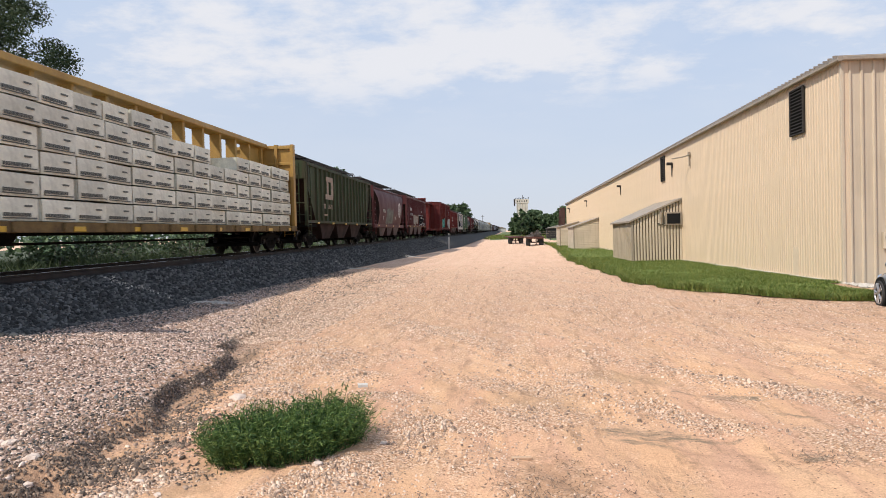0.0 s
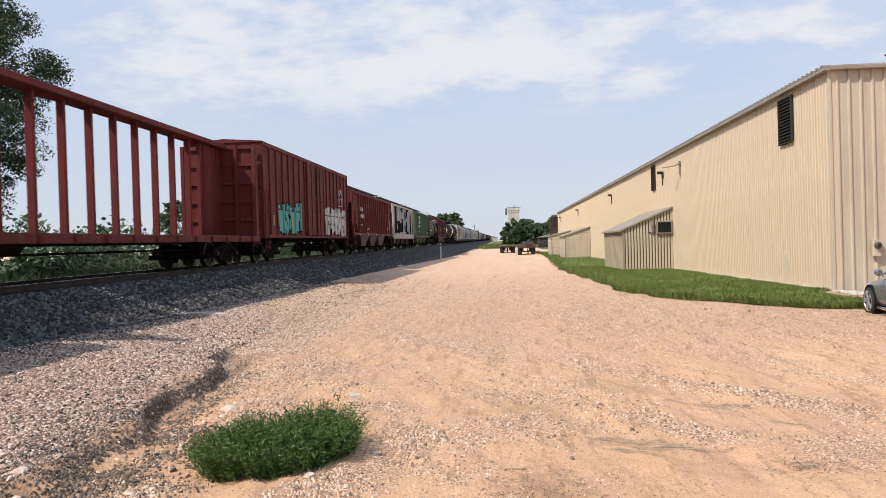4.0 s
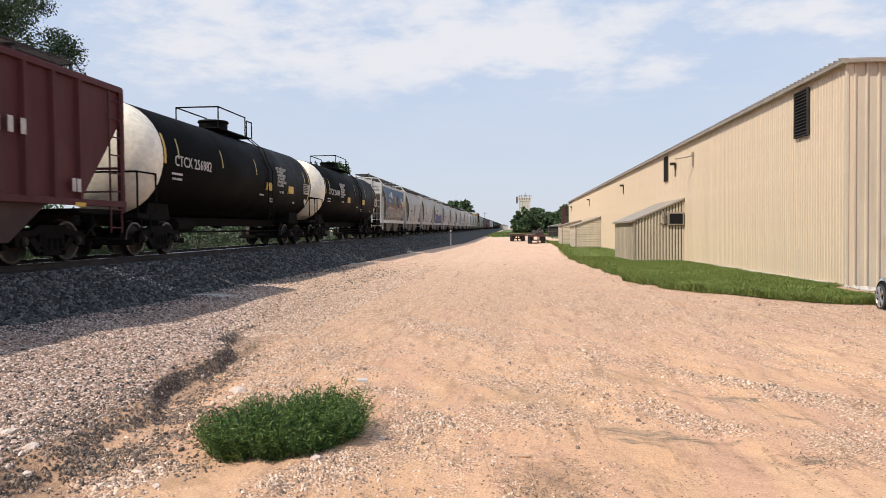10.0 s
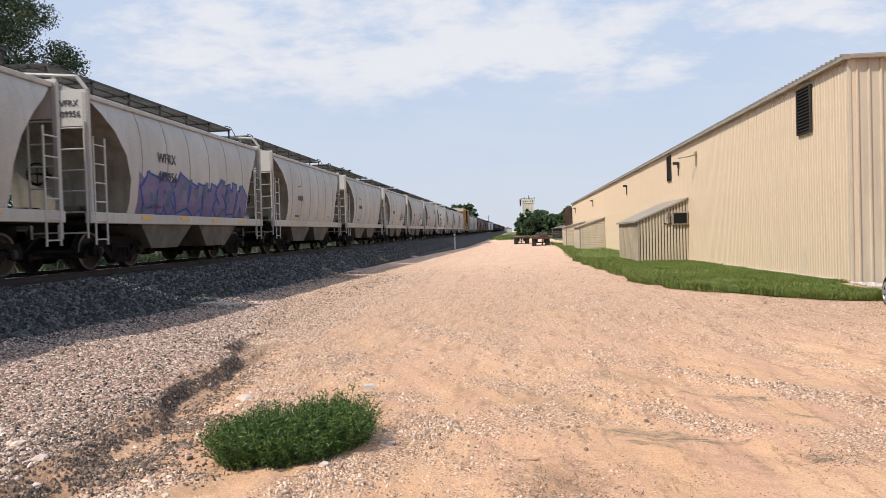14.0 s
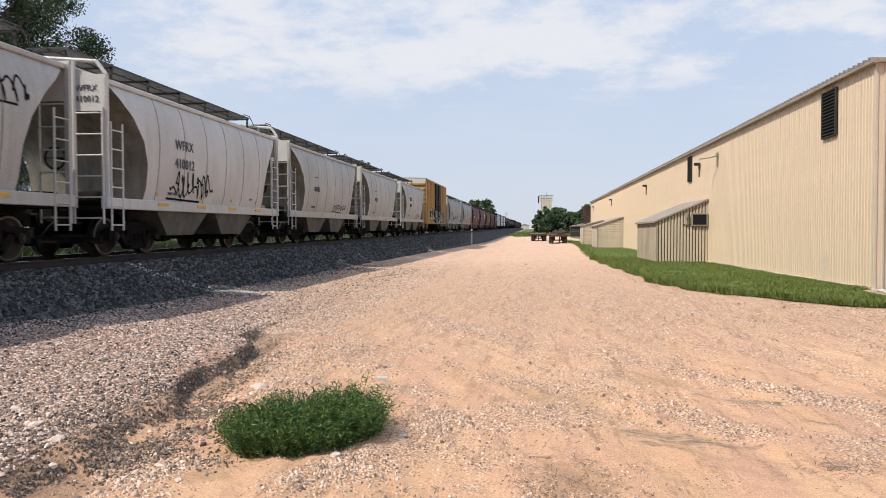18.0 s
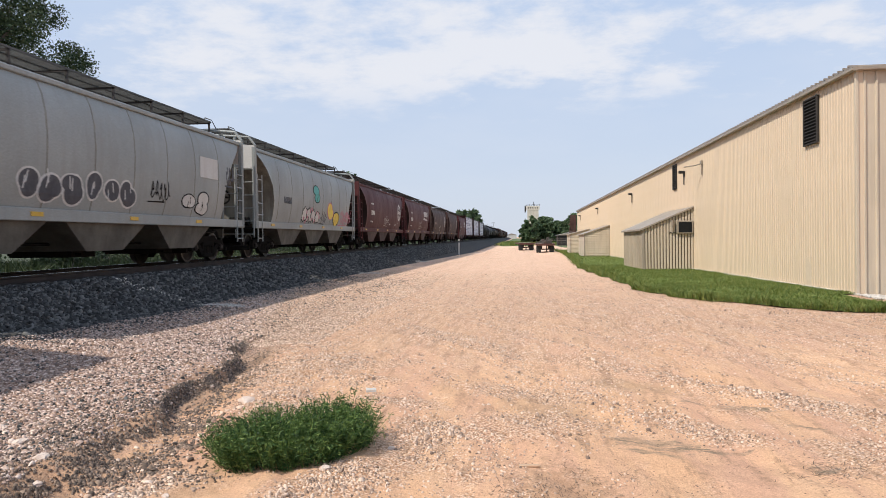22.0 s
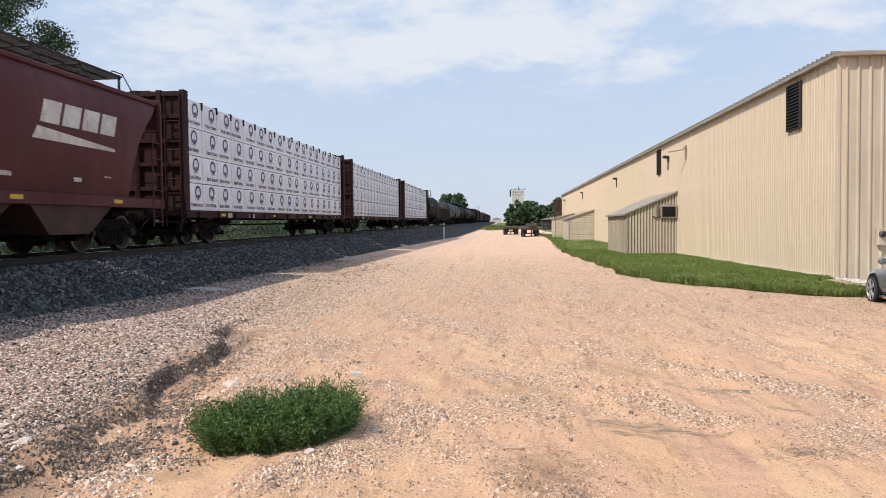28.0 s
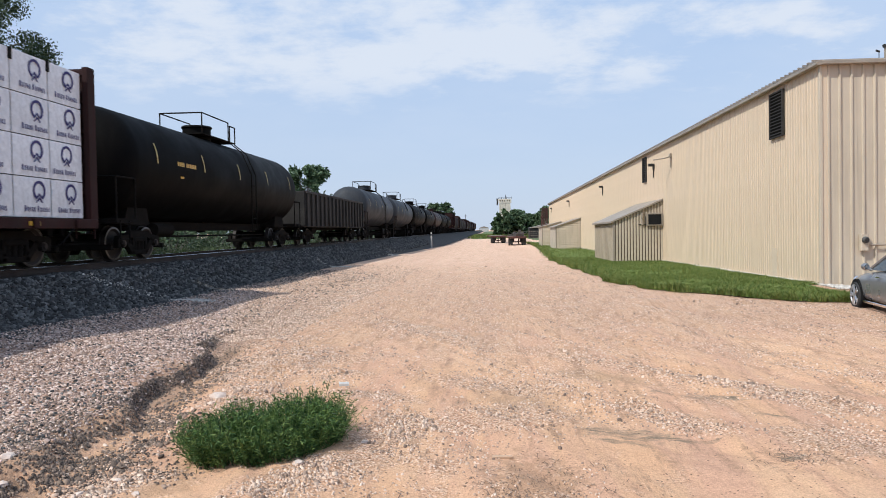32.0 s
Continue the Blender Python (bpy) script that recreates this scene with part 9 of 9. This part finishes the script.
def white_dust():
    """Runs of pale lime dust down the ballast."""
    rng = np.random.default_rng(64)
    px, py = [], []
    for run, count, wide in ((((-8.78, 15.1), (-8.4, 15.6), (-7.9, 15.95), (-7.3, 16.3), (-6.4, 16.1)), 800, 0.09), (((-8.9, 33.2), (-7.75, 32.7), (-6.5, 32.9)), 350, 0.14),
                             (((-8.2, 48.0), (-7.4, 51.0), (-6.9, 52.5)), 260, 0.2)):
        for _ in range(count):
            k = rng.uniform(0, len(run) - 1.001)
            (x0, y0), (x1, y1) = run[int(k)], run[int(k) + 1]
            u = k - int(k)
            px.append(x0 + (x1 - x0) * u + rng.normal() * wide)
            py.append(y0 + (y1 - y0) * u + rng.normal() * wide * 1.3)
    x, y = np.array(px), np.array(py)
    z = np.array([max(bed_z(a, b), ground_z(a, b)) + 0.02 for a, b in zip(x, y)])
    stone_field("lime_dust", "white lime dust and chips run down the ballast", np.stack([x, y, z], 1), rng.uniform(0.010, 0.032, len(x)) * (1 + y / 40), M_STONE_WHITE, rng, 0.6)


def corner_apron():
    rng = np.random.default_rng(5)
    n = 1600
    x, y = rng.uniform(9.0, 10.8, n), rng.uniform(19.0, 20.0, n)
    z = np.array([ground_z(a, b) + 0.03 for a, b in zip(x, y)])
    stone_field("white_gravel", "white gravel at the warehouse corner", np.stack([x, y, z], 1), rng.uniform(0.025, 0.06, n), M_STONE_WHITE, rng, 0.7)


M_STONE_WHITE = island_mat("white_gravel", (0.36, 0.32, 0.28), (0.52, 0.475, 0.42), (0.68, 0.63, 0.57))
M_LITTER = island_mat("dry_litter", (0.07, 0.045, 0.03), (0.16, 0.10, 0.065), (0.32, 0.22, 0.14), bump=0)
M_CLOD = island_mat("clay_clods", (0.06, 0.043, 0.033), (0.13, 0.09, 0.066), (0.34, 0.24, 0.175))
ballast_stones()
yard_gravel()
corner_apron()
white_dust()


def boulder(x, y, r, label, material, seed):
    rng = random.Random(seed)
    bm = bmesh.new()
    bmesh.ops.create_icosphere(bm, subdivisions=2, radius=r)
    for v in bm.verts:
        v.co *= 1 + 0.55 * noise.noise(v.co * (1.3 / r) + Vector((seed, 0, 0)))
        v.co.z *= 0.5
    me = bpy.data.meshes.new("rock")
    bm.to_mesh(me)
    bm.free()
    me.materials.append(material)
    ob = new("rock", me)
    ob.matrix_basis = pose(x, y, ground_z(x, y) + r * 0.18, 0, 0, rng.uniform(0, 360))
    tagged(ob, label, "rock", "loose rocks")


M_ROCK = mat("pale_rock", (0.66, 0.54, 0.46), (0.50, 0.37, 0.30), 0.9, scale=8, fine=50, bump=0.6)
for i, (x, y, r) in enumerate(((-3.45, 4.80, 0.055), (-2.66, 4.86, 0.034), (-2.78, 7.05, 0.085), (-1.43, 5.12, 0.045), (-2.4, 4.6, 0.026), (-3.3, 4.55, 0.04), (-1.05, 5.75, 0.03), (-2.8, 4.62, 0.034), (-3.9, 5.2, 0.05), (-4.4, 5.6, 0.05))):
    boulder(x, y, r, "pale weathered rock lying in the gravel", M_ROCK, i + 2)
brick = Geo().box(-0.055, 0.055, -0.035, 0.035, 0, 0.04, 0.006)
tagged(part("block", brick, M_GREY_W, at=pose(-1.63, 7.75, ground_z(-1.63, 7.75) - 0.005, 0, 0, 12)), "small white block lying behind the weeds", "block")
M_SCRAPWOOD = mat("split_pale_wood", (0.52, 0.36, 0.24), (0.40, 0.25, 0.16), 0.85, scale=12, bump=0.4)
stick = Geo().box(-0.075, 0.075, -0.018, 0.018, 0, 0.022, 0.005)
tagged(part("wood_scrap", stick, M_SCRAPWOOD, at=pose(0.07, 5.33, ground_z(0.07, 5.33) + 0.002, 0, 0, 3)), "short pale scrap of split wood on the clay", "wood scrap")


def motions():
    for car, start in cars:
        walk(car, [(t, pose(TRACK_X, start - SPEED * t, RAIL_Z)) for t in (0, 4, 8, 12, 16, 20, 24, 28, 32)])


motions()
